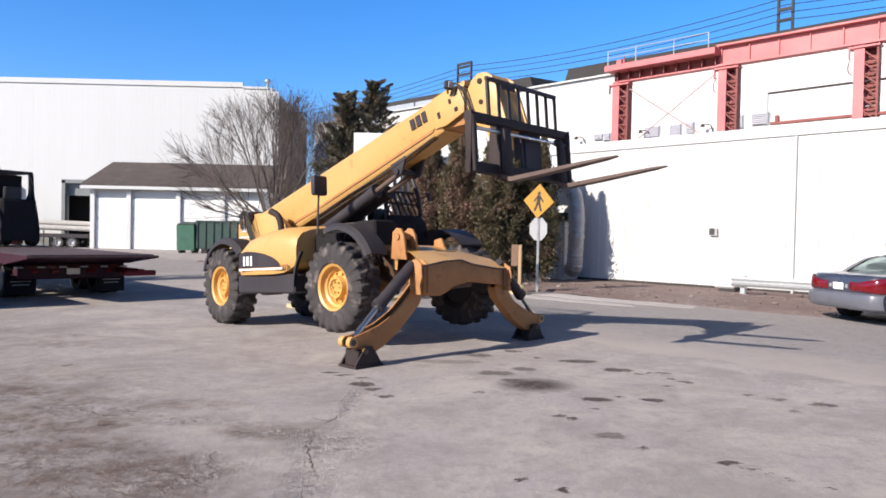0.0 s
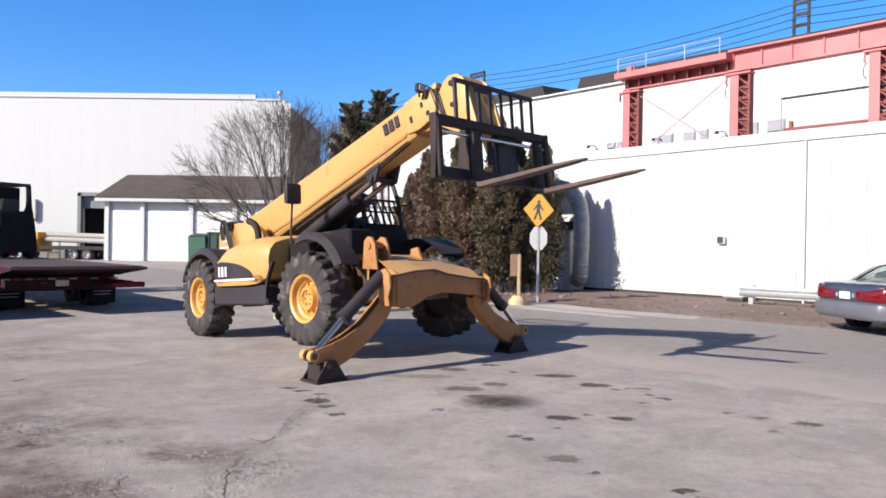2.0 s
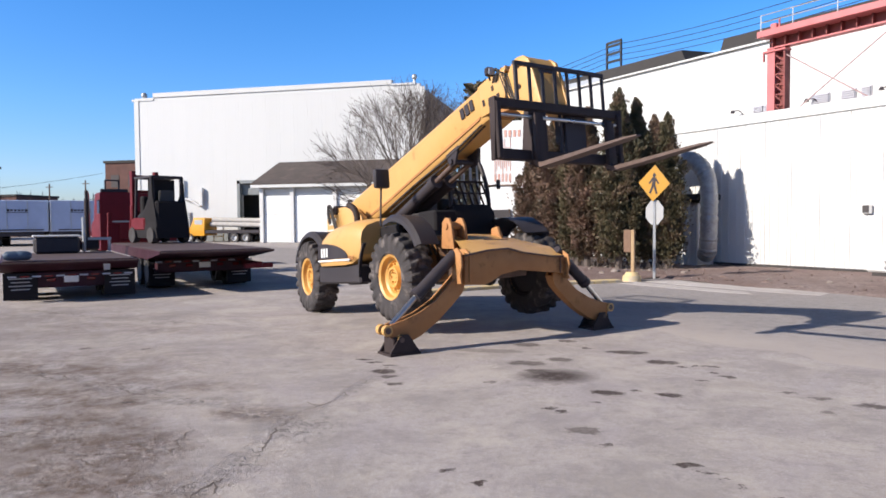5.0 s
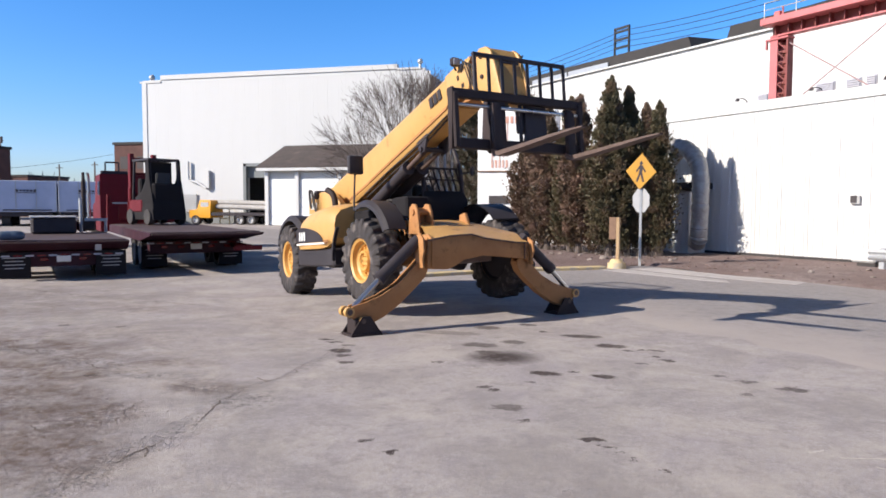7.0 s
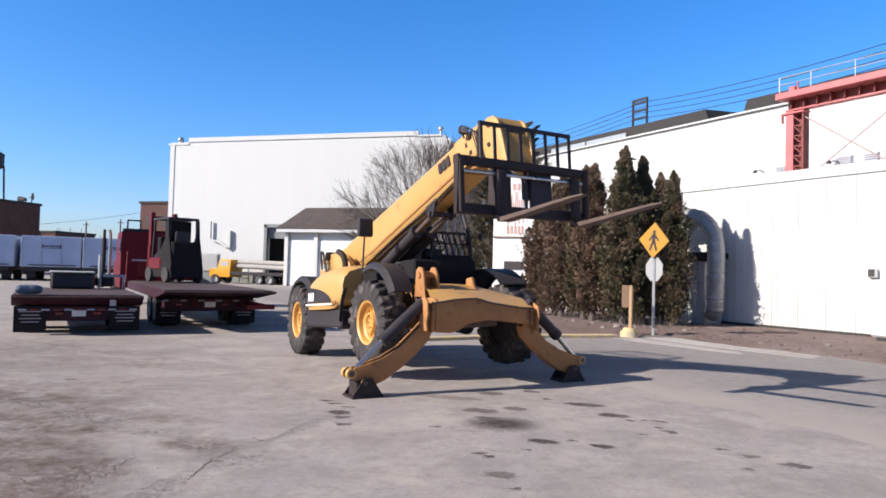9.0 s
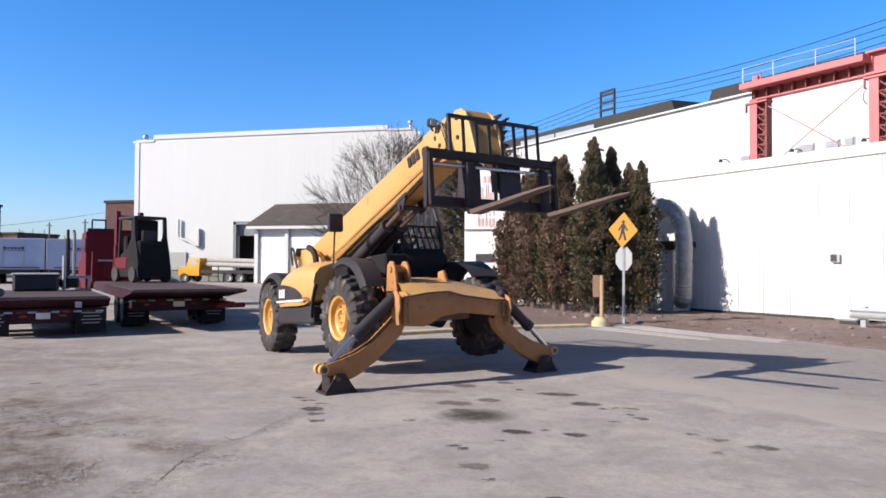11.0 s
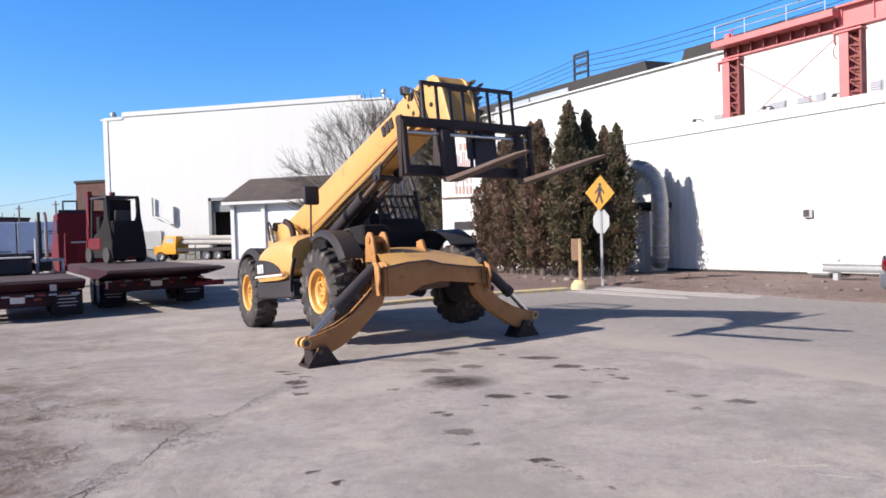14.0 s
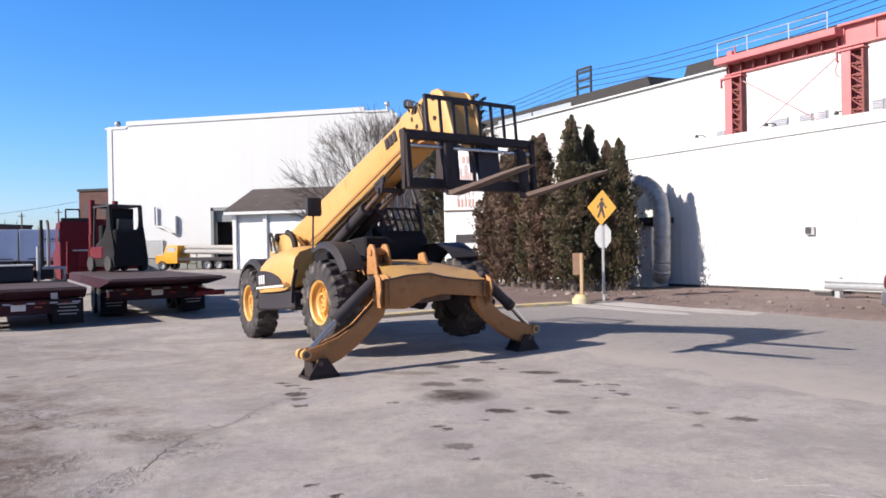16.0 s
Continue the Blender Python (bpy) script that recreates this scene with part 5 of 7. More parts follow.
part("front_plate", bm, YELLOW, head)
bm = B()
box(bm, (2.43, 0, 3.53), (0.012, 0.3, 0.11), 0, Matrix.Translation((2.43, 0, 3.53)) @ Matrix.Rotation(radians(-21), 4, "Y") @ Matrix.Translation((-2.43, 0, -3.53)))
part("brand_plate", bm, BLACK, head, "black brand plate in plain bars")
for s in (-1, 1):
    for x, z, r in ((2.17, 3.6, 0.036), (2.2, 3.33, 0.03), (2.48, 2.82, 0.05)):
        bm = B()
        rod(bm, (x, s * 0.25, z), (x, s * 0.268, z), r, n=16)
        part("pin", bm, CARRIAGE, head, "dark pivot pin")
for k in range(4):
    bm = B()
    y = -0.28 + 0.02 * k
    pipe(bm, bend([(1.68 + 0.06 * k, y, boom_line(1.68) - 0.14), (1.8 + 0.05 * k, y - 0.03, boom_line(1.8) - 0.03 - 0.03 * k), (1.96 + 0.05 * k, y - 0.03, 3.36 - 0.06 * k), (2.06 + 0.05 * k, y, 3.1)], 6), 0.009, 7)
    part("hydraulic_hose", bm, DARK_RUBBER, head, "black hydraulic hose")
bm = B()
rod(bm, (1.66, -0.3, boom_line(1.66) - 0.1), (1.7, -0.36, boom_line(1.7) - 0.06), 0.014, n=6)
box(bm, (1.72, -0.36, boom_line(1.72) - 0.03), (0.09, 0.13, 0.12), 0.025)
lamp = part("work_lamp", bm, BLACK, TH, "small black work lamp")
bm = B()
box(bm, (1.77, -0.36, boom_line(1.72) - 0.03), (0.012, 0.1, 0.09), 0.01)
part("lamp_glass", bm, GALV, lamp)
# lift cylinders under the boom
for y in (-0.13, 0.13):
    bm = B()
    rod(bm, (-1.55, y, 1.45), (0.05, y, 2.22), 0.095, n=16)
    rod(bm, (-0.02, y, 2.19), (0.1, y, 2.245), 0.108, n=16)
    lc = part("lift_cylinder", bm, BLACK, TH, "black lift cylinder")
    bm = B()
    rod(bm, (0.05, y, 2.22), (0.6, y, 2.49), 0.04, n=12)
    part("piston_rod", bm, RUST, lc, "dull brown piston rod")
bm = B()
for s in (-1, 1):
    prism(bm, [(0.45, 2.62), (0.78, 2.74), (0.7, 2.46), (0.57, 2.42)], s * 0.17, s * 0.21, "Y", 0.008)
rod(bm, (0.62, -0.24, 2.5), (0.62, 0.24, 2.5), 0.04, n=12)
part("cylinder_lug", bm, BLACK, TH)
bm = B()
pipe(bm, bend([(-1.3, -0.2, 1.85), (-0.3, -0.22, 2.25), (0.5, -0.21, 2.56), (1.35, -0.2, 2.96)], 6), 0.013, 8)
pipe(bm, bend([(-1.3, -0.15, 1.8), (-0.3, -0.17, 2.2), (0.5, -0.16, 2.52), (1.35, -0.15, 2.94)], 6), 0.013, 8)
part("hose_tray", bm, DARK_RUBBER, TH, "dark hoses slung under the boom")

for k in range(5):
    bm = B()
    y = -0.1 + 0.09 * k
    pipe(bm, bend([(-1.35 + 0.03 * k, y, 1.5), (-1.1, y + 0.02, 1.66 + 0.02 * (k % 3)), (-0.6, y, 1.74 - 0.03 * (k % 4)), (-0.15 + 0.05 * (k % 3), y - 0.02, 1.7), (0.1, y, 1.36)], 5), 0.022, 7)
    part("hydraulic_hose", bm, DARK_RUBBER, TH, "black hydraulic hose")
# black mass added for the deep shade and clutter under the boom
bm = B()
prism(bm, [(-1.3, 1.3), (-1.2, 1.58), (-0.9, 1.7), (-0.5, 1.66), (-0.3, 1.4)], -0.24, 0.22, "Y", 0.02)
part("centre_cover", bm, BLACK, TH, "black fill under the boom for its shade and hidden parts")

# ---- fork carriage, tipped a little back ----
TIP = Matrix.Translation((2.72, 0, 2.32)) @ Matrix.Rotation(radians(-5.5), 4, "Y") @ Matrix.Translation((-2.72, 0, -2.32))
bm = B()
box(bm, (2.74, -0.035, 2.99), (0.1, 2.11, 0.11), 0.012)
box(bm, (2.7, -0.035, 2.4), (0.09, 2.07, 0.13), 0.012)
car = part("fork_carriage", bm, CARRIAGE, TH, "worn black steel fork carriage", m=TIP)
for y in (-1.07, 1.0):
    bm = B()
    prism(bm, [(2.71, 3.05), (2.81, 3.05), (2.81, 2.9), (2.75, 2.32), (2.68, 2.32)], y - 0.018, y + 0.018, "Y", 0.008)
    box(bm, (2.8, y + (0.03 if y < 0 else -0.04), 2.66), (0.05, 0.07, 0.66), 0.01)
    part("end_plate", bm, CARRIAGE, car, m=TIP)
for y in (-0.34,):
    bm = B()
    prism(bm, [(2.6, 2.98), (2.72, 2.98), (2.72, 2.34), (2.66, 2.3), (2.52, 2.44)], y - 0.14, y + 0.02, "Y", 0.01)
    box(bm, (2.74, y - 0.05, 2.66), (0.05, 0.26, 0.66), 0.01)
    part("upright", bm, CARRIAGE, car, m=TIP)
bm = B()
box(bm, (2.68, 0.28, 2.66), (0.05, 0.36, 0.6), 0.01)
box(bm, (2.6, 0.22, 2.75), (0.14, 0.3, 0.3), 0.02)
box(bm, (2.7, 0.02, 2.66), (0.04, 0.04, 0.6), 0.006)
part("coupler", bm, BLACK, car, "black quick coupler plate", m=TIP)
bm = B()
rod(bm, (2.78, -1.06, 2.85), (2.78, 0.99, 2.85), 0.022, n=12)
part("fork_shaft", bm, CHROME, car, "bright round fork shaft", m=TIP)
bm = B()
rod(bm, (2.78, -0.73, 3.03), (2.78, -0.73, 3.48), 0.02, n=8)
box(bm, (2.78, -0.005, 3.48), (0.045, 1.49, 0.05), 0.006)
part("backrest", bm, BLACK, car, "black barred load backrest", m=TIP)
for k in range(8):
    bm = B()
    box(bm, (2.78, -0.715 + 1.435 * k / 7, 3.25), (0.035, 0.035, 0.46), 0.004)
    part("backrest_bar", bm, BLACK, car, m=TIP)
for y in (-0.46, 0.75):
    bm = B()
    w = 0.085
    secs = []
    for x, zt, th, ww in ((2.79, 2.34, 0.05, w), (2.9, 2.29, 0.055, w), (3.4, 2.305, 0.045, w), (3.8, 2.32, 0.034, w), (4.15, 2.33, 0.022, w * 0.85), (4.29, 2.332, 0.012, w * 0.4)):
        secs.append([(x, y - ww, zt - th), (x, y - ww, zt), (x, y + ww, zt), (x, y + ww, zt - th), (x, y - ww, zt - th)])
    loft(bm, secs, False)
    bm.faces.new([bm.verts.new(p) for p in secs[0][:4]])
    bm.faces.new([bm.verts.new(p) for p in secs[-1][:4]])
    fork = part("fork", bm, RUST, car, "rusty tapered fork", m=TIP)
    bm = B()
    prism(bm, [(2.79, 2.25), (2.86, 2.24), (2.85, 2.86), (2.79, 2.86)], y - 0.065, y + 0.065, "Y", 0.006)
    rod(bm, (2.79, y - 0.05, 2.86), (2.79, y + 0.05, 2.86), 0.05, n=14)
    part("fork_shank", bm, CARRIAGE, car, "dark fork shank hung on the shaft", m=TIP)

# ---- front frame and stabilisers ----
bm = B()
FOLD = [(-0.82, 1.19), (-0.45, 1.245), (-0.11, 1.26), (0.13, 1.2), (0.66, 1.13), (0.9, 1.12)]
prism(bm, [(-0.82, 0.81), (-0.5, 0.79), (-0.37, 0.83), (-0.22, 0.91), (0.1, 0.96), (0.5, 0.92), (0.9, 0.88)] + FOLD[::-1], 1.5, 1.78, "X", 0.012)
beam = part("stabiliser_beam", bm, OCHRE, TH, "cross beam of the stabilisers, its shade in the ochre")
bm = B()
loft(bm, [[(1.775, y, z - 0.012), (1.8, y, z - 0.012), (1.8, y, z + 0.012), (1.775, y, z + 0.012), (1.775, y, z - 0.012)] for y, z in FOLD], False)
part("edge_plate", bm, RUST, beam, "dark seam along the beam's fold")
bm = B()
box(bm, (1.79, 0.84, 1.0), (0.014, 0.012, 0.22))
part("weld_seam", bm, RUST, beam, "brown weld seam")
bm = B()
BACK = [(-0.62, 1.3, 1.36), (-0.42, 1.0, 1.43), (-0.1, 0.95, 1.44), (0.36, 0.95, 1.43), (0.6, 1.25, 1.34), (0.9, 1.5, 1.255)]
loft(bm, [[(1.785, y, z + 0.004) for y, z in FOLD], [(1.785 * 0.5 + x * 0.5, y * 0.5 + yf * 0.5, z * 0.52 + zf * 0.48) for (yf, zf), (y, x, z) in zip(FOLD, BACK)],
          [(x, y, z) for y, x, z in BACK], [(x - 0.2, y, z - 0.02) for y, x, z in BACK], [(x - 0.22, y, 1.1) for y, x, z in BACK]], False)
part("top_plate", bm, YELLOW, beam, "yellow sloping top plate")
bm = B()
for y0, y1 in ((-0.3, 0.05), (-0.12, 0.12)):
    rod(bm, (1.5, y0, 1.375), (1.5, y1, 1.37), 0.006, n=5)
part("scratch", bm, RUST, beam, "thin brown weld line on the top plate")
# neck takes a dark brown that stands for the beam's shade on it
bm = B()
prism(bm, [(0.5, 0.95), (0.5, 1.36), (0.9, 1.36), (1.55, 1.1), (1.55, 0.86), (1.0, 0.78)], -0.42, 0.42, "Y", 0.012)
part("neck", bm, RUST, beam, "neck under the beam, its shade put into brown")
bm = B()
prism(bm, [(1.64, 0.82), (1.62, 1.14), (1.66, 1.26), (1.74, 1.29), (1.83, 1.22), (1.85, 1.06), (1.81, 0.94), (1.84, 0.83)], -0.924, -0.896, "Y", 0.006)
prism(bm, [(1.5, 0.84), (1.48, 1.18), (1.55, 1.26), (1.7, 1.27), (1.8, 1.2), (1.81, 0.84)], -0.762, -0.738, "Y", 0.006)
part("end_bracket", bm, OCHRE, beam)
bm = B()
prism(bm, [(1.5, 0.8), (1.48, 1.1), (1.6, 1.19), (1.72, 1.2), (1.83, 1.14), (1.86, 1.0), (1.82, 0.9), (1.84, 0.8)], 0.946, 0.974, "Y", 0.006)
prism(bm, [(1.5, 0.82), (1.5, 1.08), (1.7, 1.13), (1.78, 1.1), (1.79, 0.84)], 0.905, 0.925, "Y", 0.006)
part("end_bracket", bm, OCHRE, beam)
bm = B()
for y in (-0.62, -0.4):
    prism(bm, [(0.97, 1.25), (0.99, 1.62), (1.06, 1.68), (1.15, 1.67), (1.21, 1.58), (1.28, 1.25)], y - 0.02, y + 0.02, "Y", 0.008)
rod(bm, (1.1, -0.66, 1.56), (1.1, -0.36, 1.56), 0.045, n=14)
box(bm, (1.04, -0.51, 1.44), (0.04, 0.2, 0.36), 0.008)
part("upright_bracket", bm, OCHRE, beam, "worn bracket with a pin, shade put into its darker yellow")
bm = B()
prism(bm, [(0.9, 1.3), (0.92, 1.52), (1.05, 1.55), (1.2, 1.3)], 0.28, 0.33, "Y", 0.008)
part("small_bracket", bm, OCHRE, beam)
for s, name in ((-1, "stabiliser"), (1, "stabiliser")):
    k = 0.04
    up_e = [(0.78, 1.0), (0.95, 0.84), (1.2, 0.62), (1.45, 0.49), (1.66, 0.42), (1.84, 0.38), (1.9, 0.3)]
    lo_e = [(1.84, 0.22), (1.74, 0.15), (1.6, 0.13), (1.4, 0.21), (1.16, 0.36), (0.93, 0.55), (0.77, 0.7), (0.72, 0.82)]
    bm = B()
    for x in (1.56, 1.68):
        prism(bm, [(s * (y + k), z) for y, z in up_e + lo_e], x, x + 0.03, "X", 0.006)
    prism(bm, [(s * (y + k), z) for y, z in lo_e[1:]] + [(s * (y + k), z + 0.03) for y, z in lo_e[:0:-1]], 1.58, 1.69, "X")
    arm = part("stabiliser_leg", bm, OCHRE, TH, "curved stabiliser leg on the ground, its shade in the ochre")
    for x0, x1, y, z, r in ((1.53, 1.6, 1.93, 0.31, 0.066), (1.67, 1.735, 1.93, 0.31, 0.066), (1.5, 1.77, 1.76, 0.19, 0.055)):
        bm = B()
        rod(bm, (x0, s * y, z), (x1, s * y, z), r, n=20)
        part("pin_boss", bm, YELLOW, arm, "bright yellow pivot boss")
        bm = B()
        rod(bm, (x1 - 0.01, s * y, z), (x1 + 0.004, s * y, z), r * 0.6, n=16)
        part("pin_end", bm, RUST, arm, "dark disc on the boss's face")
    bm = B()
    rod(bm, (1.64, s * 0.88, 1.2), (1.64, s * 1.45, 0.72), 0.078, n=16)
    rod(bm, (1.64, s * 1.42, 0.745), (1.64, s * 1.49, 0.69), 0.088, n=16)
    cyl = part("stabiliser_cylinder", bm, BLACK, TH, "black stabiliser cylinder")
    bm = B()
    rod(bm, (1.64, s * 1.47, 0.7), (1.64, s * 1.84, 0.36), 0.036, n=12)
    part("piston_rod", bm, CHROME, cyl, "chrome piston rod")
    bm = B()
    yc = s * 1.72
    for x in (1.5, 1.76):
        prism(bm, [(yc - 0.21, 0.03), (yc - 0.055, 0.25), (yc + 0.055, 0.25), (yc + 0.21, 0.03)], x - 0.012, x + 0.012, "X")
    box(bm, (1.63, yc, 0.015), (0.32, 0.43, 0.03))
    box(bm, (1.63, yc + s * 0.05, 0.12), (0.24, 0.2, 0.2), 0.01)
    part("ground_pad", bm, CARRIAGE, arm, "dark steel foot pad")


# ---- trees ----
def limb(wood, fine, p, d, length, r, level, rn, dome):
    """A tapering limb that arches up a little and throws off finer ones, ending at a rounded outline."""
    n = 6 if level > 1 else 4 if level else 3
    pts, rad = [p.copy()], [r]
    for i in range(n):
        d = (d + Vector((rn.gauss(0, 0.07), rn.gauss(0, 0.07), rn.gauss(0, 0.06) + 0.012))).normalized()
        p = p + d * length / n
        if (p.x / dome[0]) ** 2 + (p.y / dome[0]) ** 2 + ((p.z - dome[1]) / dome[2]) ** 2 > rn.uniform(0.55, 1.3):
            break
        pts.append(p.copy())
        rad.append(max(0.0062, r * (1 - 0.75 * (i + 1) / n)))
    if len(pts) < 2:
        return
    pipe(wood if level > 1 else fine, pts, rad, 6 if level > 1 else 3)
    if level == 0:
        return
    m = len(pts) - 1
    for k in range((0, 4, 6, 8)[level]):
        s = 0.3 + 0.7 * (k + rn.random()) / (0, 4, 6, 8)[level]
        i = min(m - 1, int(s * m))
        q = pts[i].lerp(pts[i + 1], s * m - i)
        side = d.cross(Vector((rn.gauss(0, 1), rn.gauss(0, 1), rn.gauss(0, 1)))).normalized()
        a = radians(rn.uniform(12, 36))
        limb(wood, fine, q, (d * math.cos(a) + side * math.sin(a)).normalized(), length * rn.uniform(0.42, 0.68) * (1.1 - 0.35 * s), max(0.008, rad[i] * 0.5), level - 1, rn, dome)


def bare_tree(x, y, height, crown, seed, label, limbs=20, lowest=8):
    rn = random.Random(seed)
    t = thing("bare_tree", label, "tree", pose(x, y, 0), "bare trees")
    wood, fine = B(), B()
    fork = height * 0.16
    pipe(wood, bend([(0, 0, 0), (0.08, 0, fork * 0.6), (-0.03, 0.04, fork + 0.3)], 4), [0.3, 0.27, 0.25, 0.24, 0.24, 0.23, 0.22, 0.21, 0.2], 10)
    dome = (crown, height * 0.5, height * 0.5)
    for k in range(limbs):
        a = 2.4 * k + rn.uniform(-0.3, 0.3)
        up = radians(lowest + (86 - lowest) * ((k + 0.5) / limbs) ** 1.15)
        d = Vector((math.cos(a) * math.cos(up), math.sin(a) * math.cos(up), math.sin(up)))
        reach = 1.12 * ((math.cos(up) / crown) ** 2 + (math.sin(up) / (height - fork)) ** 2) ** -0.5
        limb(wood, fine, Vector((0, 0, fork + rn.uniform(-0.2, 0.8))), d, reach, 0.055, 3, rn, dome)
    part("trunk", wood, BARK, t, "grey trunk and main limbs")
    part("crown", fine, TWIG, t, "airy crown of thin leafless twigs")


bare_tree(-8.95, 38, 9.4, 5.8, 5, "wide leafless tree with an airy crown of twigs", 30, 1)
bare_tree(-5.6, 43, 10.2, 4.4, 8, "leafless tree beside the pale hall", 22, 20)


def spray(out, p, n, size, rn):
    """A small leaf spray: two crossed pointed blades along n."""
    a = n.cross(Vector((rn.gauss(0, 1), rn.gauss(0, 1), rn.gauss(0, 1)))).normalized()
    b = n.cross(a)
    for s in (a, b):
        out.append((p - s * size * 0.42 - n * size * 0.3, p + n * size * 0.75 + s * size * rn.uniform(-0.2, 0.2), p + s * size * 0.42 - n * size * 0.3))


def blades(name, tris, material, parent, label):
    me = bpy.data.meshes.new(name)
    # both blades of a spray share their two foot points, so that a spray is one island
    me.from_pydata([tuple(v) for t in tris for v in t], [], [(3 * i, 3 * i + 1, 3 * i + 2) for i in range(len(tris))])
    me.materials.append(material)
    ob = new(name, me)
    ob.parent = parent
    ob["label"] = label
    return ob


def conifer(kind, u, v, h, r, seed, material, label, group, plumes=100, each=150, size=0.07, loose=0.0, foot=0.04):
    """A conifer out of upswept plumes of small leaf sprays on a pointed envelope, dark gaps between them."""
    rn = random.Random(seed)
    t = thing(kind, label, "tree", SITE @ pose(u, v, 0.03), group)
    bm = B()
    pipe(bm, [(0, 0, 0), (0.03, 0.02, h * 0.4), (0, 0, h * 0.93)], [0.12, 0.08, 0.015], 8)
    for k in range(14 if loose else 6):
        a, z = rn.uniform(0, 6.28), h * rn.uniform(0.04, 0.8 if loose else 0.25)
        q = r * 0.8 * (1 - z / h)
        pipe(bm, [(0, 0, z), (q * 0.5 * math.cos(a), q * 0.5 * math.sin(a), z + 0.12), (q * math.cos(a), q * math.sin(a), z + 0.3)], [0.03, 0.02, 0.006], 5)
    part("trunk", bm, BARK, t, "brown trunk")
    tris = []
    for k in range(plumes):
        z = foot + (0.97 - foot) * (k + rn.random()) / plumes
        a = 2.4 * k + rn.uniform(-0.5, 0.5)
        body = min(1.0, 2.3 * (1 - z)) * (0.72 + 0.28 * min(1, z / 0.2))
        if loose:
            body = (1 - z) ** 0.8 * rn.uniform(0.55, 1.2)
        out = Vector((math.cos(a), math.sin(a), 0))
        far = r * body * rn.uniform(0.5, 1.18)
        p = out * far * 0.8 + Vector((0, 0, z * h))
        axis = (out * ((0.9 if loose else 0.55 * body) * rn.uniform(0.5, 1.3)) + Vector((rn.gauss(0, 0.12), rn.gauss(0, 0.12), 0.45 if loose else 1.0))).normalized()
        long_ = min(h * 1.02 - z * h, (0.36 + 0.3 * body) * rn.uniform(0.7, 1.25) * (1.7 if loose else 1.0))
        wide = (0.05 + 0.2 * body) * rn.uniform(0.75, 1.3) * (1.5 if loose else 1.0)
        for _ in range(each):
            s = rn.random()
            g = wide * (0.35 + 1.1 * s * (1 - s) * 2) * (1 - 0.65 * s)
            w = Vector((rn.gauss(0, g), rn.gauss(0, g), rn.gauss(0, g * 0.7)))
            n = (axis + w * 2.2 + Vector((rn.gauss(0, 0.3), rn.gauss(0, 0.3), rn.gauss(0, 0.3)))).normalized()
            q = p + axis * long_ * (s - 0.25) + w
            if q.z > 0.06:
                spray(tris, q, n, size * rn.uniform(0.6, 1.5), rn)
    for _ in range(0 if loose else 1900):
        z, a = rn.uniform(0.08, 0.9), rn.uniform(0, 6.28)
        q = r * 0.62 * min(1.0, 2.0 * (1 - z)) * math.sqrt(rn.random())
        spray(tris, Vector((q * math.cos(a), q * math.sin(a), z * h)), Vector((rn.gauss(0, 0.5), rn.gauss(0, 0.5), 1)).normalized(), 0.17, rn)
    blades("crown", tris, material, t, "loose dark needle foliage with gaps" if loose else "thick foliage in small flat sprays")


for i, (u, v, h, r, brown) in enumerate(((-20.05, 18.3, 4.3, 0.52, 1), (-19.47, 18.6, 5.2, 0.66, 1), (-18.57, 18.2, 5.37, 0.7, 1), (-17.33, 18.2, 5.55, 0.52, 0), (-16.65, 18.0, 5.45, 0.6, 1),
                                         (-15.22, 18.05, 5.86, 0.74, 0), (-15.22, 18.85, 5.62, 0.62, 0), (-14.72, 19.2, 5.02, 0.34, 1), (-14.32, 19.3, 5.04, 0.4, 0))):
    conifer("arborvitae", u, v, h, r, 20 + i, ARBOR_BROWN if brown else ARBOR, "browned winter arborvitae in a dense row" if brown else "dark green pointed arborvitae in a dense row", "hedge row", 62 if r > 0.5 else 50, 250 if r > 0.5 else 210, foot=0.07)
conifer("pine_tree", -27.0, 22.3, 9.45, 2.5, 51, PINE, "tall dark conifer with loose open branches", "tall conifers", 120, 75, 0.13, 1.0, 0.12)
conifer("pine_tree", -28.1, 21.4, 8.9, 2.4, 57, PINE, "dark conifer with a pointed ragged top", "tall conifers", 120, 75, 0.13, 1.0, 0.12)
bm = B()
for k in range(260):
    u, v = rng.uniform(-22.5, -13.6), rng.uniform(17.9, 18.9)
    h = rng.uniform(0.1, 0.4)
    rod(bm, (u, v, 0.02), (u + rng.gauss(0, 0.12), v + rng.gauss(0, 0.1), 0.05 + h), 0.008, 0.003, 4, False)
solid("dead_stems", bm, BARK, "thin dead stems at the foot of the hedge", "stems", SITE, kind="stuff")

# ---- road signs and marker post ----
sg = thing("road_sign", "yellow diamond warning sign above the back of an octagonal sign", "sign", pose(2.97, 20.0, 0.02, 0, 0, -8))
bm = B()
box(bm, (0, 0.03, 1.45), (0.07, 0.035, 2.9), 0.006)
part("post", bm, GALV, sg, "galvanised channel post")
FACE = Matrix.Translation((0, -0.02, 0)) @ Matrix.Rotation(radians(-30), 4, 'Z') @ Matrix.Translation((0, 0, 2.62)) @ Matrix.Rotation(radians(4), 4, 'Y') @ Matrix.Translation((0, 0, -2.62))
bm = B()
prism(bm, [(-0.5, 0), (0, -0.5), (0.5, 0), (0, 0.5)], -0.02, -0.012, "Y", 0, FACE @ Matrix.Translation((0, 0, 2.62)))
dm = part("diamond_plate", bm, SIGN_YELLOW, sg, "yellow diamond plate")
bm = B()
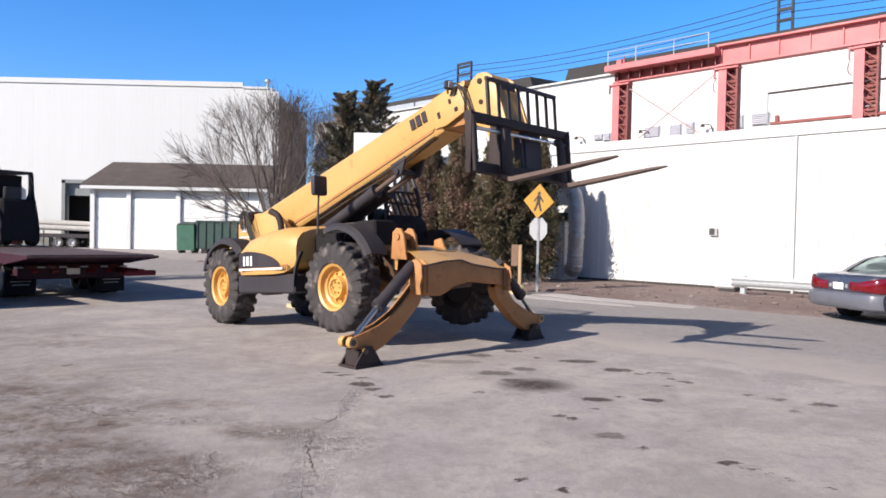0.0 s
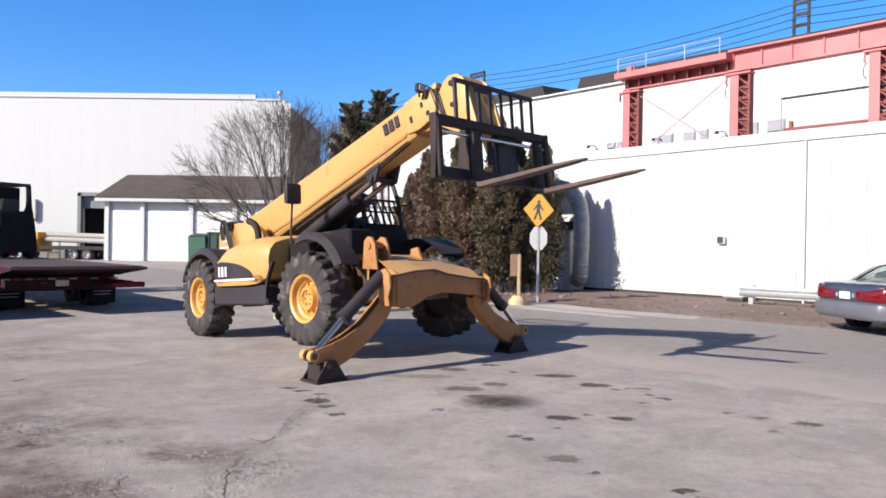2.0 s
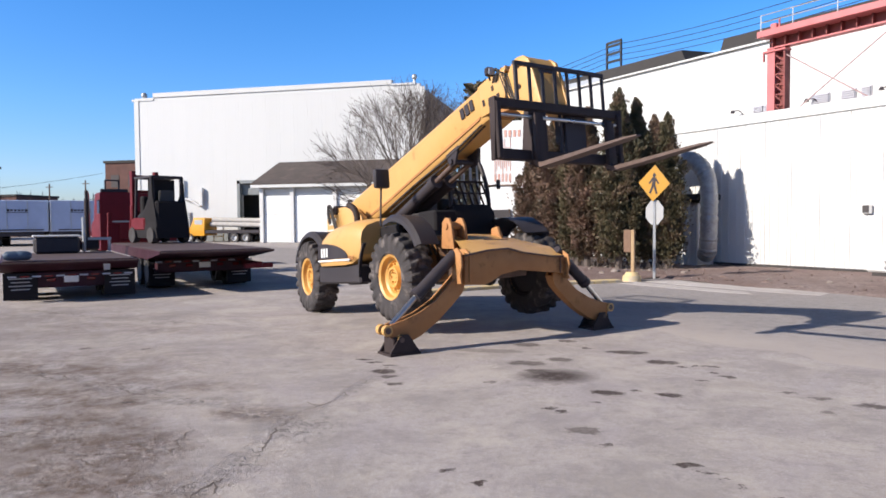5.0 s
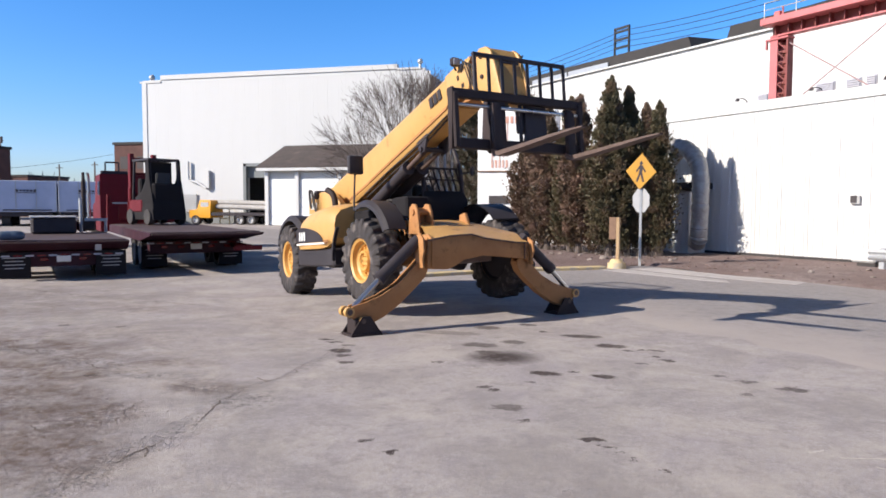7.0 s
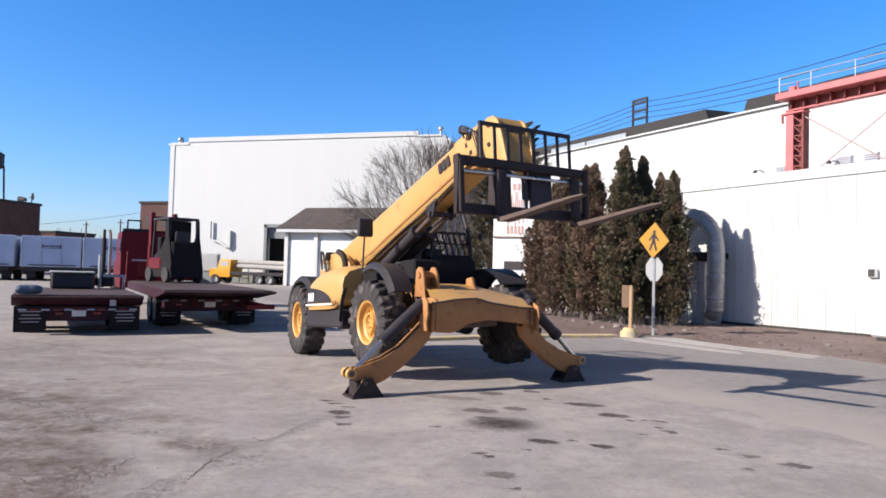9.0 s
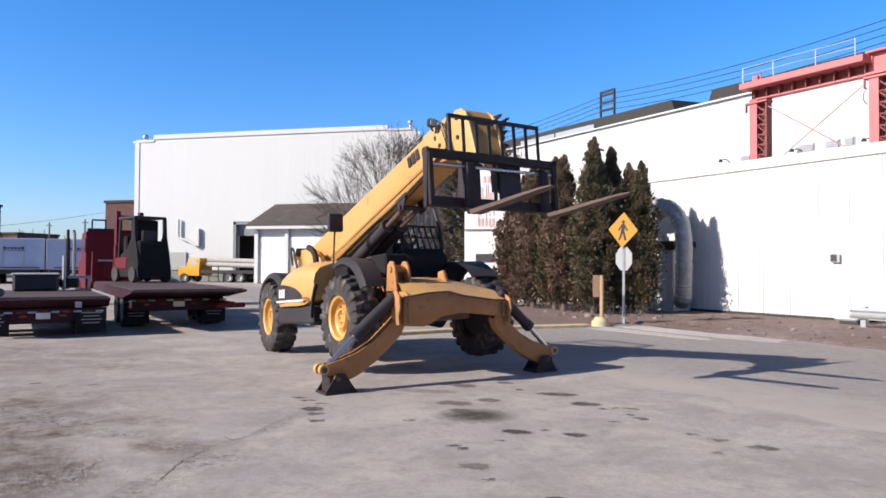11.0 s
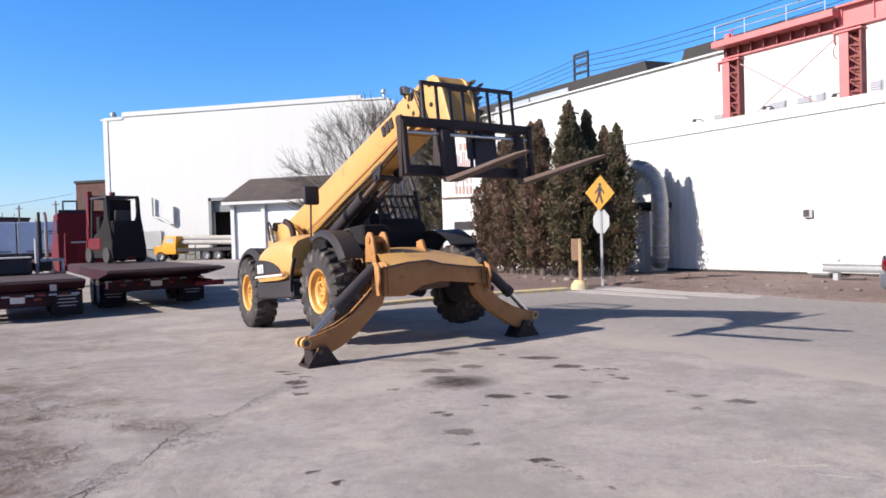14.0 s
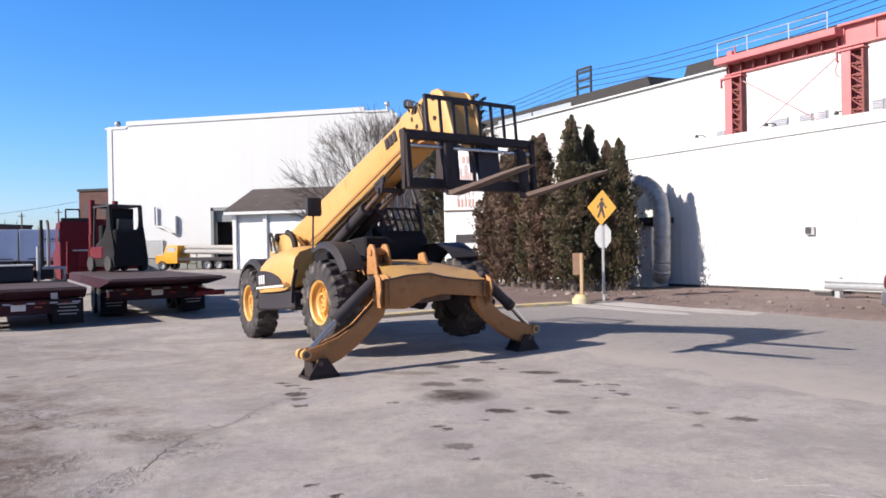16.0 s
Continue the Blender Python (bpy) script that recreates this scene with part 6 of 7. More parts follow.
for c, s, a in (((0.0, -0.024, 3.14), (0.1, 0.004, 0.1), 45), ((0.0, -0.024, 2.95), (0.12, 0.004, 0.26), 6), ((-0.07, -0.024, 2.72), (0.07, 0.004, 0.28), 22), ((0.07, -0.024, 2.72), (0.07, 0.004, 0.28), -20), ((0.1, -0.024, 2.97), (0.05, 0.004, 0.22), -40), ((-0.1, -0.024, 2.97), (0.05, 0.004, 0.22), 36)):
    box(bm, (0, 0, 0), s, 0, FACE @ Matrix.Translation((0, 0, 2.62)) @ Matrix.Scale(0.92, 4) @ Matrix.Translation((0, 0, -2.9)) @ Matrix.Translation(c) @ Matrix.Rotation(radians(a), 4, "Y"))
part("symbol", bm, BLACK, dm, "black crossing symbol in plain bars")
bm = B()
prism(bm, [(0.36 * math.cos(radians(22.5 + 45 * k)), 0.36 * math.sin(radians(22.5 + 45 * k))) for k in range(8)], -0.004, 0.004, "Y", 0, Matrix.Translation((0, 0.075, 1.82)) @ Matrix.Rotation(radians(-42), 4, "Z"))
part("octagon_plate", bm, SIGN_BACK, sg, "bare grey back of an octagonal plate")
bl = thing("marker_post", "pale wooden post in a yellow concrete foot", "post", pose(2.35, 19.3, 0.0, 0, 0, -20))
bm = B()
rod(bm, (0, 0, -0.02), (0, 0, 0.15), 0.25, 0.24, 24)
rod(bm, (0, 0, 0.15), (0, 0, 0.25), 0.2, 0.15, 24)
part("foot", bm, KERB_YELLOW, bl, "yellow painted concrete foot")
bm = B()
box(bm, (0.03, 0, 0.78), (0.09, 0.09, 1.2), 0.01)
part("shaft", bm, WOOD_PALE, bl)
bm = B()
box(bm, (-0.12, 0, 1.08), (0.2, 0.05, 0.6), 0.01)
part("board", bm, BROWN_BOARD, bl, "brown board")

# ---- parked car: x forward, y left ----
ch = 10.0
cc = thing("parked_car", "silver-blue saloon car seen from behind", "car", pose(10.7, 14.36, 0, 0, 0, ch))


def car_sec(x, zb, zt, w, wt):
    """From one sill over the body to the other."""
    half = [(w * 0.86, zb), (w * 0.98, zb + 0.1), (w, 0.58), (w * 0.995, zt - 0.2), (w * 0.975, zt - 0.08), (wt + (w - wt) * 0.55, zt - 0.02), (wt, zt), (wt * 0.5, zt + 0.012)]
    return [(x, -y, z) for y, z in half] + [(x, y, z) for y, z in reversed(half)]


def tail_curve(y, grow=0.0):
    """The rounded plan of the car's tail."""
    k = min(0.9999, abs(y) / 0.93)
    return -2.56 - grow + 0.4 * (1 - (1 - k ** 4) ** 0.25)


bm = B()
tail = [(x, zb, zt, 0.93 * max(0.001, 1 - ((-2.16 - x) / 0.4) ** 4) ** 0.25) for x, zb, zt in ((-2.556, 0.5, 0.9), (-2.535, 0.4, 0.94), (-2.49, 0.33, 0.965), (-2.4, 0.28, 0.98), (-2.25, 0.26, 0.99))]
loft(bm, [car_sec(x, zb, zt, w, w * 0.82) for x, zb, zt, w in tail] + [car_sec(x, zb, zt, w, wt) for x, zb, zt, w, wt in ((-2.0, 0.25, 1.0, 0.93, 0.8), (-1.5, 0.24, 1.02, 0.93, 0.82), (0, 0.24, 1.0, 0.93, 0.82), (1.0, 0.24, 0.97, 0.93, 0.8), (1.9, 0.26, 0.88, 0.9, 0.74), (2.4, 0.32, 0.76, 0.8, 0.6), (2.52, 0.4, 0.68, 0.66, 0.5))])
cb = part("body", bm, CAR_PAINT, cc, "silver-blue painted body")
# roof shell with its pillars
bm = B()
roof_line = bend([(-1.8, 0, 1.0), (-1.52, 0, 1.2), (-1.25, 0, 1.325), (-0.55, 0, 1.385), (0.25, 0, 1.345), (1.05, 0, 0.98)], 4)
loft(bm, [[(p.x, -0.6 * k, p.z + d) for k, d in ((1.0, -0.03), (0.85, 0), (0.4, 0.015))] + [(p.x, 0.6 * k, p.z + d) for k, d in ((0.4, 0.015), (0.85, 0), (1.0, -0.03))] for p in roof_line if -1.2 < p.x < 0.3], False)
for s in (-1, 1):
    rear = [p for p in roof_line if p.x < -0.95]
    loft(bm, [[(p.x - 0.02, s * (0.83 - (p.z - 1.0) * 0.56 - 0.16), p.z + 0.012), (p.x, s * (0.83 - (p.z - 1.0) * 0.56), p.z), (p.x + 0.22 + (1.4 - p.z) * 0.3, s * (0.86 - (p.z - 1.0) * 0.56), p.z - 0.01)] for p in rear], False)
    front = [p for p in roof_line if p.x > 0.15]
    loft(bm, [[(p.x + 0.03, s * (0.8 - (p.z - 1.0) * 0.5), p.z), (p.x - 0.06, s * (0.82 - (p.z - 1.0) * 0.5), p.z)] for p in front], False)
    loft(bm, [[(x, s * 0.64, 1.3), (x, s * 0.58, 1.365)] for x in (-1.0, -0.4, 0.3)], False)
part("roof", bm, CAR_PAINT, cb)
bm = B()
loft(bm, [[(p.x + 0.02, -(0.68 - (p.z - 1.0) * 0.52), p.z - 0.01), (p.x + 0.02, 0.68 - (p.z - 1.0) * 0.52, p.z - 0.01)] for p in roof_line if p.x < -1.1], False)
part("rear_window", bm, CAR_GLASS, cb, "clear rear window")
bm = B()
loft(bm, [[(p.x - 0.02, -(0.78 - (p.z - 1.0) * 0.5), p.z - 0.01), (p.x - 0.02, 0.78 - (p.z - 1.0) * 0.5, p.z - 0.01)] for p in roof_line if p.x > 0.2], False)
part("windscreen", bm, CAR_GLASS, cb)
bm = B()
for y in (-0.38, 0.38):
    box(bm, (-0.05, y, 1.0), (0.16, 0.5, 0.5), 0.05)
    box(bm, (-0.05, y, 1.28), (0.1, 0.24, 0.14), 0.04)
box(bm, (-1.2, 0, 0.98), (0.3, 1.3, 0.24), 0.05)
part("seats", bm, SEAT, cb, "dark seats behind the glass")
for s in (-1, 1):
    bm = B()
    bm.faces.new([bm.verts.new(p) for p in ((-1.42, s * 0.83, 1.02), (0.9, s * 0.81, 1.0), (0.2, s * 0.65, 1.3), (-1.0, s * 0.65, 1.3))])
    part("side_window", bm, CAR_GLASS, cb)
bm = B()
ys = [-0.925 + 1.85 * k / 24 for k in range(25)]
loft(bm, [[(tail_curve(y, g), y * (1 + 0.03 * (g > 0.03)), z) for y in ys] for g, z in ((0.0, 0.3), (0.05, 0.34), (0.075, 0.42), (0.08, 0.54), (0.06, 0.6), (0.0, 0.63))], False)
part("bumper", bm, CAR_LOW, cc, "grey rear bumper")
for s in (-1, 1):
    bm = B()
    rows = []
    for f, b in ((0.0, 0.0), (0.12, 0.022), (0.5, 0.032), (0.88, 0.022), (1.0, 0.0)):
        row = []
        for k in range(15):
            y = 0.28 + 0.649 * (1 - (1 - k / 14) ** 1.6)
            bulge = max(0, (y - 0.5) / 0.43)
            z0, z1 = 0.665 - 0.02 * bulge, 0.84 + 0.1 * bulge
            row.append((tail_curve(y, 0.006 + b * min(1, k / 2)), s * (y + 0.012 + b * 0.4 * bulge), z0 + (z1 - z0) * f))
        row.append((-2.22, s * 0.945, 0.68 + 0.2 * f))
        rows.append(row)
    loft(bm, rows, False)
    part("tail_light", bm, LENS_RED, cc, "bulging red wrap-round tail light")
    bm = B()
    box(bm, (-2.566, s * 0.215, 0.75), (0.02, 0.06, 0.08), 0.006)
    part("reversing_light", bm, GALV, cc, "clear reversing light")
bm = B()
box(bm, (-2.57, 0, 0.745), (0.02, 0.28, 0.14), 0.01)
part("number_plate", bm, WHITE, cc, "plain white number plate")
for x in (-1.55, 1.55):
    for s in (-1, 1):
        bm = B()
        lathe(bm, [(0.2, -0.1), (0.3, -0.1), (0.33, -0.06), (0.33, 0.06), (0.3, 0.1), (0.2, 0.1)], (x, s * 0.82, 0.33), 28)
        w = part("wheel", bm, DARK_RUBBER, cc, "black tyre")
        bm = B()
        lathe(bm, [(0.0, s * 0.08), (0.08, s * 0.09), (0.19, s * 0.06), (0.205, s * 0.1)], (x, s * 0.82, 0.33), 24)
        part("rim", bm, GALV, w)


# ---- trucks: x forward, y left, origin at the middle of the rear edge ----
def small_wheels(parent, xs, ys, r=0.48):
    for x in xs:
        for y in ys:
            s = 1 if y > 0 else -1
            bm = B()
            lathe(bm, [(0.27, -0.26), (0.42, -0.27), (r - 0.02, -0.2), (r, 0), (r - 0.02, 0.2), (0.42, 0.27), (0.27, 0.26)], (x, y, r), 28)
            w = part("wheel", bm, DARK_RUBBER, parent, "black truck tyre")
            bm = B()
            lathe(bm, [(0.0, s * 0.1), (0.1, s * 0.12), (0.2, s * 0.05), (0.27, s * 0.24), (0.29, s * 0.27)], (x, y, r), 24)
            part("rim", bm, WHITE_WALL, w, "pale painted rim")


def flatbed(name, label, m, z, length, width, tail, cab):
    t = thing(name, label, "truck", m)
    bm = B()
    w2 = width / 2
    loft(bm, [[(x, -w2, z - d), (x, -w2, z), (x, w2, z), (x, w2, z - d), (x, -w2, z - d)] for x, d in ((0, 0.05), (tail, 0.2), (tail + 0.3, 0.24), (length, 0.24))], False)
    bm.faces.new([bm.verts.new(p) for p in ((0, -w2, z - 0.05), (0, -w2, z), (0, w2, z), (0, w2, z - 0.05))])
    deck = part("deck", bm, TRUCK_DARK, t, "long flat maroon deck")
    bm = B()
    box(bm, (length / 2 + 0.06, 0, z + 0.011), (length - 0.16, width - 0.1, 0.02), 0.005)
    part("deck_plate", bm, DECK, deck, "worn brown-grey deck plate")
    bm = B()
    box(bm, (0.01, 0, z - 0.02), (0.05, width * 0.98, 0.03), 0.008)
    part("edge_strip", bm, RUST, deck, "worn steel edge")
    bm = B()
    for y in (-0.42, 0.42):
        box(bm, (tail + 0.2 + (length - tail) / 2, y, z - 0.42), (length - tail, 0.12, 0.3))
    box(bm, (tail + 0.25, 0, z - 0.4), (0.3, width * 0.86, 0.34), 0.02)
    part("frame", bm, TRUCK_DARK, t, "dark chassis rails")
    for y in (-0.36, 0.36):
        for k, (c, mm_) in enumerate(((0.02, LENS_RED), (0.42, LENS_RED))):
            bm = B()
            box(bm, (tail + 0.08, y * 1.0 + (c if y > 0 else -c), z - 0.4), (0.05, 0.16, 0.07), 0.01)
            part("tail_light", bm, mm_, t, "red tail light")
    bm = B()
    box(bm, (tail + 0.08, 0, z - 0.4), (0.03, 0.28, 0.14), 0.01)
    part("number_plate", bm, WHITE, t, "plain white number plate")
    for s in (-1, 1):
        bm = B()
        fx = tail + 0.45 if cab else tail - 0.02
        box(bm, (fx, s * (w2 - 0.36), 0.36), (0.02, 0.62, 0.56), 0.005)
        fl = part("mud_flap", bm, CABIN, t, "black mud flap")
        bm = B()
        for k in range(4):
            box(bm, (fx - 0.015, s * (w2 - 0.36), 0.52 - 0.075 * k), (0.006, 0.42 - 0.08 * (k % 2), 0.022))
        part("flap_lettering", bm, SIGN_BACK, fl, "unreadable pale lettering in bars")
    small_wheels(t, (tail + 1.0, tail + 2.15), (-(w2 - 0.35), w2 - 0.35), 0.42)
    n = 11
    for k in range(n):
        bm = B()
        box(bm, (tail + 0.05 if cab else 0.02, -width * 0.46 + width * 0.92 * (k + 0.5) / n, z - 0.3), (0.02, width * 0.92 / n - 0.06, 0.034))
        part("tape_segment", bm, LENS_RED if k % 2 else FADED, t, "red reflecting tape" if k % 2 else "white reflecting tape")
    return t


truck_b = flatbed("tow_truck", "red tow truck with a long flat steel deck", pose(-7.2, 14.85, 0, 0, 0, 135), 1.0, 9.0, 2.65, 1.4, True)
bm = B()
loft(bm, [[(x, -0.3, 0.7), (x, -0.3, 1.5), (x, -0.3, zt - 0.03), (x, -0.27, zt), (x, 1.37, zt), (x, 1.4, zt - 0.03), (x, 1.4, 1.5), (x, 1.4, 0.7)] for x, zt in ((11.2, 2.82), (12.2, 2.82), (12.9, 2.82), (13.3, 2.1), (13.4, 1.85), (14.4, 1.7), (14.5, 1.5))])
cab_b = part("cab", bm, TRUCK_RED, truck_b, "dark red truck cab")
bm = B()
box(bm, (11.6, 1.41, 2.3), (0.7, 0.03, 0.5), 0.01)
part("side_window", bm, GLASS_DARK, cab_b)
bm = B()
box(bm, (11.19, 0.55, 1.75), (0.03, 0.9, 0.06))
part("cab_lettering", bm, SIGN_BACK, cab_b, "unreadable lettering in a bar")
bm = B()
for y in (0.75, 1.2):
    rod(bm, (11.3, y, 2.8), (11.3, y, 3.25), 0.03, n=6)
rod(bm, (11.3, 0.75, 3.25), (11.3, 1.2, 3.25), 0.03, n=6)
box(bm, (11.4, 0.9, 2.88), (0.3, 0.9, 0.12), 0.02)
part("light_bar", bm, BLACK, cab_b, "black light bar frame")
bm = B()
box(bm, (9.6, 1.15, 1.3), (0.15, 0.4, 0.7), 0.02)
box(bm, (9.6, 1.28, 1.5), (0.12, 0.12, 1.1), 0.02)
box(bm, (9.6, 0.2, 1.1), (0.12, 2.2, 0.12), 0.02)
part("headboard", bm, TRUCK_RED, truck_b, "red headboard behind the cab")
for y in (1.75,):
    bm = B()
    rod(bm, (11.6, y, 0.9), (11.6, y, 2.2), 0.06, n=12)
    pipe(bm, bend([(11.6, y, 2.2), (11.6, y, 2.7), (11.55, y + 0.03, 2.85)], 4), 0.05, 10)
    part("exhaust", bm, CHROME, cab_b, "chrome exhaust stack")
small_wheels(truck_b, (13.6,), (-0.2, 1.3), 0.5)
bm = B()
box(bm, (0.9, -1.0, 0.62), (1.5, 0.16, 0.14), 0.02)
box(bm, (0.25, -1.0, 0.6), (0.14, 0.7, 0.12), 0.02)
part("wheel_lift", bm, TRUCK_RED, truck_b, "folded red wheel lift")

truck_a = flatbed("flatbed_trailer", "dark low flatbed trailer with lettered mud flaps", pose(-9.32, 12.62, 0, 0, 0, 135), 0.87, 4.9, 2.6, 0.25, False)
bm = B()
box(bm, (-0.03, -0.66, 0.72), (0.02, 0.13, 0.13), 0.006)
part("reflector_plate", bm, SIGN_BACK, truck_a, "white reflector plate")
bm = B()
roll = [(-0.25 + 0.05 * k, 0.02 * noise.noise((k * 0.5, 1, 2)), 0.13 + 0.01 * noise.noise((k * 0.7, 4, 2))) for k in range(11)]
pipe(bm, roll, [0.05, 0.09] + [0.1 + 0.006 * noise.noise((k * 0.8, 0, 9)) for k in range(7)] + [0.09, 0.05], 14)
solid("tarpaulin_roll", bm, TARP, "rolled blue tarpaulin lying on the trailer deck", "tarpaulin", pose(-10.16, 12.07, 0.87, 0, 0, 45))
bm = B()
box(bm, (0, 0, 0.22), (0.9, 1.05, 0.44), 0.06)
tb = solid("tool_chest", bm, PLASTIC, "dark chest standing on the trailer deck", "chest", pose(-12.4, 15.6, 0.89, 0, 0, 135))
bm = B()
box(bm, (0, 0, 0.455), (0.96, 1.1, 0.045), 0.02)
part("lid", bm, WHITE_WALL, tb, "pale lid")
bm = B()
rod(bm, (5.4, -0.75, 0.9), (5.4, -0.75, 2.35), 0.06, n=12)
rod(bm, (5.4, -0.75, 2.3), (5.4, -0.75, 2.6), 0.04, n=10)
box(bm, (5.5, -0.8, 1.1), (0.4, 0.5, 0.36), 0.05)
part("front_gear", bm, CARRIAGE, truck_a, "dark winch post at the trailer front")
bm = B()
rod(bm, (5.3, -0.66, 0.88), (5.3, -0.66, 1.85), 0.05, n=10)
box(bm, (5.3, -1.05, 1.24), (0.08, 0.6, 0.08), 0.01)
rod(bm, (5.3, -1.3, 0.88), (5.3, -1.3, 1.24), 0.04, n=8)
part("winch_frame", bm, GALV, truck_a, "pale steel winch frame")
bm = B()
box(bm, (5.25, -0.42, 1.05), (0.3, 0.24, 0.36), 0.05, seg=2)
part("winch_drum", bm, TRUCK_RED, truck_a, "red winch housing")

# forklift on the tow truck's deck
fk = thing("forklift", "red and black forklift standing on the truck deck", "forklift", pose(-12.5, 20.1, 1.02, 0, 0, 150))
bm = B()
loft(bm, [[(x, -0.52, 0.18), (x, -0.55, 0.5), (x, -0.5, zt), (x, 0.5, zt), (x, 0.55, 0.5), (x, 0.52, 0.18)] for x, zt in ((-0.95, 0.7), (-0.8, 1.0), (-0.4, 1.02), (-0.3, 0.75), (0.7, 0.7), (0.85, 0.5))])
fb = part("body", bm, CABIN, fk, "black counterweight body")
bm = B()
box(bm, (0.3, 0.4, 0.62), (0.9, 0.34, 0.4), 0.04)
box(bm, (0.85, 0.48, 1.0), (0.16, 0.16, 0.5), 0.03)
part("side_cover", bm, TRUCK_RED, fb, "red side cover")
for x, y in ((-0.7, -0.46), (-0.7, 0.46), (0.72, -0.46), (0.72, 0.46)):
    bm = B()
    rod(bm, (x, y, 0.7), (x * 0.8, y, 2.1), 0.045, n=8)
    part("post", bm, BLACK, fk)
bm = B()
for y in (-0.48, 0.48):
    box(bm, (0.0, y, 2.12), (1.25, 0.07, 0.07))
for x in (-0.6, 0.6):
    box(bm, (x, 0, 2.12), (0.07, 1.0, 0.068))
guard = part("overhead_guard", bm, BLACK, fk, "black overhead guard")
for k in range(6):
    bm = B()
    box(bm, (-0.4 + 0.16 * k, 0, 2.12), (0.05, 0.9, 0.05))
    part("guard_bar", bm, BLACK, guard)
bm = B()
for y in (-0.32, 0.32):
    box(bm, (1.05, y * 1.2, 1.2), (0.18, 0.14, 2.36), 0.01)
for z in (0.3, 1.0, 1.7, 2.2):
    box(bm, (1.05, 0, z), (0.1, 0.7, 0.1))
box(bm, (1.15, 0, 0.5), (0.06, 0.95, 0.5))
part("mast", bm, TRUCK_RED, fk, "red lifting mast")
bm = B()
for y in (-0.5, 0.5):
    prism(bm, [(-0.98, 0.5), (-0.86, 1.0), (-0.7, 1.5), (-0.64, 2.1), (-0.5, 2.1), (-0.45, 1.5), (-0.1, 1.1), (0.4, 0.9), (0.4, 0.5)], y - 0.03, y + 0.03, "Y", 0.01)
box(bm, (0.4, 0, 1.15), (0.25, 0.8, 0.75), 0.04)
box(bm, (-0.66, 0, 0.85), (0.5, 0.98, 1.0), 0.06)
box(bm, (-0.2, 0, 1.7), (0.08, 0.86, 0.7), 0.02)
part("rear_shell", bm, CABIN, fk, "black rear enclosure")
bm = B()
box(bm, (-0.3, 0, 1.2), (0.5, 0.5, 0.12), 0.04)
box(bm, (-0.52, 0, 1.45), (0.12, 0.48, 0.5), 0.04)
part("seat", bm, SEAT, fk)
for x in (-0.62, 0.72):
    for y in (-0.5, 0.5):
        bm = B()
        lathe(bm, [(0.12, -0.1), (0.24, -0.1), (0.27, 0), (0.24, 0.1), (0.12, 0.1), (0.0, 0.08 if y > 0 else -0.08)], (x, y, 0.27), 20)
        part("wheel", bm, DARK_RUBBER, fk, "black tyre")

# yellow yard truck by the loading door
yt = thing("yard_truck", "small yellow cab truck with a pipe-laden flatbed", "truck", pose(-34.4, 57.3, 0, 0, 0, 180))
bm = B()
loft(bm, [[(x, -1.05, 0.6), (x, -1.08, 1.3), (x, -0.95, zt), (x, 0.95, zt), (x, 1.08, 1.3), (x, 1.05, 0.6)] for x, zt in ((-0.9, 2.2), (0.2, 2.25), (0.5, 1.4), (1.2, 1.25), (1.25, 0.9))])
yc = part("cab", bm, CAB_ORANGE, yt, "bright yellow cab")
# pale steel colour stands in for reflections in the glass
bm = B()
for s in (-1, 1):
    box(bm, (-0.3, s * 1.02, 1.72), (0.8, 0.03, 0.6), 0.02)
box(bm, (0.38, 0, 1.8), (0.03, 1.5, 0.6), 0.02, Matrix.Translation((0.38, 0, 1.8)) @ Matrix.Rotation(radians(-18), 4, "Y") @ Matrix.Translation((-0.38, 0, -1.8)))
part("window", bm, GALV, yc, "window painted pale for its reflection")
bm = B()
box(bm, (-3.6, 0, 0.95), (5.4, 2.0, 0.3), 0.02)
part("bed", bm, BLACK, yt, "dark flatbed")
bm = B()
for k, (y, z) in enumerate(((-0.6, 1.35), (-0.1, 1.35), (0.4, 1.35), (0.1, 1.75))):
    rod(bm, (-6.8, y, z + 0.15), (-1.2, y, z + 0.3), 0.22, n=12)
part("pipe_load", bm, CONCRETE, yt, "pale grey pipes on the bed")
small_wheels(yt, (0.6, -3.9, -5.0), (-0.85, 0.85), 0.42)

# green skip beside the garage
sk = thing("skip", "ribbed dark green waste skip", "skip", pose(-15.0, 49.5, 0))
bm = B()
for y in (-0.95, 0.95):
    box(bm, (0, y, 1.3), (3.4, 0.08, 1.9))
for x in (-1.7, 1.7):
    box(bm, (x, 0, 1.3), (0.08, 1.9, 1.9))
box(bm, (0, 0, 0.35), (3.4, 1.9, 0.08))
part("tub", bm, GREEN, sk)
bm = B()
for k in range(7):
    box(bm, (-1.65 + 0.55 * k, -1.02, 1.3), (0.1, 0.08, 1.9))
box(bm, (0, -1.03, 2.25), (3.5, 0.1, 0.1))
part("rib", bm, GREEN, sk)
bm = B()
for x in (-1.2, 1.2):
    box(bm, (x, 0, 0.16), (0.4, 1.8, 0.31))
part("runner", bm, BLACK, sk)
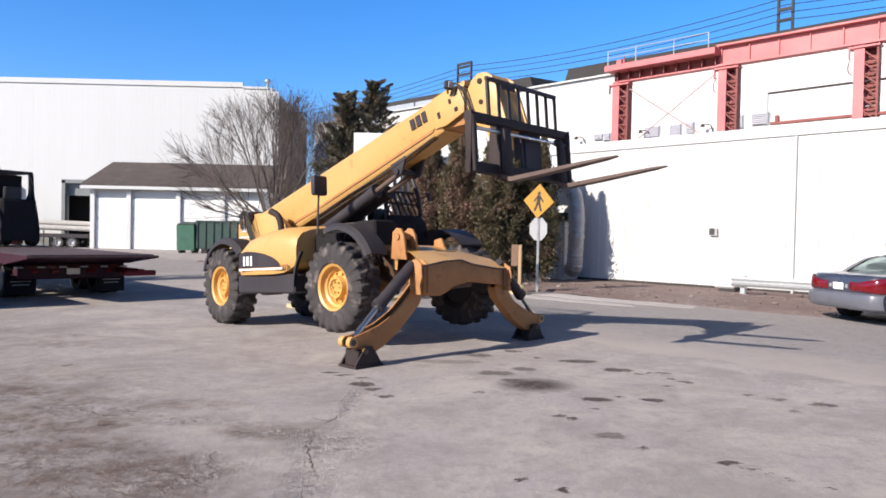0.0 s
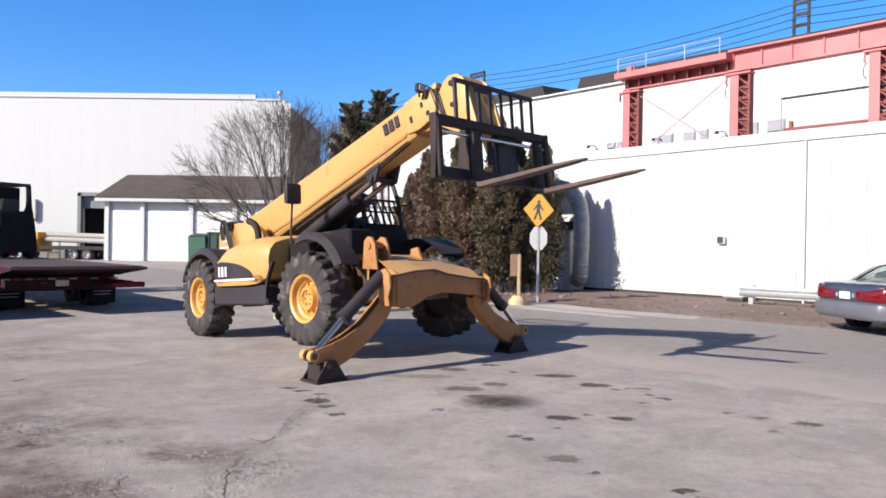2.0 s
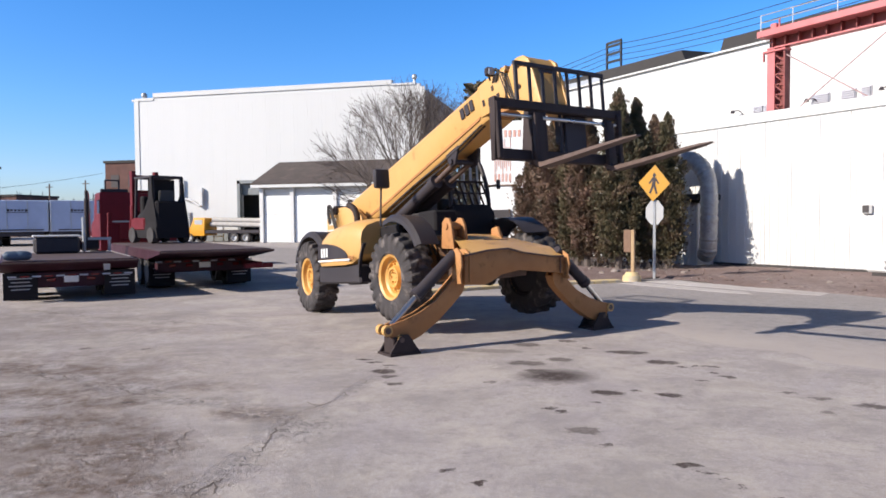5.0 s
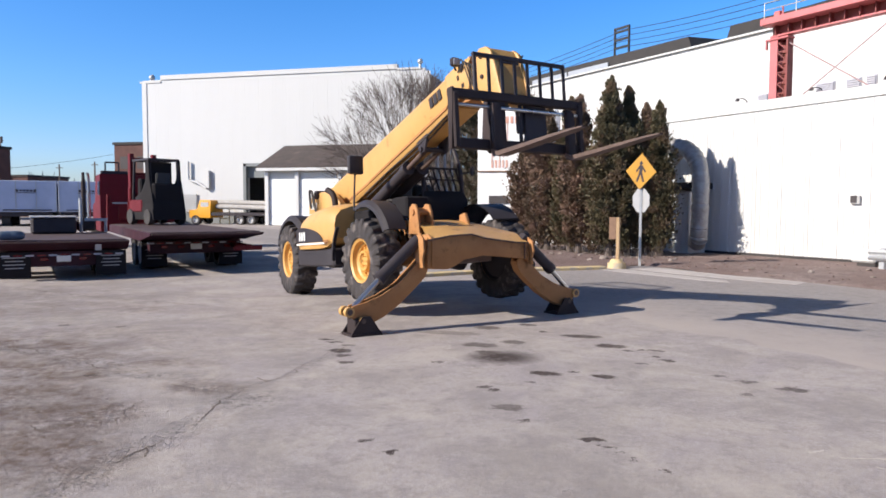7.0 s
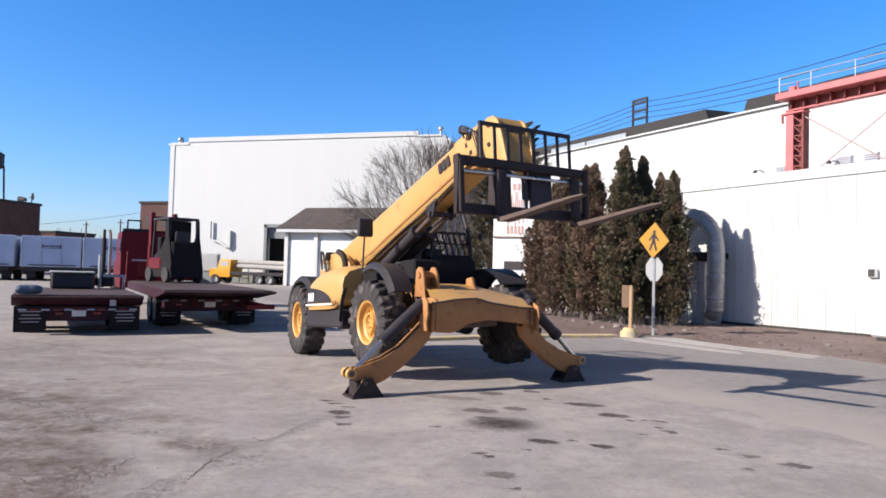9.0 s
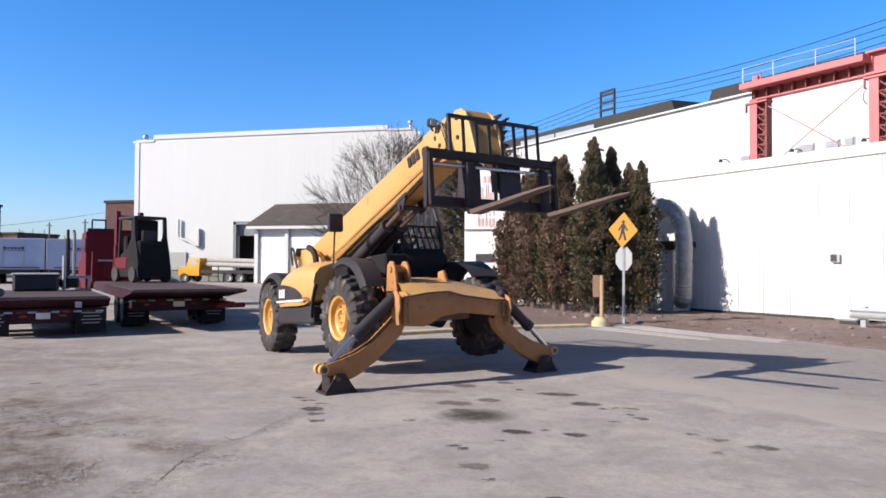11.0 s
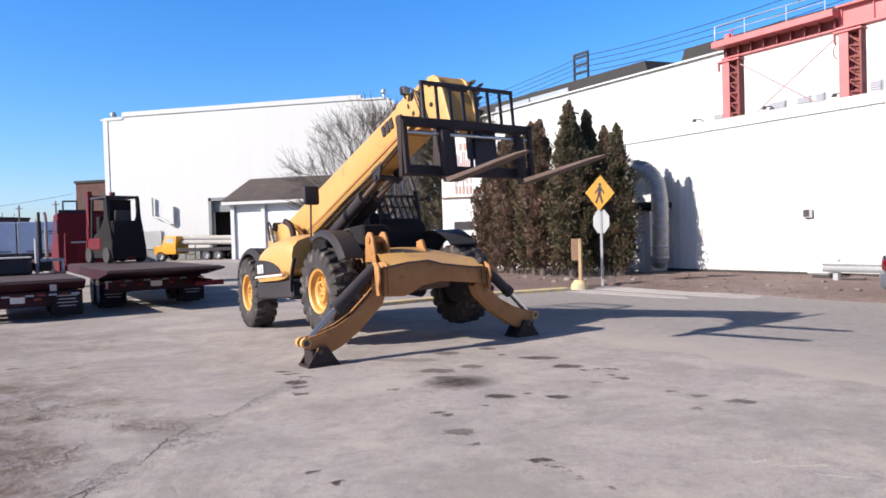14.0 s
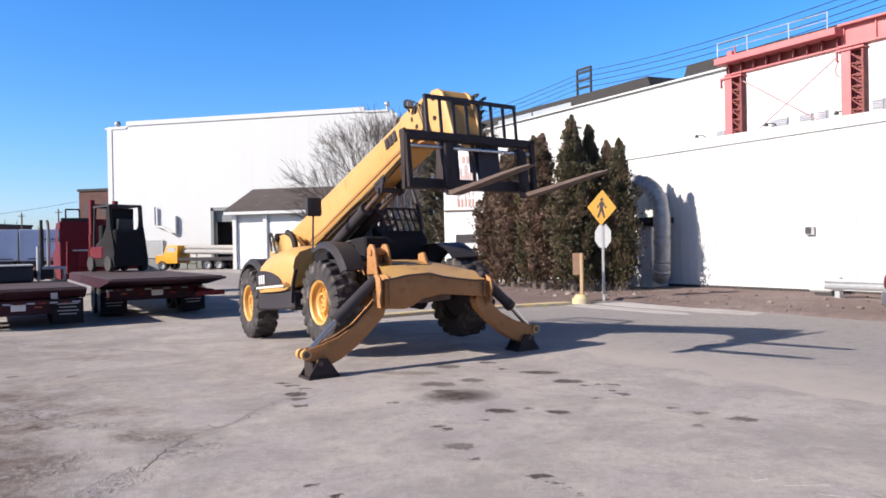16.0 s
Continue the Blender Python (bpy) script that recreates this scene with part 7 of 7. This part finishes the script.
# paler bin at the skip's end
wb = thing("waste_bin", "mid-green steel waste bin beside the skip", "bin", pose(-17.42, 49.0, 0))
bm = B()
loft(bm, [[(x, -0.62, 0.2), (x, -0.72, 1.95), (x, 0.6, 2.15), (x, 0.6, 0.2)] for x in (-0.6, 0.6)])
part("body", bm, BIN_GREEN, wb)
bm = B()
for x in (-0.3, 0.3):
    box(bm, (x, -0.06, 2.1), (0.57, 1.36, 0.05), 0.02, Matrix.Translation((0, 0, 2.1)) @ pose(0, 0, 0, 8.6) @ Matrix.Translation((0, 0, -2.1)))
part("lid", bm, GREEN, wb, "dark green lid")
bm = B()
for s in (-1, 1):
    box(bm, (s * 0.64, -0.05, 1.3), (0.07, 0.9, 0.14), 0.02)
part("lifting_pocket", bm, BIN_GREEN, wb)
bm = B()
for x in (-0.45, 0.45):
    box(bm, (x, 0, 0.1), (0.12, 1.1, 0.2))
part("runner", bm, BLACK, wb)
# yellow step frame by the loading door
bm = B()
for x in (-0.5, 0.5):
    rod(bm, (x, 0, 0), (x, 0, 1.8), 0.05, n=8)
for z in (0.5, 1.0, 1.5):
    rod(bm, (-0.5, 0, z), (0.5, 0, z), 0.04, n=8)
solid("step_frame", bm, KERB_YELLOW, "pale yellow tubular step frame beside the loading door", "frame", pose(-33.6, 58.8, 0))

# ---- far side of the yard ----
for k, (x, y, lab) in enumerate(((-50.2, 46.5, 1), (-46.2, 49.2, 1), (-42.6, 51.8, 0))):
    tr = thing("box_trailer", "parked pale box trailer with a faded mark", "trailer", pose(x, y, 0, 0, 0, 40), "parked trailers")
    bm = B()
    box(bm, (0, 0, 2.4), (4.3, 9, 2.5), 0.04)
    bx = part("body", bm, TRAILER, tr)
    for i in range(4):
        bm = B()
        box(bm, (-2.1 + 1.4 * i, -4.52, 2.4), (0.06, 0.04, 2.4))
        part("door_bar", bm, GALV, bx)
    bm = B()
    for i in range(6):
        box(bm, (-0.62 + 0.25 * i, -4.53, 2.85), (0.17, 0.02, 0.2 if i in (0, 5) else 0.13))
    box(bm, (0, -4.53, 2.68), (1.5, 0.02, 0.04))
    part("mark", bm, FAR_STEEL, bx, "dark unreadable mark in bars")
    bm = B()
    box(bm, (0.1, -4.53, 1.3), (3.4, 0.02, 0.09))
    part("sill_stripe", bm, FAR_STEEL, bx, "dark stripe above the trailer's sill")
    bm = B()
    box(bm, (0, 0, 0.95), (3.6, 8.6, 0.3))
    part("frame", bm, BLACK, tr)
    for yy in (-3.2, 3.2):
        for xx in (-1.5, 1.5):
            bm = B()
            rod(bm, (xx - 0.3, yy, 0.48), (xx + 0.3, yy, 0.48), 0.48, n=18)
            part("wheel", bm, DARK_RUBBER, tr)
for x, y, w, h in ((-79.6, 66, 20, 8.5), (-54.9, 78, 6.2, 9.2), (-98, 90, 30, 6)):
    bm = B()
    box(bm, (0, 0, h / 2), (w, 8, h))
    br = solid("brick_building", bm, BRICK, "old dark red brick building beyond the yard", "building", pose(x, y, 0))
    bm = B()
    box(bm, (0, 0, h + 0.15), (w + 0.3, 8.3, 0.3))
    part("parapet", bm, ROOF, br)
    for k in range(int(w // 2.4)):
        bm = B()
        box(bm, (-w / 2 + 1.4 + 2.4 * k, -4.02, h - 2.2), (1.1, 0.08, 1.5))
        part("window", bm, INTERIOR, br)
    if w == 20:
        bm = B()
        rod(bm, (15.6, -3.5, h), (14.7, -3.5, 8.6), 0.22, 0.3, 10)
        rod(bm, (16.6, -3.5, h), (16.6, -3.5, 9.2), 0.12, n=8)
        part("roof_pipe", bm, FAR_STEEL, br, "dark leaning roof pipe")
for x, y, h in ((-64.8, 56, 13.0), (-71, 70, 10), (-62.5, 70, 6.6), (-57.5, 70, 6.9)):
    p = thing("utility_pole", "wooden utility pole with crossarm", "pole", pose(x, y, 0), "utility poles")
    bm = B()
    rod(bm, (0, 0, 0), (0, 0, h), 0.12, 0.08, 8)
    part("shaft", bm, BARK, p)
    bm = B()
    box(bm, (0, 0, h - 0.4), (0.9, 0.09, 0.09))
    part("crossarm", bm, BARK, p)
bm = B()
wire = []
for k in range(25):
    f = k / 24
    wire.append((-78.0 + 18.1 * f, 69.6 + 6.4 * f, 5.79 + 2.40 * f - 1.2 * f * (1 - f)))
pipe(bm, wire, 0.022, 5)
solid("overhead_cable", bm, FAR_STEEL, "thin far power line beyond the yard", "cable", group="overhead cables")
wtow = thing("water_tower", "distant dark steel water tower on legs", "water tower", pose(-89.9, 80, 0))
bm = B()
rod(bm, (0, 0, 15.4), (0, 0, 17.3), 2.1, n=20)
rod(bm, (0, 0, 17.3), (0, 0, 18.4), 2.2, 0.2, 20)
rod(bm, (0, 0, 14.9), (0, 0, 15.4), 1.2, 2.1, 20)
part("tank", bm, FAR_STEEL, wtow)
for sx, sy in ((-1, -1), (1, -1), (1, 1), (-1, 1)):
    bm = B()
    rod(bm, (2.1 * sx, 1.6 * sy, 0), (1.6 * sx, 1.3 * sy, 15.6), 0.14, n=6)
    part("leg", bm, FAR_STEEL, wtow)
for z in (5.2, 10.4):
    for q, w in (((1.95, 1.5), (1.95, -1.5)), ((-1.95, 1.5), (-1.95, -1.5)), ((1.95, -1.5), (-1.95, -1.5)), ((1.95, 1.5), (-1.95, 1.5))):
        bm = B()
        rod(bm, (*q, z), (*w, z), 0.07, n=5)
        part("brace", bm, FAR_STEEL, wtow)
bm = B()
rn = random.Random(12)
for k in range(420):
    a = rn.uniform(-75, -20)
    R = rn.uniform(150, 200)
    x, y = R * math.sin(radians(a)), R * math.cos(radians(a))
    h = rn.uniform(5, 9)
    for i in range(5):
        rod(bm, (x, y, 0), (x + rn.gauss(0, 1.6), y, h * rn.uniform(0.6, 1)), 0.5, 0.05, 4, False)
solid("far_woods", bm, FAR_WOODS, "hazy line of leafless woods on the horizon", "woods", kind="stuff")

# ---- cladding sheets ----
clad(low, panel_mesh("panel", 0.92, 4.69, 3, WHITE_WALL), 50, -24.0, 0.92, 22.5, 0.13)
clad(up, panel_mesh("panel", 1.95, 9.6, 2, WHITE_WALL), 42, -64.0, 1.95, 45.05, 4.0)
clad(lean, panel_mesh("panel", 0.42, 2.16, 2, ANNEX, 0.02, 0.04), 8, -18.28, 0.42, 21.55, 0.04)
clad(hall, panel_mesh("panel", 1.4, 8.1, 2, GREY_WALL, 0.03, 0.035, 0.004, 0.002), 21, -43.2, 1.4, 60.1, 5.62)
clad(hall, panel_mesh("panel", 1.4, 5.6, 2, GREY_WALL, 0.03, 0.035, 0.004, 0.002), 21, -43.2, 1.4, 60.1, 0.02, (8, 9))
